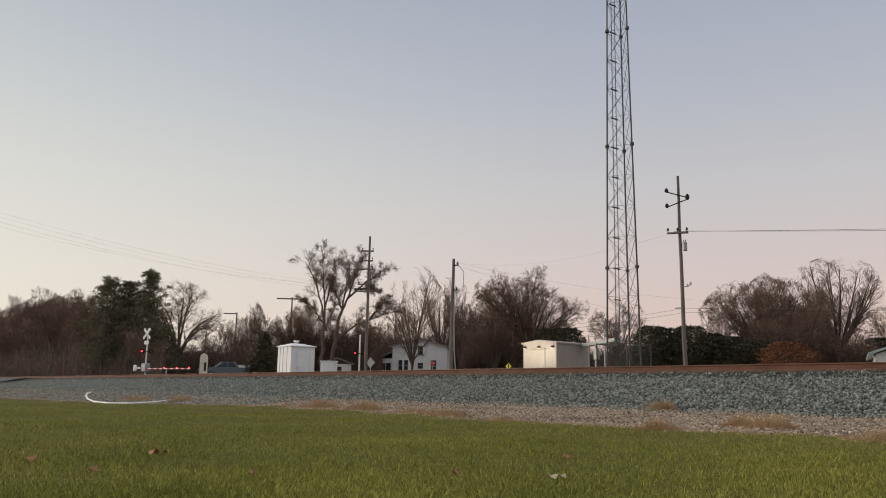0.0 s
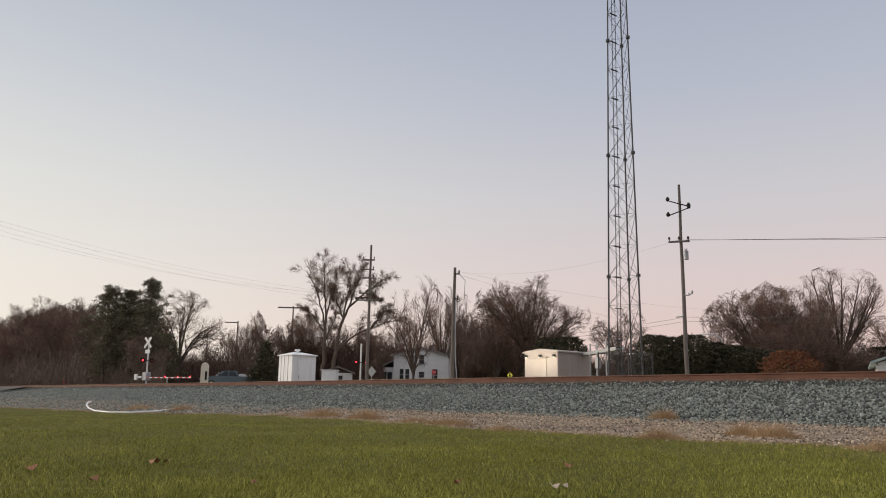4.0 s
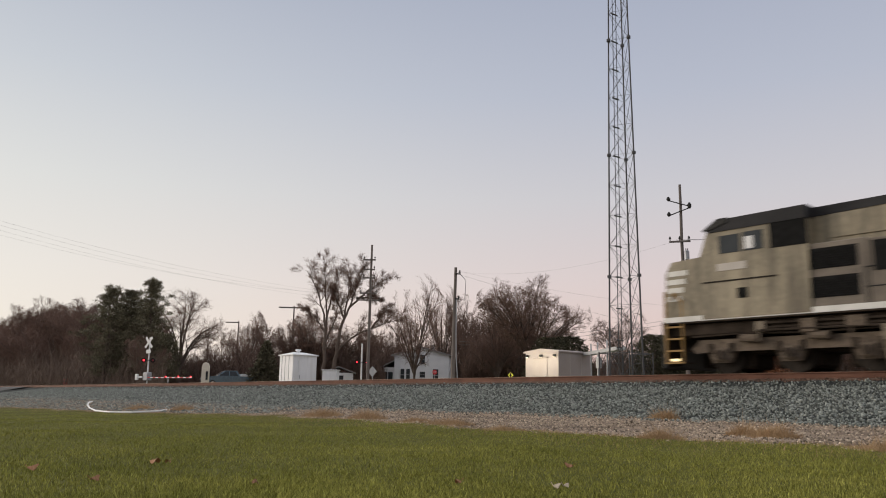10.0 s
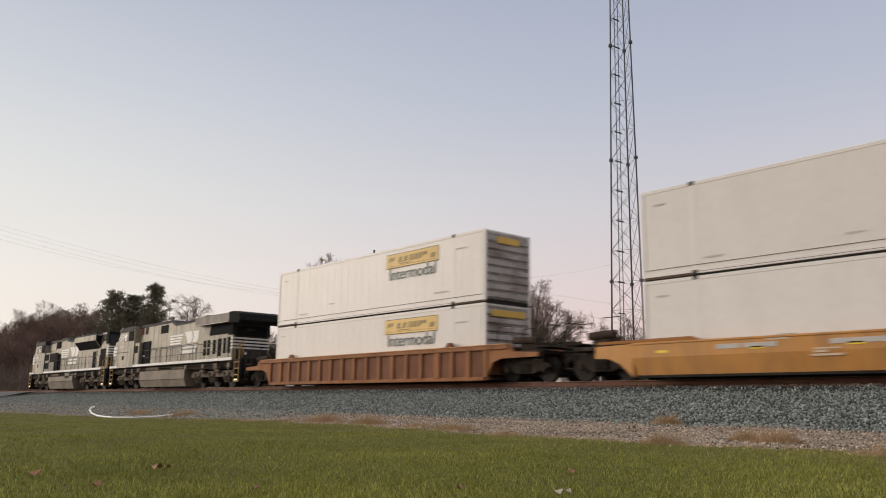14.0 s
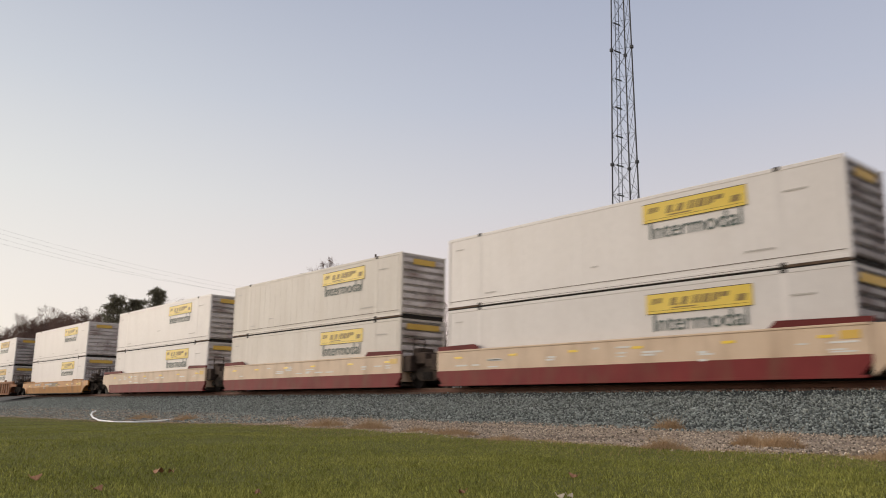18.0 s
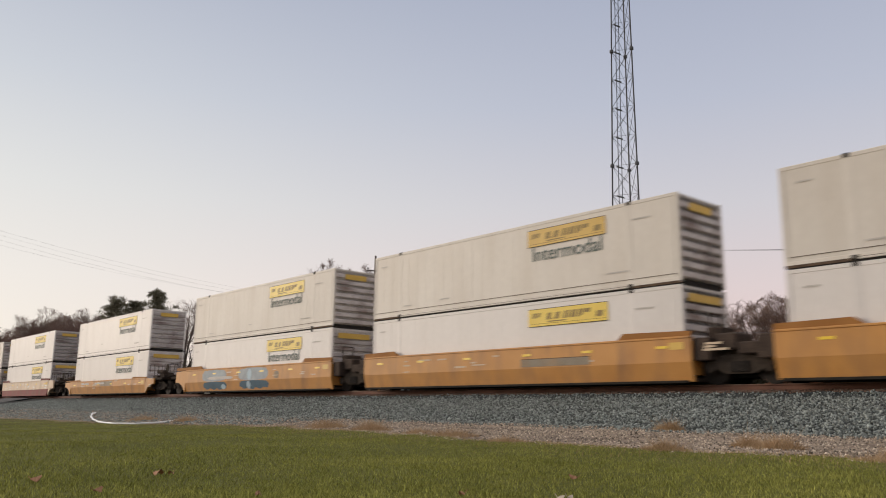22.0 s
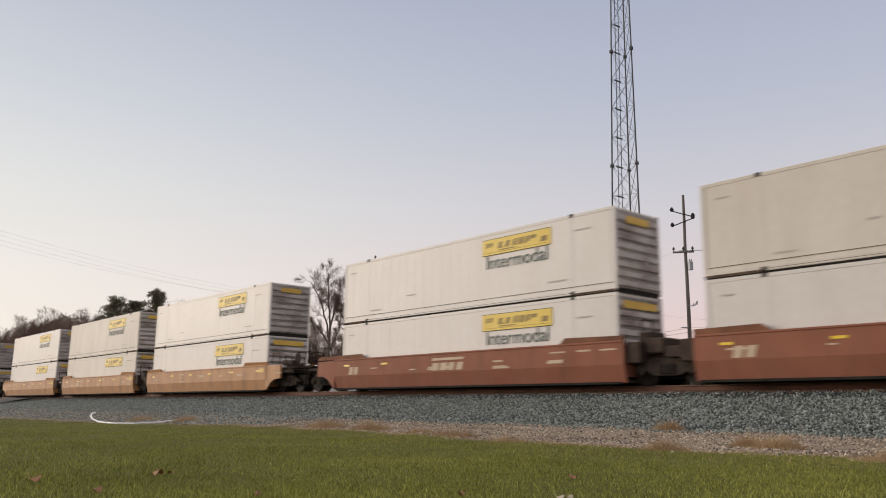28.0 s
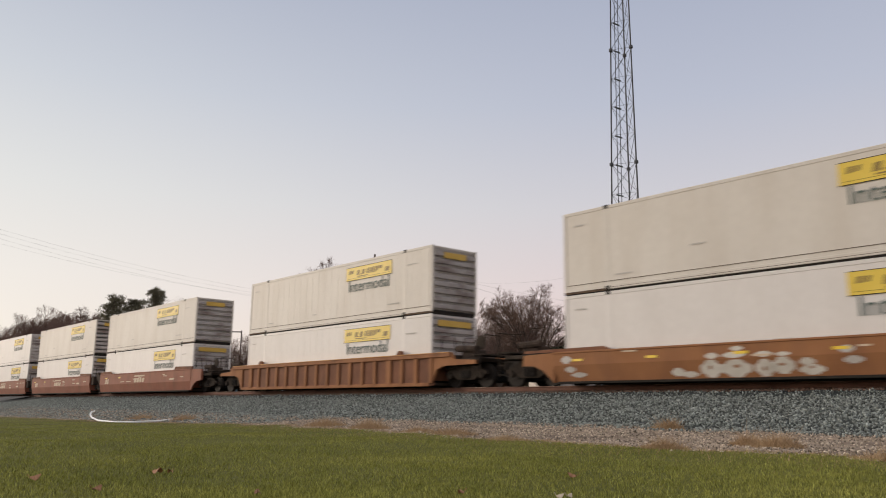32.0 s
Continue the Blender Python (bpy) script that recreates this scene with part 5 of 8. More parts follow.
part("feed_lines", Mesh().tube((0.0, -0.1, 2.47), (6.3, -0.1, 2.47), 0.04, n=6).tube((0.0, 0.05, 2.47), (6.3, 0.05, 2.47), 0.04, n=6), M_DARK, br)
part("junction_box", Mesh().box(3.0, 3.5, -0.35, -0.15, 1.5, 2.1, 0.02), M_GALV, br)

# ---- white signal bungalow and its box ----
shed = thing("signal_bungalow", "white metal signal bungalow with a low hipped roof and vent", "shed", pose(-52.35, 31.0, 0.75))
part("body", Mesh().box(-1.95, 0, 0, 2.05, -0.1, 2.72, 0.02), M_WHITE, shed)
part("roof", Mesh().add([(-2.05, -0.1, 2.7), (0.1, -0.1, 2.7), (0.1, 2.15, 2.7), (-2.05, 2.15, 2.7), (-2.05, -0.1, 2.76), (0.1, -0.1, 2.76), (0.1, 2.15, 2.76), (-2.05, 2.15, 2.76), (-1.0, 0.6, 2.98), (-1.0, 1.5, 2.98)],
                        [(3, 2, 1, 0), (0, 1, 5, 4), (1, 2, 6, 5), (2, 3, 7, 6), (3, 0, 4, 7), (4, 5, 8), (5, 6, 9, 8), (6, 7, 9), (7, 4, 8, 9)]), M_WHITE, shed)
part("vent", Mesh().tube((-1.0, 1.0, 2.92), (-1.0, 1.0, 3.12), 0.14, n=12).tube((-1.0, 1.0, 3.1), (-1.0, 1.0, 3.2), 0.24, 0.2, n=12), M_WHITE, shed, "round roof vent")
sd = part("door", Mesh().box(-0.002, 0.03, 0.45, 1.4, 0.05, 2.3, 0.01), M_WHITE, shed)
part("door_handle", Mesh().box(0.03, 0.07, 0.55, 0.6, 1.0, 1.25, 0.01), M_GALV, sd)
for x in (-1.6, -1.15, -0.6):
    part("seam", Mesh().box(x, x + 0.04, -0.02, 0.0, 0.0, 2.68), M_GALV, shed)
cab2 = thing("signal_cabinet", "low white metal signal cabinet", "cabinet", pose(-50.6, 33.2, 0.8, 0, 0, 40))
part("body", Mesh().box(-0.55, 0.55, -0.35, 0.35, -0.1, 1.55, 0.02), M_WHITE, cab2)
part("lid", Mesh().box(-0.6, 0.6, -0.4, 0.4, 1.55, 1.62, 0.02), M_WHITE, cab2)
part("door", Mesh().box(-0.48, 0.48, -0.385, -0.352, 0.1, 1.45, 0.01), M_WHITE, cab2)


# ---- crossing signals ----
def crossing_signal(label, x, y, turn, height=4.4, lamps=2.3, arm=0.0, cross=True, up=False, base=0.85, lamp_turn=0):
    ob = thing("crossing_signal", label, "crossing signal", pose(x, y, base, 0, 0, turn), "crossing signals")
    part("mast", Mesh().tube((0, 0, -0.3), (0, 0, height), 0.065, n=10).tube((0, 0, -0.1), (0, 0, 0.45), 0.14, n=10), M_PIPE, ob)
    bar = part("lamp_bar", Mesh().tube((-0.5, -0.1, lamps), (0.5, -0.1, lamps), 0.03, n=6), M_DARK, ob, at_=pose(0, 0, 0, 0, 0, lamp_turn))
    for k, s in enumerate((-0.38, 0.38)):
        disc = part("backing_disc", Mesh().tube((s, -0.12, lamps), (s, -0.14, lamps), 0.2 if arm else 0.15, n=20), M_DARK, bar)
        part("hood", Mesh().tube((s, -0.14, lamps), (s, -0.30, lamps), 0.1, n=12, caps=False), M_DARK, bar)
        part("lamp", Mesh().tube((s, -0.145, lamps), (s, -0.16, lamps), 0.08 if arm else 0.055, n=14), M_REDLAMP if k == 0 or up else M_RED, bar, "red flashing lamp")
    if cross:
        for k, a in enumerate((45, -45)):
            part("crossbuck_blade", Mesh().box(-0.62, 0.62, -0.012, 0.012, -0.115, 0.115, 0.004), M_PIPE, ob, "white crossbuck board", at_=pose(0, -0.09 - 0.03 * k, height - 0.45, 0, a, 0))
        part("sign_plate", Mesh().box(-0.3, 0.3, -0.1, -0.08, height - 1.4, height - 1.08, 0.005), M_PIPE, ob)
    if arm:
        mech = part("gate_mechanism", Mesh().box(-0.3, 0.3, -0.25, 0.25, 0.75, 1.45, 0.04), M_GALV, ob)
        part("counterweight", Mesh().box(-1.2, -0.3, -0.32, -0.24, 0.95, 1.12, 0.03).box(-1.25, -0.85, -0.36, -0.2, 0.78, 1.3, 0.04), M_PIPE, mech, "white counterweight arms")
        n = 16
        for k in range(n):
            part("gate_stripe", Mesh().box(0.3 + (arm - 0.3) * k / n, 0.3 + (arm - 0.3) * (k + 1) / n - 0.004, -0.2, -0.14, 0.95, 1.04, 0.004), M_PIPE if k % 2 else M_RED, mech, "red stripe" if k % 2 == 0 else "white stripe")
        for k in (0.45, 0.72, 0.98):
            part("gate_lamp", Mesh().box(arm * k - 0.04, arm * k + 0.04, -0.22, -0.12, 1.04, 1.14, 0.02), M_REDLAMP, mech)
        part("arm_rest", Mesh().box(arm * 0.5 - 0.04, arm * 0.5 + 0.04, -0.18, -0.12, -0.1, 0.93), M_GALV, mech)
    return ob


crossing_signal("flashing crossing signal with crossbuck and lowered red-white gate", -70.6, 27.3, 16, 4.5, 2.5, 6.0, lamp_turn=44)
crossing_signal("flashing crossing signal on a white mast", -52.1, 37.0, 60, 3.75, 2.3, 0, False, True)
m_ = thing("relay_cabinet", "tall pale metal relay cabinet with rounded top", "cabinet", pose(-63.1, 29.2, 0.85, 0, 0, 60))
part("body", Mesh().prism([(-0.3, -0.2), (0.3, -0.2), (0.3, 1.9), (0.2, 2.14), (0.0, 2.24), (-0.2, 2.14), (-0.3, 1.9)], -0.25, 0.25, "y"), M_CREAM, m_)
part("door", Mesh().box(-0.23, 0.23, -0.28, -0.25, 0.1, 1.7, 0.01), M_CREAM, m_)
part("latch", Mesh().box(0.05, 0.22, -0.31, -0.28, 0.8, 1.5, 0.01), M_DARK, m_)


def road_sign(label, x, y, turn, height, blade, mat, size, category):
    ob = thing("road_sign", label, category, pose(x, y, float(ground_z(x, y)), 0, 0, turn))
    part("post", Mesh().tube((0, 0.03, -0.2), (0, 0.03, height + size * 0.8), 0.03, n=8), M_GALV, ob)
    n, off = {"diamond": (4, 0), "octagon": (8, 22.5)}[blade]
    part("sign_plate", Mesh().prism([(size * math.cos(radians(off + 360 * k / n)), height + size * math.sin(radians(off + 360 * k / n))) for k in range(n)], -0.01, 0.01, "y"), mat, ob)
    return ob


stop = road_sign("red octagonal stop sign with white lettering", -60.8, 52, 49, 1.75, "octagon", M_RED, 0.24, "stop sign")
word = bpy.data.curves.new("stop_word", "FONT")
word.body, word.size, word.align_x, word.align_y, word.extrude = "STOP", 0.165, "CENTER", "CENTER", 0.004
wo = bpy.data.objects.new("stop_word", word)
part("lettering", bpy.data.meshes.new_from_object(wo), None, stop, "white lettering", at_=pose(0, -0.02, 1.75, 90, 0, 0)).data.materials.append(M_PIPE)
warn = road_sign("yellow-green diamond warning sign", -34.9, 36, 49, 1.03, "diamond", M_SIGNYEL, 0.18, "warning sign")
part("symbol", Mesh().box(-0.035, 0.035, -0.02, -0.011, 0.88, 1.1).tube((0, -0.02, 1.14), (0, -0.011, 1.14), 0.04, n=10).box(-0.08, 0.08, -0.02, -0.011, 1.0, 1.04), M_DARK, warn)
ps = road_sign("pale diamond sign seen from behind beside the pole", -52.0, 38.0, 20, 1.55, "diamond", M_GALV, 0.42, "road sign")
rm = thing("track_marker", "short red marker post beside the track", "marker post", pose(-101, 29.5, 0.7))
part("post", Mesh().tube((0, 0, -0.2), (0, 0, 2.3), 0.06, n=8), M_DARK, rm)
part("band", Mesh().tube((0, 0, 0.6), (0, 0, 1.3), 0.3, n=10), M_RED, rm)


# ---- houses ----
def window(parent, x, z, w, h, y=-0.03, deep=0.05):
    f = part("window", Mesh().box(x - w / 2 - 0.07, x + w / 2 + 0.07, y - deep, y + 0.02, z - 0.09, z + h + 0.07, 0.01), M_SIDING, parent)
    part("pane", Mesh().box(x - w / 2, x + w / 2, y - deep - 0.006, y - deep, z, z + h * 0.49), M_GLASS, f, "dark lower pane")
    part("pane", Mesh().box(x - w / 2, x + w / 2, y - deep - 0.006, y - deep, z + h * 0.51, z + h), M_GLASS, f, "dark upper pane")


hx, hy = -82.2, 68
house = thing("house", "white two-storey gabled house with lower side wing", "house", pose(hx, hy, 1.7, 0, 0, 43))
clad = Mesh()
for k in range(20):
    z = 0.2 * k
    clad.prism([(-0.02, z), (0.0, z + 0.2), (0.03, z + 0.2), (0.03, z)], -3.6, 3.6, "x")
part("wall", Mesh().prism([(-3.6, -0.9), (3.6, -0.9), (3.6, 4.2), (0, 5.2), (-3.6, 4.2)], 0.03, 8.5, "y"), M_SIDING, house)
part("siding", clad, M_SIDING, house, at_=pose(0, 0, 0))
for s in (-1, 1):
    part("roof_slope", Mesh().prism([(0, 5.22), (s * 4.0, 4.1), (s * 4.0, 4.22), (0, 5.36)], -0.35, 8.8, "y"), M_ROOF, house)
part("side_wing", Mesh().box(-5.2, -3.6, 0.6, 7.5, -0.9, 2.6, 0.02), M_SIDING, house)
part("wing_roof", Mesh().prism([(-5.6, 2.5), (-3.6, 3.5), (-3.6, 3.62), (-5.6, 2.62)], 0.3, 7.8, "y"), M_ROOF, house)
for x, z, w, h in ((0.15, 3.05, 0.6, 1.2), (0.15, 1.3, 0.7, 0.75), (1.9, 0.8, 0.7, 1.6), (-1.75, 0.9, 0.5, 1.5), (-2.5, 0.9, 0.5, 1.5)):
    window(house, x, z, w, h)
for x in (-4.9, -4.2):
    part("window", Mesh().box(x - 0.3, x + 0.3, 0.52, 0.6, 0.5, 2.0, 0.01), M_GLASS, house, "tall dark window of the side wing")
part("porch_roof", Mesh().box(-9.2, -5.2, 1.0, 4.5, 2.0, 2.12, 0.02), M_ROOF, house)
for x in (-9.1, -8.0, -6.9):
    part("porch_post", Mesh().box(x - 0.06, x + 0.06, 1.05, 1.17, -0.9, 2.0), M_SIDING, house)
part("chimney", Mesh().box(0.6, 1.1, 5.0, 5.5, 4.5, 5.9, 0.02), M_ROOF, house)
h2 = thing("garage", "small pale garage with a shallow roof", "garage", pose(-74.7, 50, 1.1, 0, 0, 55))
part("wall", Mesh().box(-1.6, 1.6, 0, 4, -0.2, 1.9, 0.02), M_SIDING, h2)
for s in (-1, 1):
    part("roof_slope", Mesh().prism([(0, 2.5), (s * 1.9, 1.82), (s * 1.9, 1.92), (0, 2.62)], -0.2, 4.2, "y"), M_ROOF, h2)
window(h2, 0.2, 0.7, 0.7, 0.9)
h3 = thing("low_house", "low white house with a green metal roof edge", "house", pose(-19.1, 50, 0.85, 0, 0, 22))
part("wall", Mesh().prism([(0.3, -0.2), (0.3, 2.05), (4.5, 3.5), (8.7, 2.05), (8.7, -0.2)], 0, 9, "y"), M_SIDING, h3)
for s in (0, 1):
    q = [(-0.1, 1.98), (4.5, 3.56), (4.5, 3.72), (-0.1, 2.12)]
    part("roof_slope", Mesh().prism([(9.0 - x, z) if s else (x, z) for x, z in q], -0.35, 9.3, "y"), M_GREENROOF, h3)
part("wall_band", Mesh().box(0.28, 8.72, -0.03, -0.002, -0.2, 1.12), M_GREENROOF, h3, "green lower wall band")
part("downpipe", Mesh().path([(0.1, -0.1, 2.0), (0.25, -0.08, 1.75), (0.28, -0.08, 0.0)], 0.05, 6), M_PIPE, h3)
window(h3, 3.4, 1.3, 0.9, 0.7)


# ---- pickup truck waiting on the road ----
pk = thing("pickup_truck", "blue-grey pickup truck waiting on the road with pale bumper", "pickup truck", pose(-83.4, 38.2, 1.22, 0, 0, 74))
part("body", Mesh().prism([(0.0, 0.5), (0.02, 0.95), (0.12, 1.06), (0.5, 1.13), (1.5, 1.2), (5.72, 1.22), (5.8, 0.55)], -0.98, 0.98, "y"), M_TRUCKBLUE, pk)
part("hood", Mesh().prism([(0.15, 1.06), (0.5, 1.14), (1.5, 1.22), (1.5, 1.18), (0.15, 1.04)], -0.86, 0.86, "y"), M_TRUCKBLUE, pk)
cabn = part("cab", Mesh().add([(1.45, s * 0.9, 1.18) for s in (-1, 1)] + [(2.3, s * 0.72, 1.8) for s in (-1, 1)] + [(3.6, s * 0.72, 1.82) for s in (-1, 1)] + [(3.95, s * 0.9, 1.2) for s in (-1, 1)],
            [(0, 2, 3, 1), (2, 4, 5, 3), (4, 6, 7, 5), (0, 6, 4, 2), (1, 3, 5, 7), (0, 1, 7, 6)]), M_TRUCKBLUE, pk)


def cab_pane(x0, x1, x2, x3, side):
    """A leaning side window between lower ends x0, x1 and upper ends x3, x2."""
    lo, hi = side * 0.893, side * 0.742
    o = side * 0.012
    m = Mesh().add([(x0, lo, 1.25), (x1, lo, 1.25), (x2, hi, 1.74), (x3, hi, 1.74), (x0, lo + o, 1.25), (x1, lo + o, 1.25), (x2, hi + o, 1.74), (x3, hi + o, 1.74)],
                   [(4, 5, 6, 7), (0, 1, 5, 4), (1, 2, 6, 5), (2, 3, 7, 6), (3, 0, 4, 7)])
    part("side_window", m, M_GLASS, cabn)


for side in (-1, 1):
    cab_pane(1.72, 2.72, 2.72, 2.38, side)
    cab_pane(2.82, 3.72, 3.45, 2.82, side)
    part("mirror", Mesh().box(1.75, 1.88, side * 1.12 - 0.1, side * 1.12 + 0.1, 1.22, 1.42, 0.02), M_DARK, cabn)
part("windscreen", Mesh().add([(1.5, -0.8, 1.22), (1.5, 0.8, 1.22), (2.24, 0.66, 1.76), (2.24, -0.66, 1.76), (1.48, -0.8, 1.24), (1.48, 0.8, 1.24), (2.22, 0.66, 1.785), (2.22, -0.66, 1.785)],
                              [(4, 7, 6, 5), (0, 4, 5, 1), (1, 5, 6, 2), (2, 6, 7, 3), (3, 7, 4, 0)]), M_WINDSCREEN, cabn, "pale reflecting windscreen")
part("bumper", Mesh().box(-0.14, 0.03, -0.95, 0.95, 0.48, 0.72, 0.03), M_CHROME, pk, "chrome front bumper")
part("grille", Mesh().box(-0.04, 0.03, -0.6, 0.6, 0.74, 1.0, 0.02), M_CHROME, pk, "chrome grille")
for y in (-0.78, 0.78):
    part("headlight", Mesh().box(-0.05, 0.08, y - 0.17, y + 0.17, 0.76, 1.0, 0.02), M_PIPE, pk)
part("load", Mesh().prism([(4.1, 1.22), (4.2, 1.5), (5.5, 1.46), (5.7, 1.22)], -0.8, 0.8, "y"), M_PIPE, pk, "pale load in the bed")
for x in (1.0, 4.7):
    for y in (-0.88, 0.88):
        w = part("wheel", Mesh().tube((x, y - 0.12, 0.38), (x, y + 0.12, 0.38), 0.38, n=20), M_TYRE, pk)
        part("rim", Mesh().tube((x, y - 0.135 if y < 0 else y + 0.12, 0.38), (x, y - 0.12 if y < 0 else y + 0.135, 0.38), 0.23, n=14), M_CHROME, w)
# ---- street lamp behind the hedge ----
lx0, ly0 = spot(29.75, 75)
lamp_post = thing("street_lamp", "pale metal street lamp with a curved arm, unlit", "street lamp", pose(lx0, ly0, float(ground_z(lx0, ly0)), 0, 0, 30))
part("post", Mesh().tube((0, 0, -0.2), (0, 0, 4.3), 0.07, 0.05, n=10), M_GALV, lamp_post)
part("arm", Mesh().path([(0, 0, 4.1), (-0.2, 0, 4.42), (-0.7, 0, 4.62), (-1.3, 0, 4.66)], 0.035, 6), M_GALV, lamp_post)
part("lamp_head", Mesh().box(-1.75, -1.25, -0.12, 0.12, 4.6, 4.72, 0.04), M_PIPE, lamp_post, "pale lamp head")
# ---- the train: x runs back from the front, y = -1.5 is the side towards the camera, z = 0 is the rail head ----
MOVING = []      # (thing, place along the track at 20 s, height)
SPINNING = []    # (wheelset, its thing's place at 20 s + its own x, own pose, radius)
SPEED = 17.95


def wheelset(parent, x, r, name="wheelset", x20=0.0):
    m = Mesh()
    for s in (-1, 1):
        m.tube((0, s * 0.70, 0), (0, s * 0.83, 0), r, n=28)
        m.tube((0, s * 0.66, 0), (0, s * 0.70, 0), r + 0.03, n=28)
        m.tube((0, s * 0.83, 0), (0, s * 0.86, 0), r * 0.42, n=12)
        for k in range(6):
            a = k * 1.0472
            m.tube((r * 0.62 * math.cos(a), s * 0.83, r * 0.62 * math.sin(a)), (r * 0.62 * math.cos(a), s * 0.84, r * 0.62 * math.sin(a)), r * 0.12, n=8)
    m.tube((0, -0.7, 0), (0, 0.7, 0), 0.09, n=10)
    ob = part(name, m, M_WHEEL, parent, at_=pose(x, 0, r))
    SPINNING.append((ob, x20 + x, pose(x, 0, r), r))
    return ob


def freight_truck(parent, x, x20, wb=1.83):
    """A two-axle freight truck, centred at x."""
    t = part("truck", Mesh().box(x - 0.18, x + 0.18, -1.1, 1.1, 0.42, 0.78, 0.04), M_FRAME, parent)
    for s in (-1, 1):
        y = s * 1.0
        part("brake_beam", Mesh().box(x - 1.25, x + 1.25, -0.62, 0.62, 0.2, 0.55, 0.05), M_GRILLE, t) if s < 0 else None
        part("side_frame", Mesh().prism([(x - 1.2, 0.5), (x - 1.15, 0.62), (x - 0.55, 0.86), (x + 0.55, 0.86), (x + 1.15, 0.62), (x + 1.2, 0.5), (x + 0.8, 0.48), (x + 0.45, 0.3), (x - 0.45, 0.3), (x - 0.8, 0.48)], y - 0.07, y + 0.07, "y"), M_FRAME, t)
        for k in (-0.2, 0.0, 0.2):
            part("spring", Mesh().tube((x + k, y + s * 0.09, 0.36), (x + k, y + s * 0.09, 0.66), 0.075, n=8), M_WHEEL, t)
        for k in (-wb / 2, wb / 2):
            part("bearing_cap", Mesh().tube((x + k, y, 0.46), (x + k, y + s * 0.14, 0.46), 0.13, n=12), M_FRAME, t)
    for k in (-wb / 2, wb / 2):
        wheelset(t, x + k, 0.46, x20=x20)
    return t


def coupler(parent, x, way):
    m = Mesh().box(min(x, x + way * 0.75), max(x, x + way * 0.75), -0.11, 0.11, 0.72, 0.98, 0.03)
    m.box(min(x + way * 0.6, x + way * 0.95), max(x + way * 0.6, x + way * 0.95), -0.2, 0.2, 0.68, 1.02, 0.06)
    part("coupler", m, M_FRAME, parent, "dark rusty coupler")
    part("air_hose", Mesh().path([(x, -0.3, 0.75), (x + way * 0.25, -0.32, 0.45), (x + way * 0.55, -0.25, 0.35), (x + way * 0.8, -0.15, 0.5)], 0.03, 6), M_TYRE, parent)


def slats(x0, x1, y, z0, z1, n, across=True, deep=0.03):
    m = Mesh()
    for k in range(n):
        if across:
            a = z0 + (z1 - z0) * k / n
            m.box(x0, x1, y - deep, y, a, a + (z1 - z0) / n * 0.5)
        else:
            a = x0 + (x1 - x0) * k / n
            m.box(a, a + (x1 - x0) / n * 0.5, y - deep, y, z0, z1)
    return m


def loco_truck(parent, x0, axles, x20, rounded):
    t = part("truck", Mesh().box(x0 - 0.2, x0 + axles[-1] - axles[0] + 0.2, -0.7, 0.7, 0.55, 0.8, 0.05), M_FRAME, parent)
    a, b = x0 - 0.95, x0 + axles[-1] - axles[0] + 0.95
    for s in (-1, 1):
        y = s * 1.12
        hi, lo = (0.98, 0.62)
        out = [(a, 0.72), (a + 0.25, hi), (b - 0.25, hi), (b, 0.72), (b - 0.1, 0.58)]
        for k in reversed(axles):
            c = x0 + k - axles[0]
            out += [(c + 0.42, lo), (c + 0.26, 0.30), (c - 0.26, 0.30), (c - 0.42, lo)]
        out += [(a + 0.1, 0.58)]
        fr = part("side_frame", Mesh().prism(out, y - 0.09, y + 0.09, "y"), M_TRUCK, t)
        for k in axles:
            c = x0 + k - axles[0]
            part("journal_box", Mesh().box(c - 0.2, c + 0.2, min(y, y + s * 0.2), max(y, y + s * 0.2), 0.34, 0.72, 0.05), M_TRUCK, fr)
            part("axle_cap", Mesh().tube((c, y + s * 0.2, 0.53), (c, y + s * 0.26, 0.53), 0.13, n=12), M_FRAME, fr)
            for off in (-0.33, 0.33):
                part("coil_spring", Mesh().tube((c + off, y + s * 0.06, 0.56), (c + off, y + s * 0.06, 0.86), 0.09, n=8), M_FRAME, fr)
        for c in (x0 + 0.9, x0 + 2.9):
            part("brake_cylinder", Mesh().tube((c - 0.2, y + s * 0.2, 0.98), (c + 0.3, y + s * 0.2, 0.95), 0.12, n=10), M_TRUCK, fr)
        part("brake_pipe", Mesh().path([(a, y + s * 0.12, 1.08), (x0 + 1.0, y + s * 0.16, 1.12), (x0 + 2.5, y + s * 0.16, 1.05), (b, y + s * 0.12, 1.1)], 0.03, 6), M_FRAME, fr)
    for k in axles:
        wheelset(t, x0 + k - axles[0], 0.53, x20=x20)
    for k in (-0.55, axles[1] - 0.75, axles[2] - 0.75):
        part("traction_motor", Mesh().box(x0 + k, x0 + k + 1.3, -0.62, 0.62, 0.13, 0.62, 0.08), M_FRAME, t)
    return t


def handrail(parent, xs, y, z0, z1, mat):
    rail_ = part("handrail", Mesh().tube((xs[0], y, z1), (xs[-1] + 0.001, y, z1), 0.02, n=6), mat, parent)
    for x in sorted(set(xs)):
        part("rail_post", Mesh().tube((x, y, z0), (x, y, z1), 0.02, n=6), mat, rail_)
    if xs[-1] > xs[0]:
        mid = z0 + (z1 - z0) * 0.52
        part("middle_rail", Mesh().tube((xs[0], y, mid), (xs[-1], y, mid), 0.016, n=6), mat, rail_)


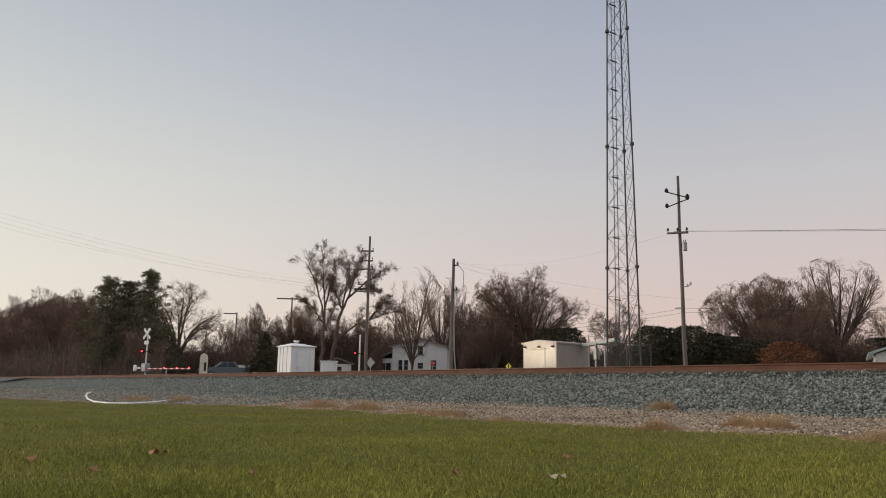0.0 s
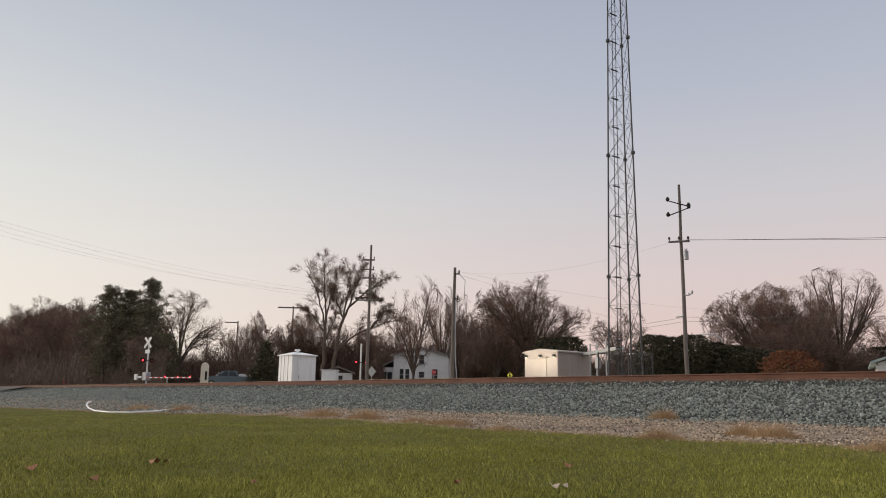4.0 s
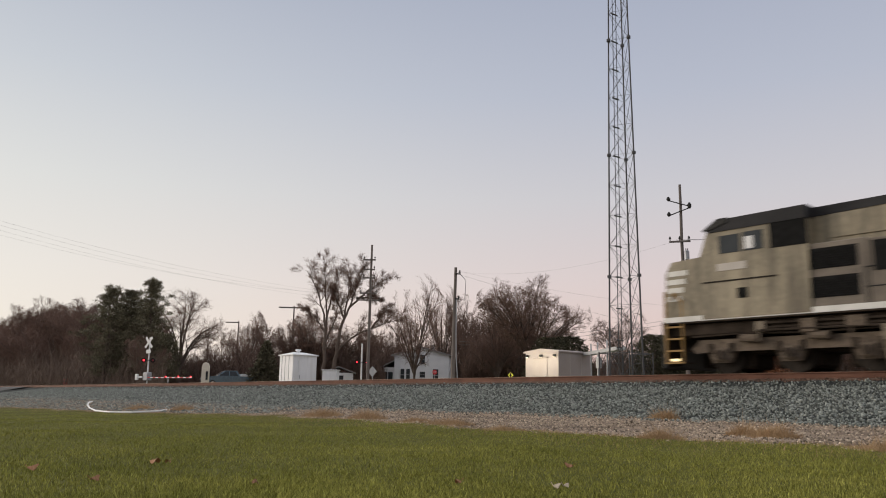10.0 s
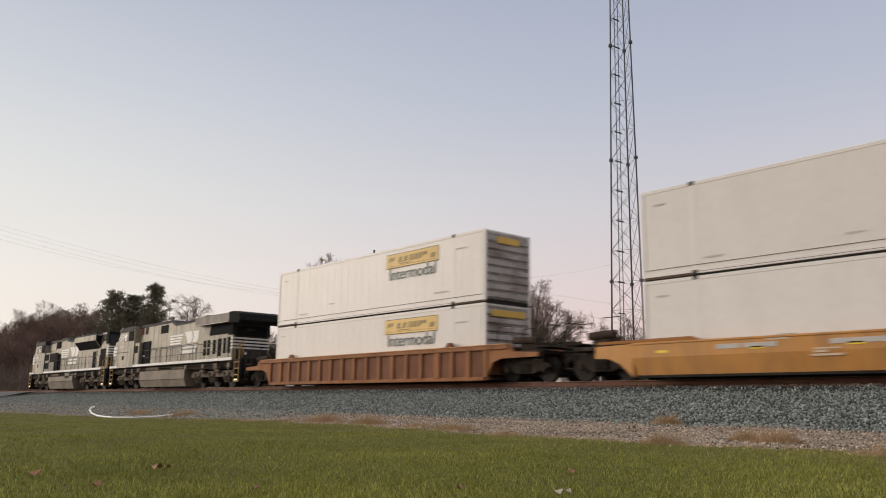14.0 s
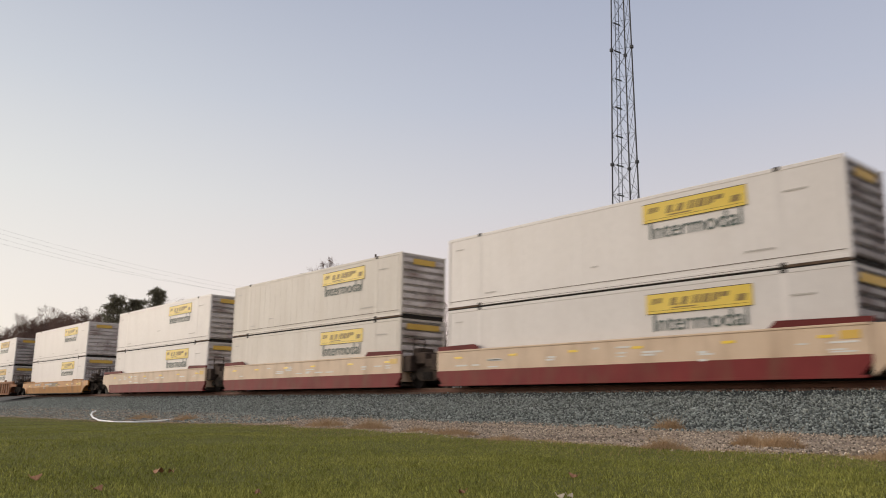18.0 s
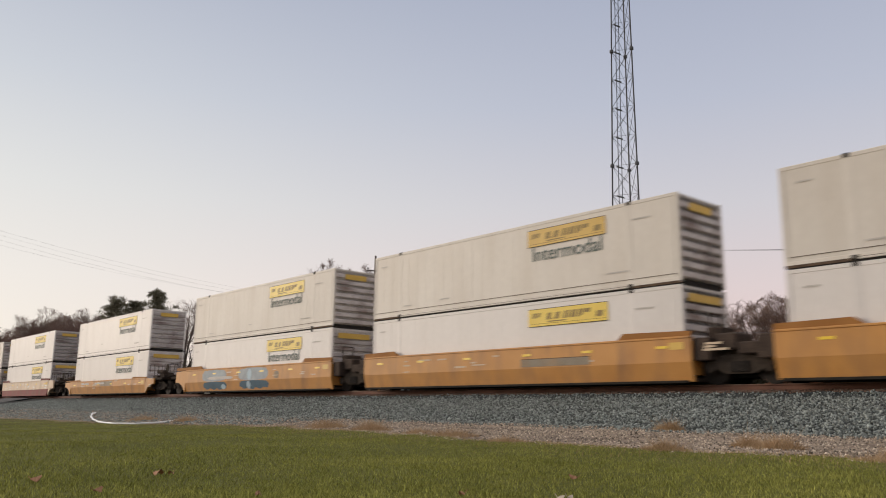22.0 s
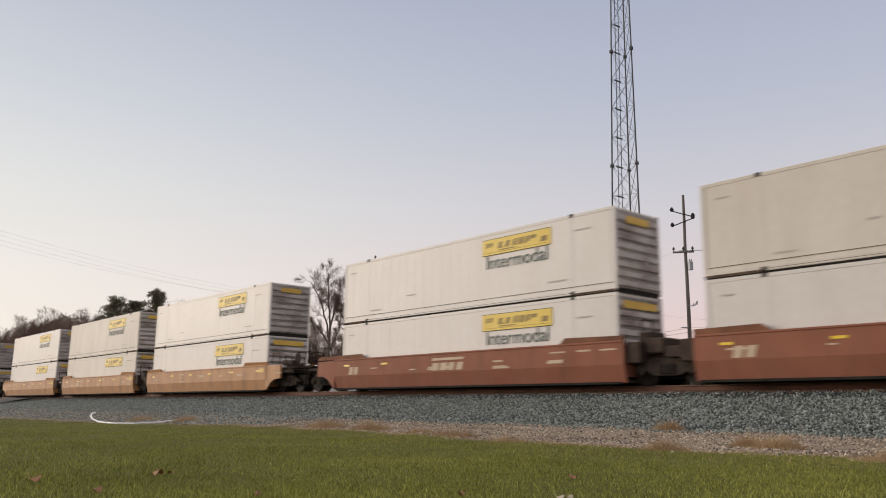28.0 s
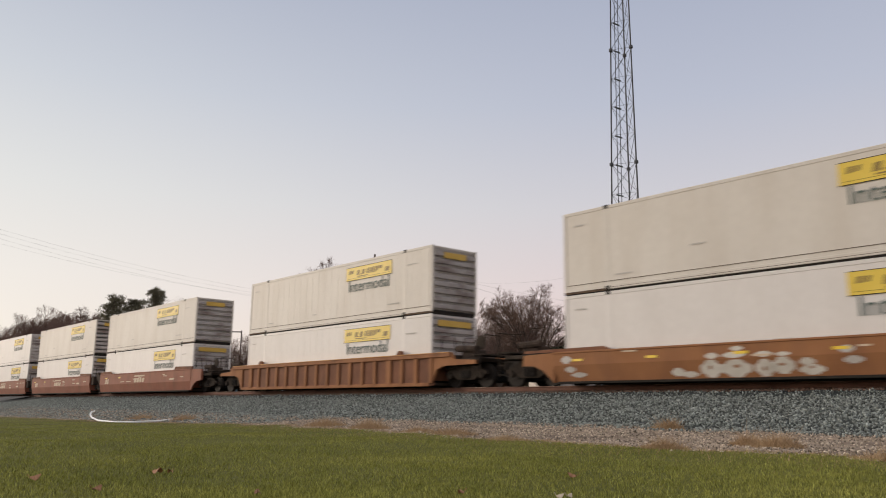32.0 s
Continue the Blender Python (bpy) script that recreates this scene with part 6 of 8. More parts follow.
def loco_steps(parent, x, way, yside):
    """A stairwell at one corner, with lit treads and yellow edges."""
    st = part("steps", Mesh().box(min(x, x + way * 0.08), max(x, x + way * 0.08), min(yside, yside * 0.5), max(yside, yside * 0.5), 0.25, 1.55), M_FRAME, parent)
    for k in range(4):
        z = 0.3 + 0.36 * k
        part("tread", Mesh().box(min(x, x + way * 0.62), max(x, x + way * 0.62), min(yside, yside * 0.62), max(yside, yside * 0.62), z, z + 0.04), M_FRAME, st)
        part("tread_edge", Mesh().box(min(x, x + way * 0.62), max(x, x + way * 0.62), min(yside, yside * 1.012), max(yside, yside * 1.012), z - 0.01, z + 0.045), M_STEPYEL, st, "yellow tread edge")
    part("grab_iron", Mesh().tube((x + way * 0.05, yside, 0.35), (x + way * 0.05, yside, 2.5), 0.045, n=8).tube((x + way * 0.62, yside, 0.35), (x + way * 0.62, yside, 2.2), 0.03, n=8), M_STEPYEL, st, "yellow grab iron")
    part("slanted_rail", Mesh().path([(x + way * 0.62, yside, 2.15), (x + way * 0.3, yside * 0.94, 2.45), (x + way * 0.02, yside * 0.8, 1.9)], 0.035, 6), M_STEPYEL, st, "yellow slanted rail")
    part("step_lamp", Mesh().box(min(x + way * 0.2, x + way * 0.5), max(x + way * 0.2, x + way * 0.5), min(yside * 1.0, yside * 1.02), max(yside * 1.0, yside * 1.02), 0.36, 0.44, 0.01), M_CABLAMP, st, "small lit step light")


def mark(parent, x0, x1, z0, z1, y, kind):
    """White lettering block and striping on the long hood, as plain shapes."""
    n = 4
    for k in range(n):
        za = z0 + (z1 - z0) * k / n
        part("stripe", Mesh().prism([(x0, za), (x0 + (x1 - x0) * 0.45 - 0.1 * (n - 1 - k) * 1.0, za), (x0 + (x1 - x0) * 0.45 - 0.1 * (n - 1 - k) + 0.06, za + (z1 - z0) / n * 0.62), (x0, za + (z1 - z0) / n * 0.62)], y - 0.006, y, "y"), M_DECAL, parent, "white stripe")
    h = z1 - z0
    a, b = x0 + (x1 - x0) * 0.5, x1
    w = (b - a)
    part("emblem", Mesh().prism([(a + w * 0.02, z1 + 0.06), (a + w * 0.5, z1 + 0.06), (a + w * 0.62, z0 + h * 0.5), (a + w * 0.5, z0 + 0.02), (a + w * 0.24, z0 + 0.02), (a + w * 0.2, z0 + h * 0.45)], y - 0.006, y, "y"), M_DECAL, parent, "white emblem shape")
    part("emblem", Mesh().prism([(a + w * 0.6, z1 + 0.06), (b, z1 + 0.04), (b - w * 0.03, z0 + h * 0.3), (b - w * 0.12, z0 + 0.02), (a + w * 0.58, z0 + 0.02), (a + w * 0.68, z0 + h * 0.5)], y - 0.006, y, "y"), M_DECAL, parent, "white emblem shape")
    for k in range(2):
        zz = z0 - 0.34 - 0.3 * k
        part("name_bar", Mesh().box(a - 0.1, b - 0.2 - 0.2 * k, y - 0.024, y - 0.012, zz, zz + 0.2), M_DECAL, parent, "white lettering bar")


def locomotive(kind, x20):
    emd = kind == "emd"
    L = 22.3 if emd else 22.2
    ob = thing("locomotive", "dusty black six-axle diesel locomotive with angular wide-nose cab" if emd else "dusty black six-axle diesel locomotive with overhanging rear radiator", "locomotive", group="locomotives")
    MOVING.append((ob, x20, 0.0))
    W = 1.52
    # frame and walkway
    fr = part("underframe", Mesh().box(0.5, L - 0.5, -1.3, 1.3, 1.12, 1.48, 0.03), M_FRAME, ob)
    part("walkway", Mesh().box(0.45, L - 0.45, -W - 0.02, W + 0.02, 1.48, 1.56, 0.015), M_FRAME, ob)
    for y in (-W - 0.03, W + 0.01):
        part("sill_stripe", Mesh().box(0.5, L - 1.5, y, y + 0.02, 1.53, 1.69), M_DECAL, ob, "white sill stripe")
    pipes = Mesh()
    for k, (y, z) in enumerate(((-1.42, 1.36), (-1.38, 1.24), (-1.45, 1.16))):
        pipes.path([(3.5, y, z), (7, y + 0.03, z - 0.03), (L - 8, y, z), (L - 3, y + 0.02, z - 0.04)], 0.035, 6)
    part("piping", pipes, M_FRAME, ob, "dusty pipes under the walkway")
    # nose and cab
    if emd:
        nose = [(0.5, 1.56), (0.5, 3.05), (0.72, 3.42), (2.05, 3.5), (2.05, 1.56)]
        cab = [(1.85, 1.56), (1.85, 3.45), (2.15, 4.28), (2.5, 4.44), (5.1, 4.46), (5.1, 1.56)]
    else:
        nose = [(0.5, 1.56), (0.5, 2.95), (0.95, 3.52), (2.2, 3.62), (2.2, 1.56)]
        cab = [(2.0, 1.56), (2.0, 3.55), (2.3, 4.2), (2.7, 4.42), (5.2, 4.46), (5.2, 1.56)]
    nz = part("nose", Mesh().prism(nose, -1.35, 1.35, "y"), M_LOCO, ob)
    cb = part("cab", Mesh().prism(cab, -1.56, 1.56, "y"), M_LOCO, ob)
    part("cab_roof", Mesh().prism([(cab[2][0] - 0.05, cab[2][1]), (cab[3][0], cab[3][1] + 0.03), (5.12, 4.5), (5.12, 4.14), (cab[3][0], 4.12), (cab[2][0], 4.12)], -1.59, 1.59, "y"), M_LOCOTOP, cb, "dark curved cab roof")
    for y in (-1.575, 1.56):
        part("side_window", Mesh().box(2.5, 3.15, y, y + 0.015, 3.45, 3.98, 0.005), M_GLASS, cb)
        part("side_window", Mesh().box(3.25, 3.85, y, y + 0.015, 3.45, 4.0, 0.005), M_GLASS, cb)
        # Pale plate: a reflection painted onto the side window.
        part("sun_shade", Mesh().box(3.3, 3.56, y - 0.004, y + 0.01, 3.5, 3.86, 0.003), M_PIPE, cb, "pale plate standing for the reflection in the side window")
        # Proud black plate: the door recess's shade put into its colour.
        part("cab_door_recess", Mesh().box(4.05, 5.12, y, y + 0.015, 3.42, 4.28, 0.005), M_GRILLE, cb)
        part("number_bar", Mesh().box(2.4, 3.3, y, y + 0.008, 2.94, 3.16, 0.003), M_GREYDECAL, cb, "faded white lettering bar")
        part("panel_line", Mesh().box(1.9, 4.2, y - 0.004, y + 0.012, 2.62, 2.66), M_SEAM, cb)
        part("vent", Mesh().box(3.0, 3.3, y, y + 0.014, 2.1, 2.4), M_GRILLE, cb)
        for k in range(4):
            part("nose_stripe", Mesh().box(0.52 + 0.02 * k, 1.05 + 0.07 * k, -1.357 if y < 0 else 1.35, -1.35 if y < 0 else 1.357, 2.2 + 0.26 * k, 2.36 + 0.26 * k), M_DECAL, nz, "white nose stripe")
    for y in (-0.75, 0.75):
        part("windscreen", Mesh().prism([(1.82, 3.5), (2.12, 4.2), (2.14, 4.2), (1.86, 3.5)] if emd else [(1.97, 3.6), (2.27, 4.15), (2.29, 4.15), (2.01, 3.6)], y - 0.6, y + 0.6, "y"), M_GLASS, cb)
    part("sun_visor", Mesh().prism([(cab[2][0] - 0.16, 4.2), (cab[3][0], 4.5), (cab[3][0] + 0.3, 4.5), (cab[3][0] + 0.3, 4.36), (cab[2][0] + 0.1, 4.2)], -1.62, 1.62, "y"), M_LOCOEND, cb, "dark brow over the windscreen")
    part("headlight", Mesh().tube((2.1, -0.16, 4.34), (2.02, -0.16, 4.34), 0.1, n=12).tube((2.1, 0.16, 4.34), (2.02, 0.16, 4.34), 0.1, n=12), M_WARMLAMP, cb)
    for y in (-0.95, 0.95):
        part("ditch_light", Mesh().tube((0.5, y, 1.75), (0.4, y, 1.75), 0.1, n=12), M_WARMLAMP, ob)
    # battery and equipment boxes behind the cab
    if emd:
        bx_ = part("equipment_box", Mesh().box(4.2, 6.6, -1.5, 1.5, 1.56, 3.4, 0.03), M_LOCOBOX, ob)
        for z in (1.95, 2.72):
            part("grille", slats(4.45, 6.3, -1.5, z, z + 0.5, 8), M_GRILLE, bx_)
            part("grille_back", Mesh().box(4.4, 6.35, -1.512, -1.501, z - 0.03, z + 0.53), M_GRILLE, bx_)
        b2 = part("equipment_box", Mesh().box(6.6, 8.05, -1.5, 1.5, 1.56, 3.35, 0.03), M_LOCOBOX, ob)
        part("grille", Mesh().box(6.72, 7.95, -1.52, -1.5, 2.5, 3.28), M_GRILLE, b2)
        # Proud black block, not a hollow; the recess shade is its colour.
        part("stair_recess", Mesh().box(8.05, 8.85, -1.2, 1.2, 1.57, 3.2), M_GRILLE, ob, "black block painted as the shade of the recess behind the equipment boxes")
        hood0 = part("long_hood", Mesh().prism([(5.1, 1.56), (5.1, 4.38), (8.8, 4.42), (8.8, 4.5), (10.2, 4.52), (11.4, 4.2), (21.2, 4.28), (21.2, 1.56)], -1.15, 1.15, "y"), M_LOCO, ob)
        part("upper_grille", slats(7.4, 8.7, -1.15, 3.72, 4.32, 10, False), M_GRILLE, hood0)
        part("upper_grille", Mesh().box(10.4, 11.5, -1.17, -1.15, 4.22, 4.4), M_GRILLE, hood0)
        part("upper_panel", Mesh().box(5.6, 7.2, -1.19, -1.15, 3.55, 4.2, 0.01), M_LOCO, hood0)
        part("hood_roof", Mesh().prism([(5.1, 4.2), (5.1, 4.46), (8.8, 4.5), (8.8, 4.58), (10.3, 4.58), (11.5, 4.26), (21.2, 4.36), (21.2, 4.2), (11.5, 4.1), (10.2, 4.38), (8.8, 4.3)], -1.17, 1.17, "y"), M_LOCOTOP, hood0, "sooty hood roof")
        rad_ = part("radiator", Mesh().prism([(-1.15, 3.28), (-1.62, 3.9), (-1.62, 4.3), (-1.35, 4.42), (1.35, 4.42), (1.62, 4.3), (1.62, 3.9), (1.15, 3.28)], 13.9, 19.3, "x"), M_LOCO, ob, "flared radiator section")
        part("radiator_grille", Mesh().prism([(-1.16, 3.26), (-1.635, 3.87), (-1.60, 3.9), (-1.12, 3.31)], 14.1, 19.15, "x"), M_GRILLE, rad_, "black radiator intake")
        part("radiator_end", Mesh().prism([(-1.13, 3.32), (-1.58, 3.92), (-1.58, 4.28), (1.58, 4.28), (1.58, 3.92), (1.13, 3.32)], 19.3, 19.34, "x"), M_GRILLE, rad_)
        part("radiator_roof", Mesh().box(13.95, 19.25, -1.5, 1.5, 4.36, 4.47, 0.03), M_LOCOTOP, rad_, "sooty radiator roof")
        part("roof_fans", Mesh().tube((15.2, 0, 4.42), (15.2, 0, 4.54), 0.85, n=20).tube((17.1, 0, 4.42), (17.1, 0, 4.54), 0.85, n=20), M_LOCOTOP, rad_)
        end_ = part("rear_hood", Mesh().box(19.34, 21.2, -1.16, 1.16, 1.56, 4.5, 0.06), M_LOCO, ob)
        # Plain black panels on the hood side.
        for x0, x1, z0, z1 in ((19.4, 20.6, 1.8, 3.2), (17.7, 18.3, 1.75, 3.05)):
            part("side_recess", Mesh().box(x0, x1, -1.18, -1.15, z0, z1), M_GRILLE, hood0, "black inset panel in the hood side")
        part("louvre", slats(19.6, 20.8, -1.165, 3.8, 4.2, 5), M_GRILLE, end_)
        mark(hood0, 8.85, 13.7, 2.85, 3.62, -1.155, kind)
        part("horn", Mesh().tube((12.3, -0.5, 4.25), (12.3, -0.5, 4.62), 0.05, n=6).tube((11.95, -0.5, 4.66), (12.75, -0.5, 4.72), 0.06, 0.13, n=8).tube((11.9, -0.75, 4.58), (12.6, -0.75, 4.6), 0.05, 0.11, n=8).tube((12.75, -0.25, 4.72), (12.0, -0.25, 4.76), 0.05, 0.11, n=8).tube((12.3, -0.8, 4.6), (12.3, -0.2, 4.68), 0.035, n=6), M_DARK, hood0)
        fuel = [(-1.5, 1.15), (-1.5, 0.75), (-1.3, 0.1), (1.3, 0.1), (1.5, 0.75), (1.5, 1.15)]
        tank = part("fuel_tank", Mesh().prism(fuel, 6.8, 13.8, "x"), M_TANK, ob)
        part("tank_seam", Mesh().box(6.85, 13.75, -1.515, -1.495, 0.72, 0.75), M_FRAME, tank)
        part("air_box", Mesh().box(11.6, 12.9, -1.5, -1.0, 1.0, 1.46, 0.03), M_TANK, ob)
        tr0, tr1, ax = 2.2, 15.87, (0, 2.08, 4.12)
        hb, rear = 4.5, 21.2
    else:
        bx_ = part("equipment_box", Mesh().box(5.0, 6.1, -1.5, 1.5, 1.56, 3.25, 0.03), M_LOCO, ob)
        part("box_window", Mesh().box(5.26, 5.9, -1.515, -1.5, 2.52, 3.02, 0.005), M_GRILLE, bx_)
        # Black block paints the stair recess's shade; nothing is cut in.
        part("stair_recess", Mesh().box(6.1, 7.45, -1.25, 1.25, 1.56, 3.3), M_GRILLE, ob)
        part("recess_lamp", Mesh().box(6.3, 6.6, -1.26, -1.25, 2.25, 2.33), M_DECAL, ob)
        hood0 = part("long_hood", Mesh().prism([(5.2, 1.56), (5.2, 4.4), (10.6, 4.46), (11.0, 4.46), (11.6, 4.2), (15.4, 4.24), (15.4, 1.56)], -1.18, 1.18, "y"), M_LOCO, ob)
        part("hood_roof", Mesh().prism([(5.2, 4.3), (5.2, 4.48), (10.6, 4.54), (11.0, 4.54), (11.7, 4.26), (15.4, 4.3), (15.4, 4.18), (11.6, 4.1), (10.9, 4.36)], -1.2, 1.2, "y"), M_LOCOTOP, hood0, "sooty hood roof")
        for x0, x1 in ((5.5, 5.98), (6.3, 6.78)):
            part("upper_grille", slats(x0, x1, -1.19, 3.85, 4.3, 7), M_RIBBROWN, hood0, "rusty louvre")
            part("upper_grille", Mesh().box(x0, x1, -1.19, -1.181, 3.82, 4.32), M_GRILLE, hood0)
        part("upper_grille", Mesh().box(9.1, 10.4, -1.2, -1.18, 3.72, 4.26), M_GRILLE, hood0)
        mark(hood0, 10.8, 15.3, 2.85, 3.55, -1.185, kind)
        part("horn", Mesh().tube((13.2, -0.2, 4.3), (13.2, -0.2, 4.44), 0.05, n=6).box(12.95, 13.5, -0.5, 0.1, 4.42, 4.54, 0.03), M_DARK, hood0)
        part("exhaust_stack", Mesh().box(14.6, 15.3, -0.6, 0.6, 4.2, 4.62, 0.05), M_LOCOTOP, hood0)
        end_ = part("rear_hood", Mesh().box(15.4, 20.05, -1.2, 1.2, 1.56, 3.85, 0.05), M_LOCO, ob)
        rad_ = part("radiator", Mesh().prism([(15.5, 3.84), (15.5, 4.2), (15.7, 4.3), (20.6, 4.33), (21.3, 4.2), (21.5, 3.85), (21.3, 3.72), (20.5, 3.78)], -1.58, 1.58, "y"), M_LOCOBOX, ob, "overhanging radiator wing")
        part("radiator_lid", Mesh().box(15.7, 20.7, -1.3, 1.3, 4.3, 4.4, 0.03), M_LOCOTOP, rad_)
        part("radiator_tail", Mesh().prism([(20.2, 4.35), (20.75, 4.37), (21.45, 4.2), (21.6, 3.82), (21.4, 3.65), (20.2, 3.72)], -1.6, 1.6, "y"), M_GRILLE, rad_, "black rear overhang")
        part("radiator_grille", Mesh().prism([(16.9, 3.15), (17.05, 3.78), (19.95, 3.78), (19.9, 3.15)], -1.225, -1.2, "y"), M_GRILLE, end_, "black radiator intake")
        part("radiator_lip", Mesh().box(15.6, 20.0, -1.62, -1.55, 3.77, 3.82, 0.01), M_GREYDECAL, rad_)
        for x0, x1, z0, z1 in ((16.1, 16.5, 1.95, 2.38), (16.1, 16.5, 2.45, 2.88), (16.65, 17.05, 1.95, 2.38), (16.65, 17.05, 2.45, 2.88), (17.45, 17.85, 2.0, 2.85), (18.1, 18.6, 1.85, 2.9), (18.85, 19.2, 2.0, 2.9), (19.4, 19.8, 2.0, 2.95)):
            part("door_louvre", Mesh().box(x0, x1, -1.215, -1.2, z0, z1), M_GRILLE, end_, "dark louvred door")
        part("rear_window_panel", Mesh().box(20.05, 20.08, -1.0, 1.0, 3.0, 3.6), M_GRILLE, end_)
        fuel = [(-1.5, 1.16), (-1.5, 0.55), (-1.35, 0.09), (1.35, 0.09), (1.5, 0.55), (1.5, 1.16)]
        tank = part("fuel_tank", Mesh().prism(fuel, 6.6, 14.2, "x"), M_TANK, ob)
        part("tank_seam", Mesh().box(6.65, 14.15, -1.515, -1.495, 0.54, 0.57), M_FRAME, tank)
        tr0, tr1, ax = 2.3, 15.6, (0, 2.05, 4.0)
        hb, rear = 4.0, 20.05
    # air reservoirs, valves and pipe runs below the walkway
    for x, ln, r, z in ((tr0 + 5.2, 2.2, 0.16, 1.3), (tr1 - 3.6, 1.7, 0.15, 1.28)):
        part("air_reservoir", Mesh().tube((x, -1.28, z), (x + ln, -1.28, z), r, n=12).tube((x - 0.06, -1.28, z), (x, -1.28, z), r * 0.6, r, n=12).tube((x + ln, -1.28, z), (x + ln + 0.06, -1.28, z), r, r * 0.6, n=12), M_TRUCK, ob)
    for k, x in enumerate((3.4, 4.7, 5.9, tr1 - 1.6, tr1 + 0.9, tr1 + 2.6, tr1 + 4.4)):
        part("valve_box", Mesh().box(x, x + 0.3 + 0.1 * (k % 3), -1.46, -1.2, 1.12 - 0.08 * (k % 2), 1.42, 0.02).tube((x + 0.1, -1.4, 0.85), (x + 0.1, -1.4, 1.15), 0.03, n=6), M_TRUCK if k % 3 else M_TANK, ob)
    # doors along the hood
    for k in range(8):
        x = (9.2 if emd else 7.6) + 0.95 * k
        if x > (13.6 if emd else 15.0):
            break
        part("hood_door", Mesh().box(x, x + 0.88, -1.165 if emd else -1.195, -1.15 if emd else -1.18, 1.72, 2.7, 0.006), M_LOCO, hood0)
    if emd:
        for k in range(4):
            part("hood_door", Mesh().box(13.9 + 0.93 * k, 13.9 + 0.93 * k + 0.88, -1.165, -1.15, 1.72, 3.1, 0.006), M_LOCO, hood0)
    seam_y = -1.17 if emd else -1.2
    for k in range(14):
        x = (9.18 if emd else 7.55) + 0.935 * k
        if x > (19.2 if emd else 15.3):
            break
        part("door_seam", Mesh().box(x, x + 0.035, seam_y, seam_y + 0.03, 1.72, 2.72 + 0.4 * (emd and x > 13.8)), M_SEAM, hood0)
    part("hood_rail_line", Mesh().box(9.1 if emd else 7.5, 13.8 if emd else 15.3, seam_y, seam_y + 0.03, 2.74, 2.77), M_SEAM, hood0)
    # rear end face
    part("rear_face", Mesh().box(rear, rear + 0.02, -1.1, 1.1, 1.6, hb - 0.25), M_LOCOEND, end_, "black rear face")
    for k in range(4):
        z = (2.72 if emd else 2.25) + 0.19 * k
        part("rear_stripe", Mesh().box(rear - 0.25, rear + 0.028, -1.21, 1.21, z, z + 0.1), M_DECAL, end_, "white rear stripe")
    part("upper_end_panel", Mesh().box(rear - 0.55, rear + 0.016, -1.215, 1.215, hb - 0.95, hb + 0.01), M_GRILLE, end_, "black upper end panel")
    part("number_board", Mesh().box(rear + 0.02, rear + 0.03, -0.45, 0.45, hb - 0.66, hb - 0.5), M_GREYDECAL, end_, "faded board with lettering bars")
    part("rear_lamp", Mesh().tube((rear + 0.02, -0.35, 1.98), (rear + 0.1, -0.35, 1.98), 0.085, n=12), M_WARMLAMP if emd else M_PIPE, end_)
    part("platform", Mesh().box(rear, L - 0.45, -1.5, 1.5, 1.4, 1.56, 0.03), M_FRAME, ob)
    part("end_plate", Mesh().box(L - 0.5, L - 0.4, -1.45, 1.45, 0.5, 1.6, 0.03), M_GRILLE, ob)
    part("pilot", Mesh().box(0.36, 0.5, -1.45, 1.45, 0.15, 1.6, 0.03), M_LOCOEND, ob)
    for y in (-1.5, 1.5):
        handrail(ob, [6.5 + 1.75 * k for k in range(8)] + [L - 2.0], y, 1.56, 2.62, M_LOCOEND)
        loco_steps(ob, L - 0.55, -1, y)
        loco_steps(ob, 0.5, 1, y)
    handrail(ob, [L - 0.5, L - 0.5], -1.4, 1.56, 2.6, M_STEPYEL)
    part("end_rail", Mesh().tube((L - 0.5, -1.4, 2.55), (L - 0.5, 1.4, 2.55), 0.02, n=6).tube((L - 0.5, 1.4, 1.56), (L - 0.5, 1.4, 2.55), 0.02, n=6), M_DECAL, ob)
    part("end_gear", Mesh().box(L - 1.6, L - 0.6, -0.9, 0.9, 0.7, 1.4, 0.08), M_GRILLE, ob)
    loco_truck(ob, tr0, ax, x20, not emd)
    loco_truck(ob, tr1, ax, x20, not emd)
    coupler(ob, 0.45, -1)
    coupler(ob, L - 0.45, 1)
    return ob


locomotive("emd", -194.2)
locomotive("ge", -171.75)
# ---- containers ----
CL, CW, CH = 16.15, 1.295, 2.896


def text_mesh(body, size, mat):
    c = bpy.data.curves.new("lettering", "FONT")
    c.body, c.size, c.extrude = body, size, 0.002
    o = bpy.data.objects.new("lettering", c)
    me = bpy.data.meshes.new_from_object(o)
    me.materials.append(mat)
    return me


WORD = text_mesh("Intermodal", 0.74, M_LETTER)
wx = [v.co.x for v in WORD.vertices]
for v in WORD.vertices:
    v.co.x = (v.co.x - min(wx)) * 3.2 / (max(wx) - min(wx))
HALF = {}


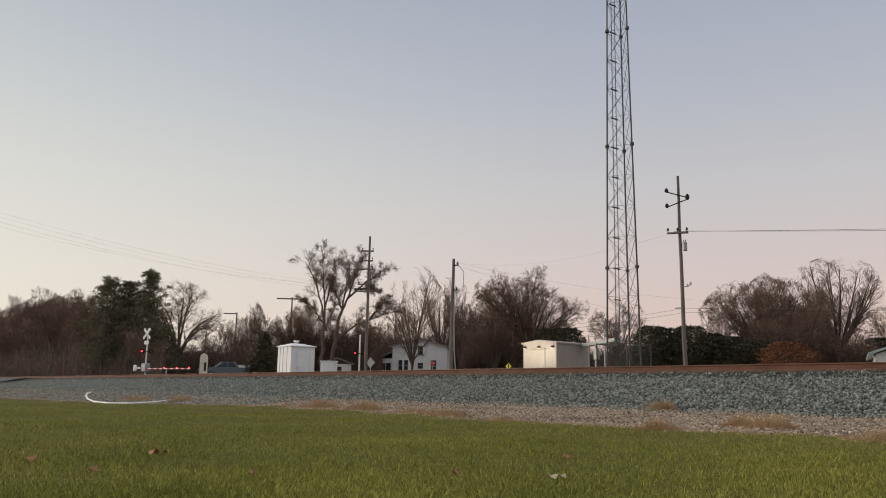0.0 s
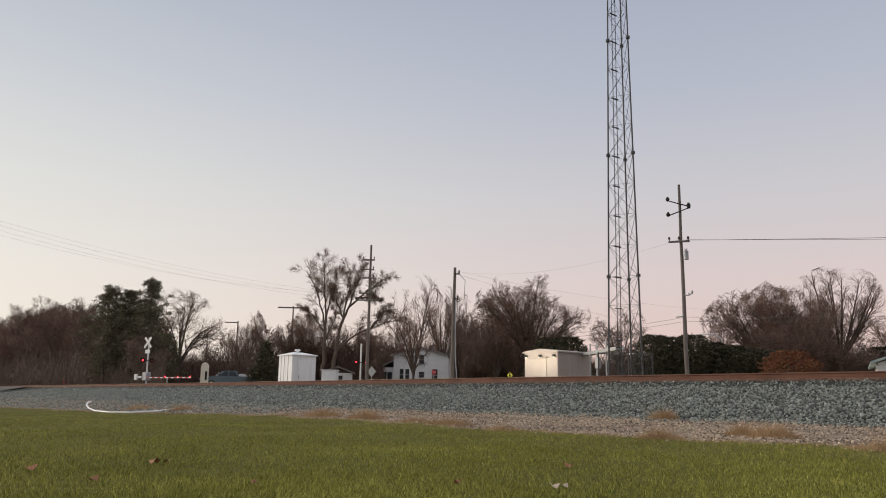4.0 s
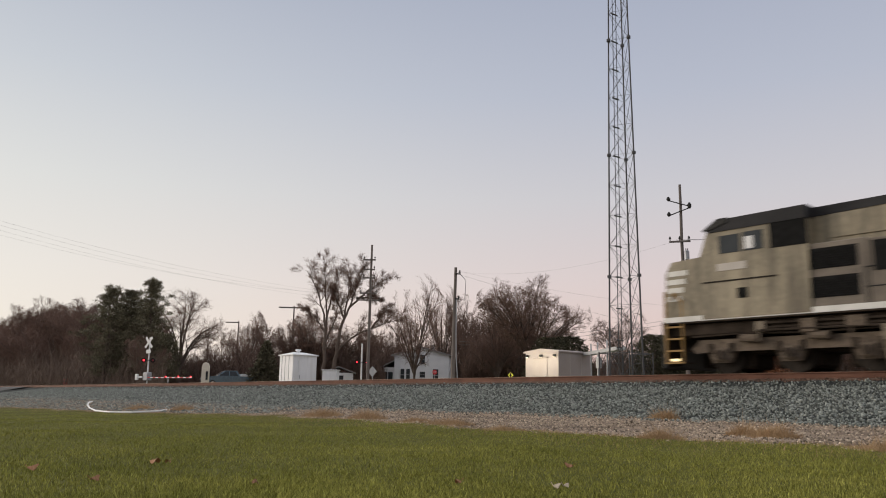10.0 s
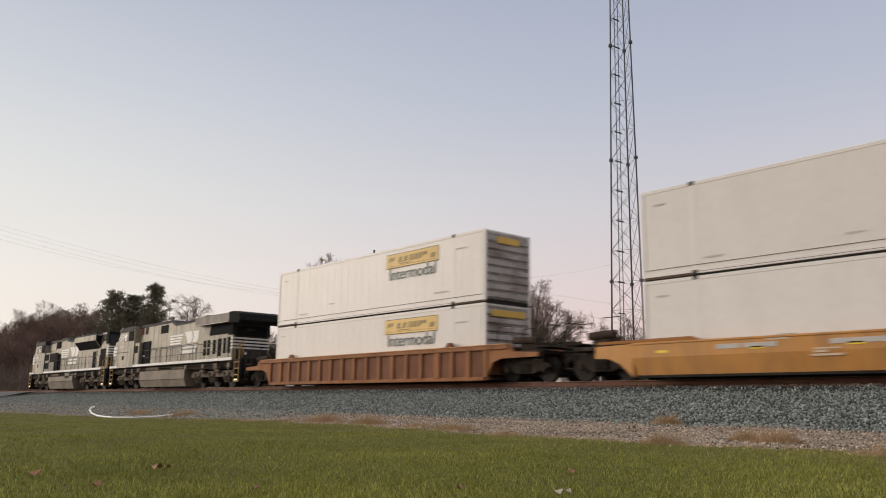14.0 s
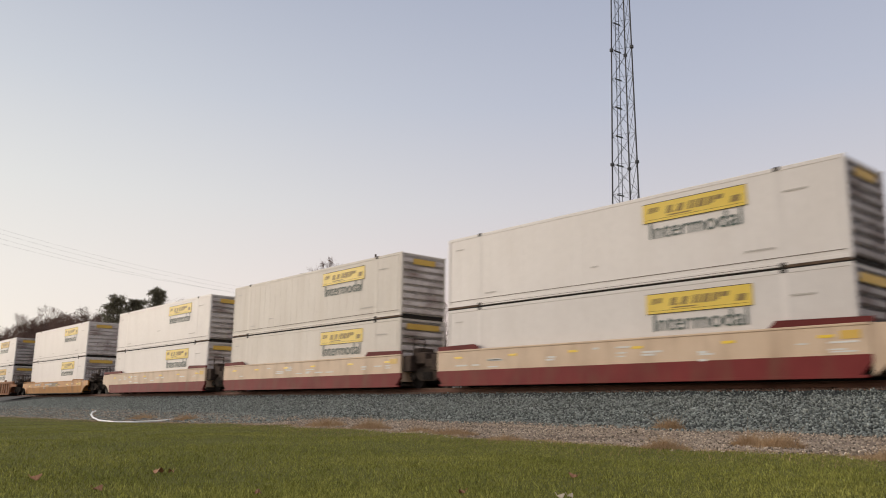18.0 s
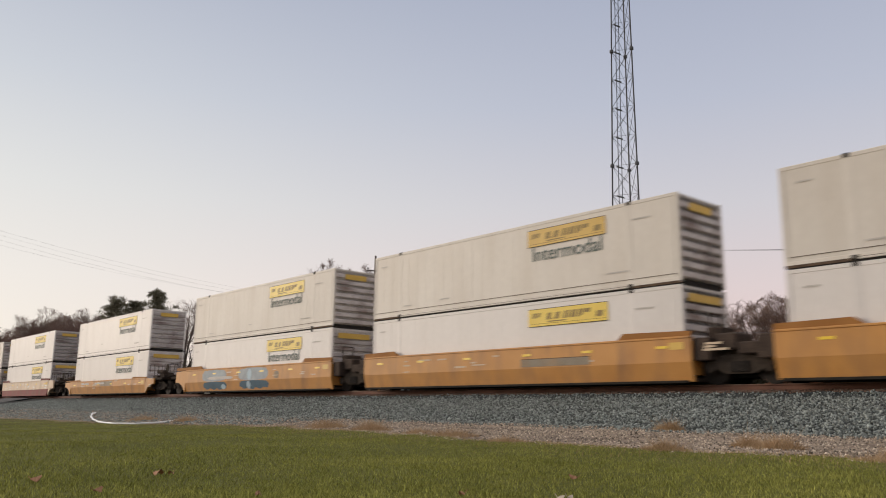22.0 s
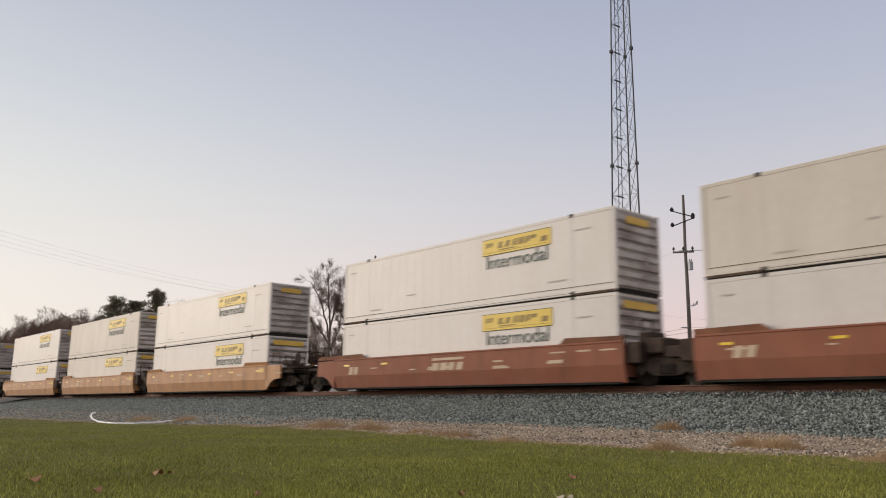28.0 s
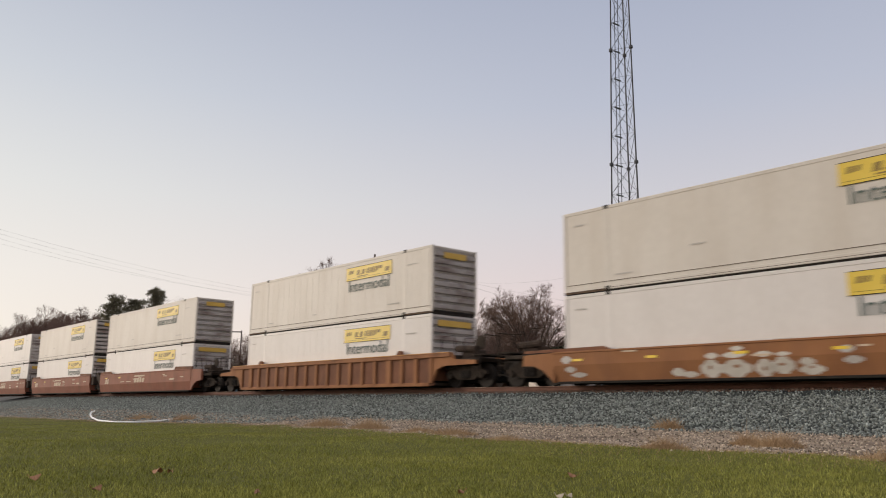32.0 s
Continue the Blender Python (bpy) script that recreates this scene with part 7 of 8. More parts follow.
def container(tan, bright, seed, word=True):
    """A 53-foot container, its front at x = 0, its floor at z = 0; door end at the back."""
    paint = M_BOXTAN if tan else M_BOX
    ob = thing("shipping_container", ("yellowed white" if tan else "white") + " 53-foot container with yellow side panel" + (", streaked with dirt" if seed % 3 == 0 else ""), "container", group="stacked containers")
    key = (tan,)
    if key not in HALF:
        d = {}
        d["shell"] = Mesh().box(0.05, CL - 0.06, -CW + 0.02, CW - 0.02, 0.12, CH - 0.06).data("shell", paint)
        # Dark filler plate: shade of the stacking gap put into an added part.
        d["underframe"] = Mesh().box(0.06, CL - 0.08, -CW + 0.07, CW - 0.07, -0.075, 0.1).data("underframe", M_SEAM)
        rim = []
        for k in range(27):
            x = 0.2 + k * (CL - 0.4) / 27
            rim += [(x, 0.0), (x + (CL - 0.4) / 27 - 0.012, 0.0), (x + (CL - 0.4) / 27 - 0.010, 0.004), (x + (CL - 0.4) / 27 - 0.002, 0.004)]
        rim += [(CL - 0.2, 0.0), (CL - 0.2, 0.02), (0.2, 0.02)]
        d["side_sheet"] = Mesh().prism([(x, -CW + 0.012 + y) for x, y in rim], 0.15, CH - 0.12, "z").data("side_sheet", paint)
        d["top_rail"] = Mesh().box(0, CL, -CW, -CW + 0.07, CH - 0.12, CH, 0.012).data("top_rail", paint)
        d["bottom_rail"] = Mesh().box(0, CL, -CW, -CW + 0.07, 0, 0.15, 0.012).data("bottom_rail", paint)
        d["corner_post"] = Mesh().box(0, 0.14, -CW, -CW + 0.12, 0.1, CH - 0.1, 0.012).data("corner_post", paint)
        d["lift_post"] = Mesh().box(-0.11, 0.11, -CW + 0.005, -CW + 0.1, 0.1, CH - 0.1, 0.004).data("lift_post", paint)
        d["casting"] = Mesh().box(-0.09, 0.09, -CW - 0.01, -CW + 0.16, -0.01, 0.12, 0.012).box(-0.045, 0.045, -CW - 0.013, -CW - 0.009, 0.02, 0.09).data("casting", M_SEAM)
        d["seam"] = Mesh().box(0.15, CL - 0.15, -CW - 0.003, -CW + 0.02, 0.265, 0.282).box(1.95, CL - 1.95, -CW - 0.003, -CW + 0.02, 0.055, 0.068).data("seam", M_LINE)
        # Black strip that paints the gap's shade along the box side.
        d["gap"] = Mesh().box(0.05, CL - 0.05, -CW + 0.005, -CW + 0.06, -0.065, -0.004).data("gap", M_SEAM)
        d["end_gap"] = Mesh().box(0.02, 1.8, -CW - 0.003, -CW + 0.05, -0.03, 0.045).data("end_gap", M_ENDGAP)
        rim = [(0.0, 0.12)]
        for k in range(8):
            z = 0.16 + 0.325 * k
            rim += [(0.0, z), (0.06, z + 0.035), (0.06, z + 0.19), (0.0, z + 0.225)]
        rim += [(0.0, CH - 0.1), (-0.03, CH - 0.1), (-0.03, 0.12)]
        d["door_leaf"] = Mesh().prism([(CL - 0.06 + x, z) for x, z in rim], -CW + 0.12, CW - 0.12, "y").data("door_leaf", M_BOXEND)
        d["lock_rod"] = Mesh().tube((CL - 0.01, 0, 0.15), (CL - 0.01, 0, CH - 0.15), 0.01, n=6).box(CL - 0.02, CL + 0.015, -0.05, 0.05, 1.0, 1.15).data("lock_rod", M_BOXEND)
        d["front_wall"] = Mesh().box(0.0, 0.05, -CW + 0.1, CW - 0.1, 0.1, CH - 0.1).data("front_wall", paint)
        d["roof"] = Mesh().box(0.05, CL - 0.05, -CW + 0.06, CW - 0.06, CH - 0.05, CH - 0.02).data("roof", paint)
        HALF[key] = d
    d = HALF[key]
    sh = part("shell", d["shell"], None, ob)
    part("underframe", d["underframe"], None, ob, "dark filler plate standing for the shade in the stacking gap")
    for nm in ("front_wall", "roof"):
        part(nm, d[nm], None, ob)
    for nm in ("side_sheet", "top_rail", "bottom_rail"):
        part(nm, d[nm], None, ob)
        part(nm, d[nm], None, ob, at_=pose(CL, 0, 0, 0, 0, 180))
    part("seam", d["seam"], None, ob, "thin brown rail seam")
    part("gap", d["gap"], None, ob, "black strip painted as the shade of the stacking gap")
    for x in (0, CL - 1.82):
        part("end_gap", d["end_gap"], None, ob, "rusty brown fitting at the box end", at_=pose(x, 0, 0))
    door = part("door_end", d["door_leaf"], None, ob, "grimy ribbed door end")
    for y in (-0.42, 0.42):
        part("lock_rod", d["lock_rod"], None, door, at_=pose(0, y, 0))
    for x, s in ((0, 1), (CL - 0.14, 1)):
        for t in (0, 180):
            part("corner_post", d["corner_post"], None, ob, at_=pose(x, 0, 0) if t == 0 else pose(x + 0.14, 0, 0, 0, 0, 180))
    for x in (1.9, CL - 1.9):
        for t in (0, 180):
            lp = part("lift_post", d["lift_post"], None, ob, at_=pose(x, 0, 0, 0, 0, t))
            part("casting", d["casting"], None, lp, "dark corner casting", at_=pose(0, 0, CH - 0.1))
            part("casting", d["casting"], None, lp, "dark corner casting", at_=pose(0, 0, 0))
    pm = M_YELLOW2 if bright else M_YELLOW
    y = -CW - 0.012
    pn = part("yellow_panel", Mesh().box(9.68, 13.3, y, y + 0.014, 1.97, 2.61, 0.003), pm, ob, "yellow panel")
    brd = Mesh().box(9.68, 13.3, y - 0.004, y, 2.597, 2.614).box(9.68, 13.3, y - 0.004, y, 1.966, 1.983).box(9.78, 13.2, y - 0.003, y, 2.062, 2.07)
    part("panel_edge", brd, M_SEAM, pn)
    g = random.Random(seed)
    # slanted bars stand in for the lettering, with a small square ahead, a rule below and a mark behind
    for x0, w, z0, z1 in ((9.88, 0.16, 2.28, 2.46), (10.1, 0.14, 2.3, 2.46), (10.55, 0.2, 2.2, 2.44), (10.8, 0.07, 2.2, 2.26), (10.95, 0.2, 2.2, 2.44), (11.32, 0.12, 2.2, 2.46), (11.5, 0.12, 2.2, 2.46),
                          (11.68, 0.22, 2.2, 2.46), (11.97, 0.13, 2.2, 2.46), (12.14, 0.1, 2.24, 2.46), (12.3, 0.24, 2.32, 2.46), (12.78, 0.3, 2.14, 2.34), (10.62, 0.85, 2.11, 2.15)):
        part("lettering_bar", Mesh().prism([(x0, z0), (x0 + w, z0), (x0 + w + 0.3 * (z1 - z0), z1), (x0 + 0.3 * (z1 - z0), z1)], y - 0.004, y, "y"), M_AMBER, pn, "dark bar in place of lettering")
    if word:
        part("lettering", WORD, None, ob, "dark green word Intermodal", at_=pose(9.92, y - 0.001, 1.43, 90, 0, 0))
    for x0, w, z in ((13.1 + g.uniform(-0.1, 0.2), 0.9, 0.55), (2.2, g.uniform(0.5, 0.8), 0.44), (14.4, 0.7, g.uniform(2.1, 2.3)), (0.5, 0.45, 2.36), (g.uniform(4, 8), g.uniform(0.3, 0.6), g.uniform(0.5, 1.1))):
        part("marking", Mesh().box(x0, x0 + w, y + 0.006, y + 0.01, z, z + 0.05), M_GREYDECAL, ob, "small grey marking bar")
    part("rear_label", Mesh().box(CL + 0.0, CL + 0.012, -CW + 0.35 + 0.3 * (seed % 2), CW - 0.35 - 0.3 * (seed % 2), CH - 0.5, CH - 0.24), M_YELLOW, door, "yellow rear label")
    return ob


# ---- well cars ----
def well_unit(kind, head, tail, x20, tag=0):
    """One unit of a well car. x = 0 at the container's front. head, tail: True where the unit ends in a coupler, not in a shared truck."""
    main = {"ribbed": M_RIBBROWN, "orange": M_ORANGE, "tan": M_TANSIDE, "faded": M_BROWNORANGE, "red": M_REDBROWN, "rust": M_RUSTCAR, "low": M_ORANGE}[kind]
    names = {"ribbed": "rusty brown ribbed well car", "orange": "orange smooth-sided well car", "tan": "tan and maroon well car", "faded": "faded orange-brown well car", "red": "red-brown well car", "rust": "low rust-brown well car with white spray paint", "low": "low-sided orange well car with weathered patches"}
    ob = thing("well_car", names[kind] + (" with end coupler" if head else " on shared trucks"), "well car", group="train cars")
    MOVING.append((ob, x20, 0.0))
    a, b = -0.35, CL + 0.35
    ribbed = kind == "ribbed"
    bot = 0.08
    top = 1.12 if kind in ("low", "rust") else 1.43   # upper edge of the side
    bend = 0.67 if kind != "tan" else 0.64
    for s in (-1, 1):
        y0, y1 = (-1.52, -1.40) if s < 0 else (1.40, 1.52)
        if ribbed:
            # Side sheet is a darker brown than the ribs in front of it.
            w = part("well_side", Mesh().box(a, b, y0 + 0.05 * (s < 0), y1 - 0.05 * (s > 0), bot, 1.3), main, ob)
            part("top_chord", Mesh().box(a - 0.9, b + 1.1, y0 - 0.05, y1 + 0.05, 1.2, 1.37, 0.02), M_RIBCHORD, ob)
            # Upper edge in a brighter orange than the chord below.
            part("chord_edge", Mesh().box(a - 0.85, b + 1.05, y0 - 0.06, y1 + 0.06, 1.37, 1.405, 0.008), M_ORANGE, ob, "orange upper edge")
            for x in (1.9, CL - 1.9):
                part("guide_post", Mesh().prism([(x - 0.2, 1.4), (x - 0.05, 1.58), (x + 0.12, 1.58), (x + 0.2, 1.4)], y0 - 0.02, y1 + 0.02, "y"), M_RIBBROWN, ob)
            part("bottom_chord", Mesh().box(a + 0.2, b - 0.2, y0 - 0.01, y1 + 0.01, bot - 0.03, bot + 0.12, 0.02), M_RIB, ob)
            for k in range(18):
                x = a + 0.1 + (b - a - 0.3) * k / 17
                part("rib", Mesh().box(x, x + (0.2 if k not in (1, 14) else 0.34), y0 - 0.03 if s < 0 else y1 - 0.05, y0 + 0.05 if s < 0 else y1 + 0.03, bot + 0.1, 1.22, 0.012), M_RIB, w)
        else:
            if kind == "tan":
                w = part("well_side", Mesh().prism([(a, bend), (b, bend), (b, top), (a, top)], y0, y1, "y"), main, ob)
                part("lower_side", Mesh().prism([(a + 0.35, bot), (b - 0.35, bot), (b, 0.45), (b, bend), (a, bend), (a, 0.45)], y0 - 0.006, y1 + 0.006, "y"), M_MAROON, ob, "maroon lower side")
            else:
                # the side leans in below its bend
                w = part("well_side", Mesh().prism([(s * 1.52, bend), (s * 1.52, top), (s * 1.41, top), (s * 1.41, bend), (s * 1.32, bot), (s * 1.38, bot)], a, b, "x"), main, ob)
            part("top_chord", Mesh().box(a, b, y0 - 0.025, y1 + 0.02, top - 0.05, top + 0.02, 0.015), main, ob)
            part("bottom_chord", Mesh().box(a + 0.15, b - 0.15, y0 - 0.02, y1 + 0.02, bot - 0.04, bot + 0.04, 0.01), M_SEAM if kind != "tan" else M_MAROON, ob)
            lip = {"tan": M_LIPRED, "orange": M_LIPORANGE, "low": M_LIPORANGE, "faded": M_LIPORANGE}.get(kind, M_RIBBROWN)
            tall = 0.12 if top < 1.2 else 0.2
            for x0, x1 in ((a - (1.4 if head else 0), 2.1), (CL - 2.35, b + (0.1 if tail else 0))):
                z0, z1 = top + 0.025, top + 0.02 + tall
                out = [(x0, z0), (x0, z1 - 0.03), (x1 - 0.3, z1), (x1, z0)] if x0 < 5 else [(x0, z0), (x0 + 0.22, z1), (x1, z1 - 0.05), (x1, z0)]
                part("end_lip", Mesh().prism(out, y0 + 0.02, y1 - 0.02, "y"), lip, ob, "raised darker end lip")
            if s < 0:
                g = random.Random(int(x20 * 7))
                for k in range(6 if kind != "red" else 2):
                    x = 0.7 + 2.9 * k + g.uniform(-0.2, 0.2)
                    part("reflector", Mesh().box(x, x + 0.42, y0 - 0.012, y0 - 0.001, top - 0.33, top - 0.25, 0.003), M_REFLECT, w, "yellow reflector strip")
                x = 0.3
                while x < 15.2:
                    x += g.choice((0.25, 0.4, 1.4, 2.4)) * (1.0 if kind == "tan" else 1.6)
                    for r in range(g.choice((1, 1, 2, 3))):
                        z = g.choice((0.8, 0.95, 1.15)) * (top / 1.43) ** 0.5 - 0.09 * r
                        part("marking", Mesh().box(x + g.uniform(0, 0.1), x + g.uniform(0.3, 0.9), y0 - 0.009, y0 - 0.001, z, z + g.uniform(0.04, 0.07)), M_DECAL if kind == "tan" else M_FADED, w, "faded lettering bar")
                    x += 0.6
                if kind == "red":
                    for x0, w_, z0, h_ in ((0.9, 0.28, 0.72, 0.34), (1.3, 0.28, 0.72, 0.34), (6.9, 0.4, 0.74, 0.3), (7.4, 0.4, 0.74, 0.3), (7.9, 0.35, 0.74, 0.3), (8.4, 0.35, 0.74, 0.3), (6.9, 1.9, 1.14, 0.1), (13.2, 0.7, 0.8, 0.12)):
                        part("marking", Mesh().prism([(x0, z0), (x0 + w_, z0), (x0 + w_ + 0.08, z0 + h_), (x0 + 0.08, z0 + h_)], y0 - 0.01, y0 - 0.001, "y"), M_FADED, w, "faded cream lettering block")
                if kind == "orange" and not tag:
                    part("data_patch", Mesh().box(9.5, 12.65, y0 - 0.012, y0 - 0.002, 0.72, 0.98), M_PATCH, w, "weathered grey data patch")
                    part("patch_edge", Mesh().box(9.48, 12.67, y0 - 0.014, y0 - 0.002, 0.98, 1.0), M_ENDGAP, w, "dark edge over the patch")
                if kind == "low":
                    for x0, w_ in ((2.6, 0.75), (3.45, 1.0), (5.9, 2.2)):
                        part("data_patch", Mesh().box(x0, x0 + w_, y0 - 0.012, y0 - 0.002, 0.83, 0.97), M_GREYDECAL, w, "weathered pale stencil patch")
                    for x0, w_, z0, h_ in ((7.3, 2.4, 0.7, 0.34),):
                        part("paint_patch", Mesh().prism([(x0, z0), (x0 + w_, z0), (x0 + w_, z0 + h_), (x0, z0 + h_)], y0 - 0.008, y0 - 0.001, "y"), M_PATCH, w, "dull grey-brown repainted patch")
                if kind != "red":
                    part("data_patch", Mesh().box(b - 0.75, b - 0.25, y0 - 0.012, y0 - 0.002, top - 0.38, top - 0.16), M_YELLOW, w, "yellow corner patch")
    part("well_floor", Mesh().box(a, b, -1.31, 1.31, 0.09, 0.2, 0.01), M_FRAME, ob)
    for x in (a + 0.02, b - 0.06):
        part("bulkhead", Mesh().box(x, x + 0.04, -1.4, 1.4, 0.28, top - 0.14), main, ob)
    for end, is_end in ((-1, head), (1, tail)):
        x = a if end < 0 else b
        if is_end:
            # sloping sill over the end truck
            out = [(x, bot + 0.2), (x + end * 0.25, 0.72), (x + end * 0.7, 0.86), (x + end * 2.55, 0.88), (x + end * 2.55, 1.04), (x + end * 1.3, 1.1), (x + end * 1.15, 1.34), (x, 1.36)] if ribbed else [(x, bot), (x + end * 0.5, 0.5), (x + end * 0.95, 0.68), (x + end * 1.5, 0.7), (x + end * 1.45, top - 0.04), (x, top)]
            for y in (-1.5, 1.38):
                part("end_sill", Mesh().prism(out, y, y + 0.12, "y"), M_RIB if ribbed else main, ob)
            part("end_deck", Mesh().box(min(x, x + end * 2.6), max(x, x + end * 2.6), -1.35, 1.35, 0.98, 1.12, 0.02), M_FRAME, ob)
            part("brake_gear", Mesh().box(min(x + end * 0.3, x + end * 1.1), max(x + end * 0.3, x + end * 1.1), -1.1, 1.1, 0.72, 1.3, 0.04).box(min(x + end * 1.2, x + end * 2.0), max(x + end * 1.2, x + end * 2.0), -1.0, -0.3, 1.1, 1.5, 0.05).tube((x + end * 1.0, -1.0, 1.55), (x + end * 2.1, -1.0, 1.5), 0.14, n=10).path([(x + end * 0.4, -1.38, 1.5), (x + end * 0.5, -1.4, 2.05), (x + end * 1.2, -1.4, 2.05), (x + end * 1.3, -1.38, 1.2)], 0.022, 5).path([(x + end * 1.6, -1.3, 1.1), (x + end * 1.7, -1.3, 1.9), (x + end * 2.3, -1.3, 1.9), (x + end * 2.4, -1.3, 1.1)], 0.022, 5), M_GEAR, ob, "dark brake gear and grab irons")
            part("draft_gear", Mesh().box(min(x + end * 0.3, x + end * 3.0), max(x + end * 0.3, x + end * 3.0), -0.25, 0.25, 0.68, 1.0, 0.03), M_FRAME, ob)
            part("end_platform", Mesh().box(min(x + end * 2.2, x + end * 2.95), max(x + end * 2.2, x + end * 2.95), -1.4, 1.4, 1.2, 1.26, 0.01).tube((x + end * 2.9, -1.35, 1.25), (x + end * 2.9, -1.35, 2.0), 0.02, n=6).tube((x + end * 2.9, -0.5, 1.25), (x + end * 2.9, -0.5, 2.0), 0.02, n=6).tube((x + end * 2.9, -1.35, 2.0), (x + end * 2.9, -0.5, 2.0), 0.02, n=6), M_FRAME, ob)
            part("ladder", Mesh().tube((x + end * 2.75, -1.45, 0.35), (x + end * 2.75, -1.45, 1.3), 0.02, n=6).tube((x + end * 2.4, -1.45, 0.35), (x + end * 2.4, -1.45, 1.3), 0.02, n=6).box(min(x + end * 2.4, x + end * 2.75), max(x + end * 2.4, x + end * 2.75), -1.47, -1.43, 0.4, 0.43).box(min(x + end * 2.4, x + end * 2.75), max(x + end * 2.4, x + end * 2.75), -1.47, -1.43, 0.75, 0.78), M_FRAME, ob)
            if end > 0:
                part("brake_wheel", Mesh().tube((x + end * 2.2, -0.9, 1.75), (x + end * 2.2, -0.86, 1.75), 0.28, n=16), M_FRAME, ob)
            freight_truck(ob, x + end * 1.55, x20)
            coupler(ob, x + end * 2.75, end)
        elif end > 0:
            freight_truck(ob, (CL + 19.45) / 2, x20)
            part("articulation", Mesh().box(b, b + 1.3, -0.9, 0.9, 0.75, 1.05, 0.03).box(b + 0.9, 19.45 - 0.35, -0.35, 0.35, 0.7, 1.0, 0.03), M_FRAME, ob, "dark articulated joint")
            part("end_frame", Mesh().box(b, b + 0.55, -1.4, 1.4, 0.7, top - 0.05, 0.03).box(b + 0.6, b + 1.3, -1.2, -0.2, 1.0, 1.5, 0.05).box(b + 1.4, 19.45 - 0.5, -1.3, 1.3, 0.85, 1.2, 0.03).tube((b + 0.5, -1.2, 1.0), (b + 0.5, -1.2, 2.1), 0.03, n=6).tube((b + 0.5, -0.6, 1.0), (b + 0.5, -0.6, 2.1), 0.03, n=6).tube((b + 0.5, -1.2, 2.1), (b + 0.5, -0.6, 2.1), 0.03, n=6).box(b + 0.3, b + 0.8, -1.1, -0.3, 1.3, 1.7, 0.03), M_GEAR, ob, "dark end platform and brake gear")
            part("hoses", Mesh().path([(b, -0.5, 0.8), (b + 0.6, -0.6, 0.45), (b + 1.4, -0.6, 0.45), (19.4 - 0.4, -0.5, 0.8)], 0.035, 6), M_TYRE, ob)
        else:
            part("end_frame", Mesh().box(a - 0.55, a, -1.4, 1.4, 0.7, top - 0.05, 0.03), M_GEAR, ob, "dark end platform")
    if tag:
        g = random.Random(tag)

        def blot(x0, x1, z0, z1, mat, label, y=-1.526, teeth=0, soft=0.12):
            """A sprayed patch with rounded corners, an uneven rim and, below, drips."""
            rim = []
            for k in range(48):
                u = 6.28319 * (k + 0.5) / 48
                cx, cz = math.cos(u), math.sin(u)
                q = 1.0 / max(abs(cx), abs(cz)) * (1 - soft * (2 * abs(cx * cz)) ** 5)
                dx, dz = cx * q, cz * q + g.uniform(-0.05, 0.05)
                if teeth and cz < -0.3:
                    dz += 0.3 if k % 4 < 2 else -0.05
                rim.append((x0 + (x1 - x0) * (0.5 + 0.5 * dx), z0 + (z1 - z0) * (0.5 + 0.5 * dz)))
            lean = lambda z: 0.0 if z >= bend else -0.14 * (bend - z) / (bend - bot)
            m = Mesh()
            cx, cz = (x0 + x1) / 2, (z0 + z1) / 2
            m.add([(cx, y - lean(cz), cz)] + [(px_, y - lean(pz_), pz_) for px_, pz_ in rim] + [(px_, y - lean(pz_) + 0.006, pz_) for px_, pz_ in rim],
                  [(0, 1 + k, 1 + (k + 1) % 48) for k in range(48)] + [(1 + k, 49 + k, 49 + (k + 1) % 48, 1 + (k + 1) % 48) for k in range(48)])
            part("graffiti", m, mat, ob, label)

        if tag == 1:
            for x0, x1 in ((2.2, 5.4), (6.95, 10.35)):
                blot(x0, x1, bend + 0.01, 1.36, M_TAGPALE, "pale blue-grey sprayed patch")
                blot(x0 + 0.1, x1 + 0.05, 0.2, bend - 0.005, M_TAGBLUE, "dark blue sprayed patch with drips", teeth=1)
            blot(3.0, 6.2, 0.78, 0.96, M_GREYDECAL, "pale sprayed band", -1.532)
            blot(8.0, 8.5, 0.7, 1.3, M_TAGSKY, "light blue sprayed letter", -1.532, soft=0.3)
            blot(7.9, 8.35, 0.2, 0.64, M_TAGSKY, "light blue sprayed letter", -1.532, soft=0.3)
            blot(4.7, 5.3, 0.22, 0.5, M_TAGSKY, "light blue sprayed letter", -1.532, soft=0.3)
            blot(11.0, 11.5, 0.72, 1.1, M_PATCH, "small dark sprayed mark")
        else:
            for x0, x1, z0, z1 in ((4.35, 4.8, 0.2, 0.46), (4.7, 5.25, 0.16, 0.34), (5.35, 6.05, 0.14, 0.66), (5.55, 5.95, 0.68, 0.86), (6.0, 6.95, 0.14, 0.64), (6.1, 6.8, 0.68, 0.86), (6.35, 6.75, 0.88, 1.02), (7.05, 7.65, 0.14, 0.62), (7.1, 7.6, 0.68, 0.84), (7.55, 8.2, 0.2, 0.66), (7.7, 8.1, 0.68, 0.8), (8.3, 9.0, 0.16, 0.44), (8.35, 8.75, 0.4, 0.62)):
                blot(x0, x1, z0, z1, M_SPRAYWHITE, "white sprayed bubble letter", soft=0.35)
            for x0, x1, z0, z1 in ((5.62, 5.72, 0.38, 0.5), (6.42, 6.6, 0.4, 0.5), (7.28, 7.38, 0.3, 0.42), (7.75, 7.92, 0.42, 0.5), (8.6, 8.72, 0.32, 0.4)):
                blot(x0, x1, z0, z1, M_RUSTCAR, "brown gap in a sprayed letter", -1.532, soft=0.3)
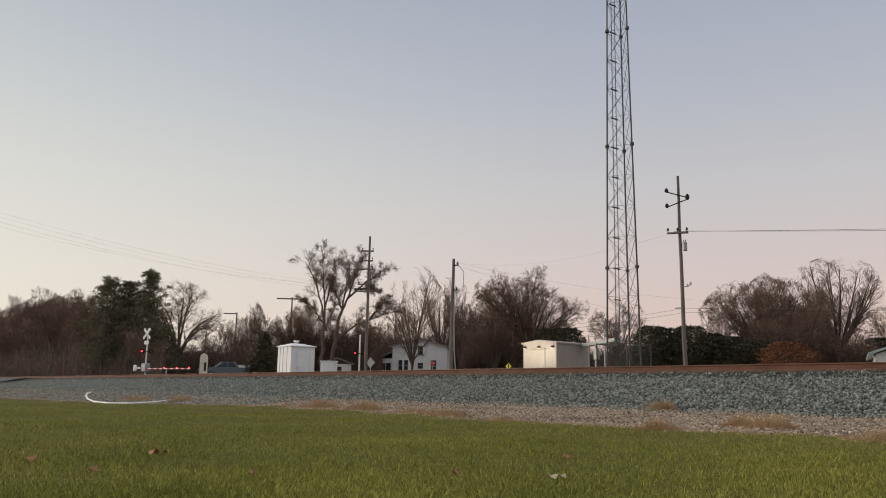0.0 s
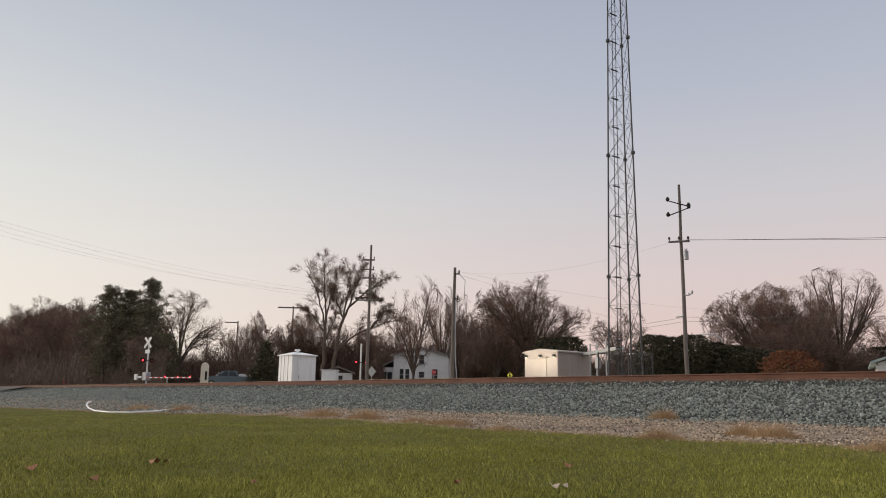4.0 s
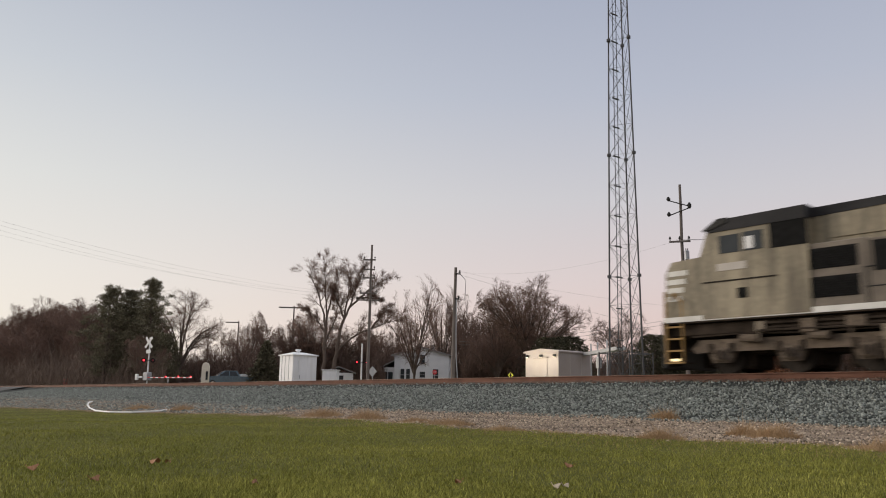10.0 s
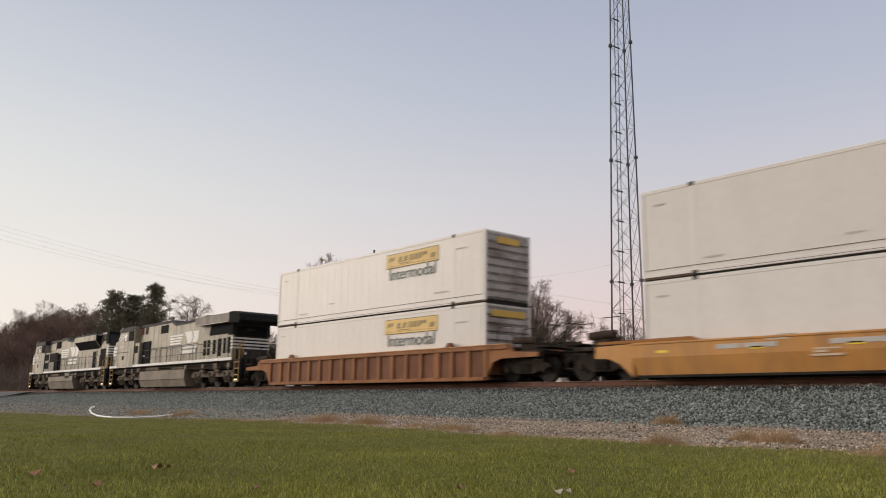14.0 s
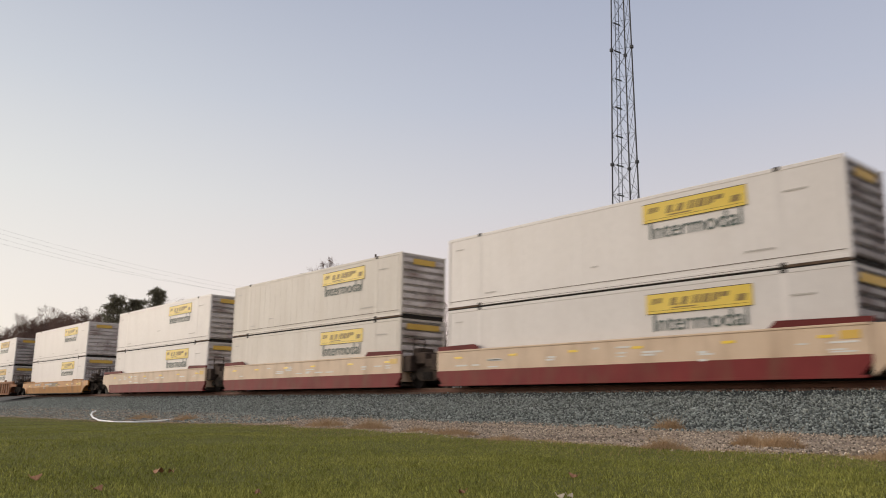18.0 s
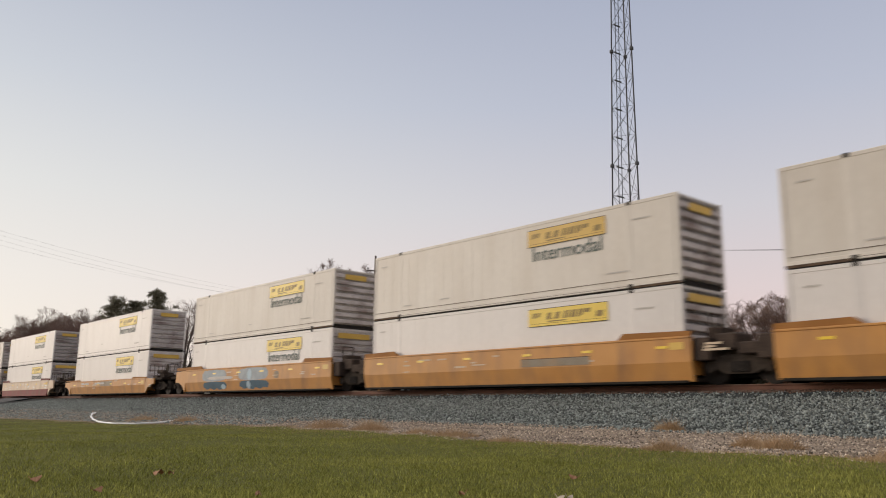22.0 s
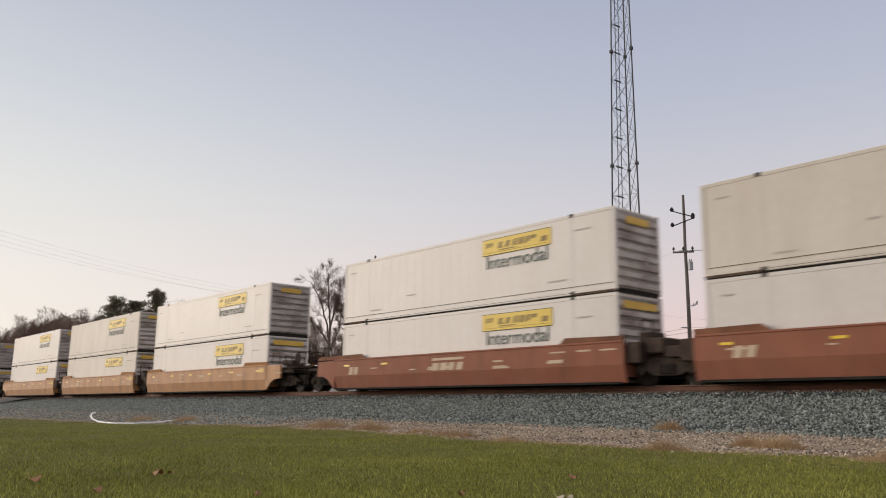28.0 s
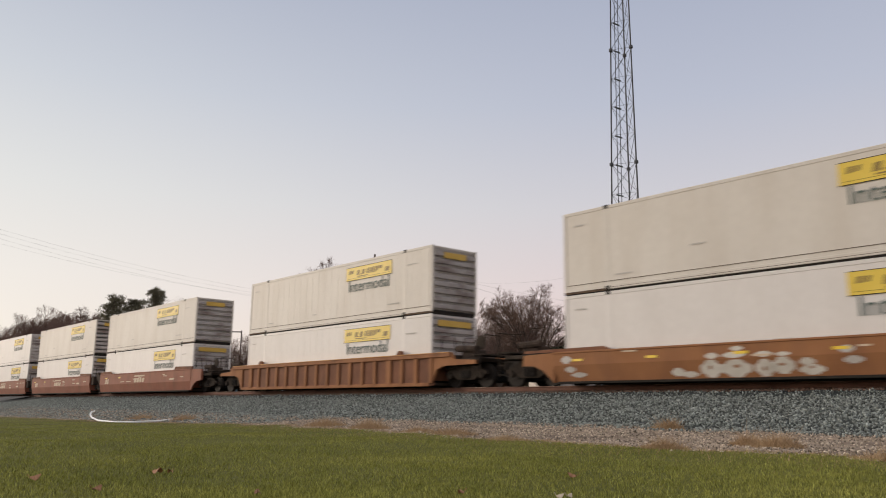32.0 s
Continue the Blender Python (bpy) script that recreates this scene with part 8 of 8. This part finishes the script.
            for x0, x1, z0, z1 in ((0.0, 0.45, 0.72, 0.98), (0.15, 0.6, 0.42, 0.62), (0.4, 1.05, 0.25, 0.42), (9.4, 9.8, 0.7, 0.9), (9.5, 10.0, 0.42, 0.62)):
                blot(x0, x1, z0, z1, M_GREYDECAL, "faint pale sprayed mark", soft=0.35)
    return ob


# kind, front of the container at 20 s, coupler ahead, coupler behind, upper box tan, lower box tan, bright panels, tag
CARS = (("ribbed", -146.34, 1, 1, 0, 0, 0, 0), ("low", -122.87, 1, 1, 0, 0, 1, 0), ("tan", -99.4, 1, 0, 0, 0, 1, 0), ("tan", -80.0, 0, 0, 1, 1, 1, 0),
        ("tan", -60.7, 0, 1, 0, 0, 1, 0), ("low", -37.2, 1, 1, 0, 0, 1, 0), ("orange", -13.64, 1, 0, 1, 0, 1, 1), ("orange", 5.95, 0, 0, 1, 0, 1, 0),
        ("orange", 25.4, 0, 1, 1, 0, 1, 0))
CARS2 = (("faded", 48.7, 1, 0, 0, 0, 1, 0), ("faded", 68.2, 0, 0, 1, 1, 1, 0), ("faded", 87.7, 0, 1, 0, 0, 1, 0), ("red", 111.2, 1, 0, 0, 0, 1, 0),
         ("red", 130.6, 0, 0, 1, 0, 1, 0), ("red", 149.95, 0, 1, 1, 0, 1, 0), ("ribbed", 173.48, 1, 1, 1, 0, 1, 0), ("rust", 196.9, 1, 1, 1, 0, 1, 2))
n_box = 0
for kind, x20, head, tail, up, low, bright, tag in CARS + CARS2:
    well_unit(kind, head, tail, x20, tag)
    for tan, z in ((low, 0.20), (up, 0.20 + CH + 0.07)):
        MOVING.append((container(tan, bright if (n_box, z < 1) != (15, False) else 0, n_box, not (z < 1 and x20 in (5.95, 48.7, 68.2))), x20, z))
        n_box += 1
# ---- small things on the verge and lawn ----
def tuft(x, y, r, h, seed, n=1500):
    g = np.random.default_rng(seed)
    a, rr = g.uniform(0, 6.283, n), r * g.random(n) ** 0.6
    px_, py_ = x + rr * np.cos(a) * 1.15, y + rr * np.sin(a)
    ob = blades("dry_grass_tuft", px_, py_, h * np.clip(1.25 - rr / r, 0.25, 1.2), 0.0035, M_DRY, "straw-coloured dry grass tuft on the gravel", "grass tuft", seed, 1.5, ground_z(px_, py_) - 0.01)
    ob["kind"] = ""
    return tagged(ob, group="dry grass tufts")


for k, (x, y, r, h) in enumerate(((-6.15, 12.1, 0.36, 0.2), (-6.75, 12.3, 0.26, 0.15), (-7.16, 10.6, 0.34, 0.16), (-19.7, 12.7, 0.6, 0.24), (-16.7, 12.1, 0.5, 0.24), (-12.6, 11.2, 0.5, 0.14), (-10.8, 16.2, 0.34, 0.22), (-34, 12.9, 0.7, 0.2), (-4.0, 10.8, 0.45, 0.15), (-30.5, 13.2, 0.6, 0.2), (-10.6, 10.7, 0.4, 0.1), (-14.2, 11.6, 0.4, 0.1))):
    tuft(x, y, r, h, 200 + k)


def leaf(x, y, size, turn, mat, label):
    m = Mesh()
    n = 14
    rim = []
    for k in range(n):
        a = 6.28319 * k / n
        rr = size * (0.62 + 0.38 * abs(math.cos(a * 2.5)))
        rim.append((rr * math.cos(a), rr * math.sin(a) * 0.8, 0.35 * size * math.sin(a * 2 + 1)))
    m.add([(0, 0, 0.012)] + rim, [(0, 1 + k, 1 + (k + 1) % n) for k in range(n)])
    m.add([(q[0], q[1], q[2] - 0.004) for q in [(0, 0, 0.012)] + rim], [(0, 1 + (k + 1) % n, 1 + k) for k in range(n)])
    ob = thing("fallen_leaf", label, "leaf", pose(x, y, float(ground_z(x, y)) + 0.045, 12, -14, turn), "fallen leaves")
    part("blade", m, mat, ob)
    part("stalk", Mesh().path([(0, 0, 0.012), (-size * 0.8, 0, 0.0), (-size * 1.3, 0.01, 0.03)], 0.0025, 5), mat, ob)


for k, (x, y, size) in enumerate(((-6.87, 2.78, 0.055), (-6.57, 1.75, 0.045), (-5.65, 1.89, 0.035), (-4.71, 2.56, 0.03), (-4.60, 5.45, 0.045), (-4.16, 3.78, 0.025), (-6.82, 2.87, 0.03))):
    leaf(x, y, size, 50 * k, M_LEAF, "curled brown fallen oak leaf on the lawn")
leaf(-3.69, 4.25, 0.03, 20, M_PALELEAF, "pale dry fallen leaf on the lawn")
leaf(-3.68, 4.33, 0.025, 80, M_PALELEAF, "pale dry fallen leaf on the lawn")

hose = thing("white_pipe", "bent white plastic pipe lying on the gravel", "pipe")
HP = [(-34.82, 11.26, 0.16), (-34.67, 11.08, 0.12), (-34.3, 10.93, 0.02), (-33.9, 10.88, -0.08), (-32.87, 10.79, -0.17), (-31.2, 10.8, -0.19), (-30.18, 11.22, -0.17), (-30.26, 12.13, -0.13), (-31.0, 12.94, -0.09), (-32.3, 13.96, -0.05)]
part("length", Mesh().path([(x, y, z + 0.03) for x, y, z in HP], 0.034, 8), M_PIPE, hose)


def motions():
    for ob, x20, z in MOVING:
        tilt = -math.degrees(math.atan(GRADE))
        walk(ob, [(t, pose(x20 + SPEED * (20 - t), YC, RZ + float(rise(x20 + SPEED * (20 - t))), 0, tilt, 0) @ pose(0, 0, z)) for t in (0.0, 16.0, 32.0)])
    # wheels turn while they pass the camera
    for ob, x20, home, r in SPINNING:
        enter = 20 + (x20 + 4.0) / SPEED
        leave = 20 + (x20 + 75.0) / SPEED
        if leave < 0 or enter > 32:
            walk(ob, [(0.0, home), (32.0, home)])
            continue
        rows, a, t = [(0.0, home)], 0.0, max(0.1, enter)
        step = 1 / FPS
        while t < min(31.9, leave) and len(rows) < 125:
            a -= math.degrees(SPEED * step / r) % 85
            rows.append((t, home @ pose(0, 0, 0, 0, a, 0)))
            t += step
        rows.append((32.0, home @ pose(0, 0, 0, 0, a, 0)))
        walk(ob, rows)


motions()
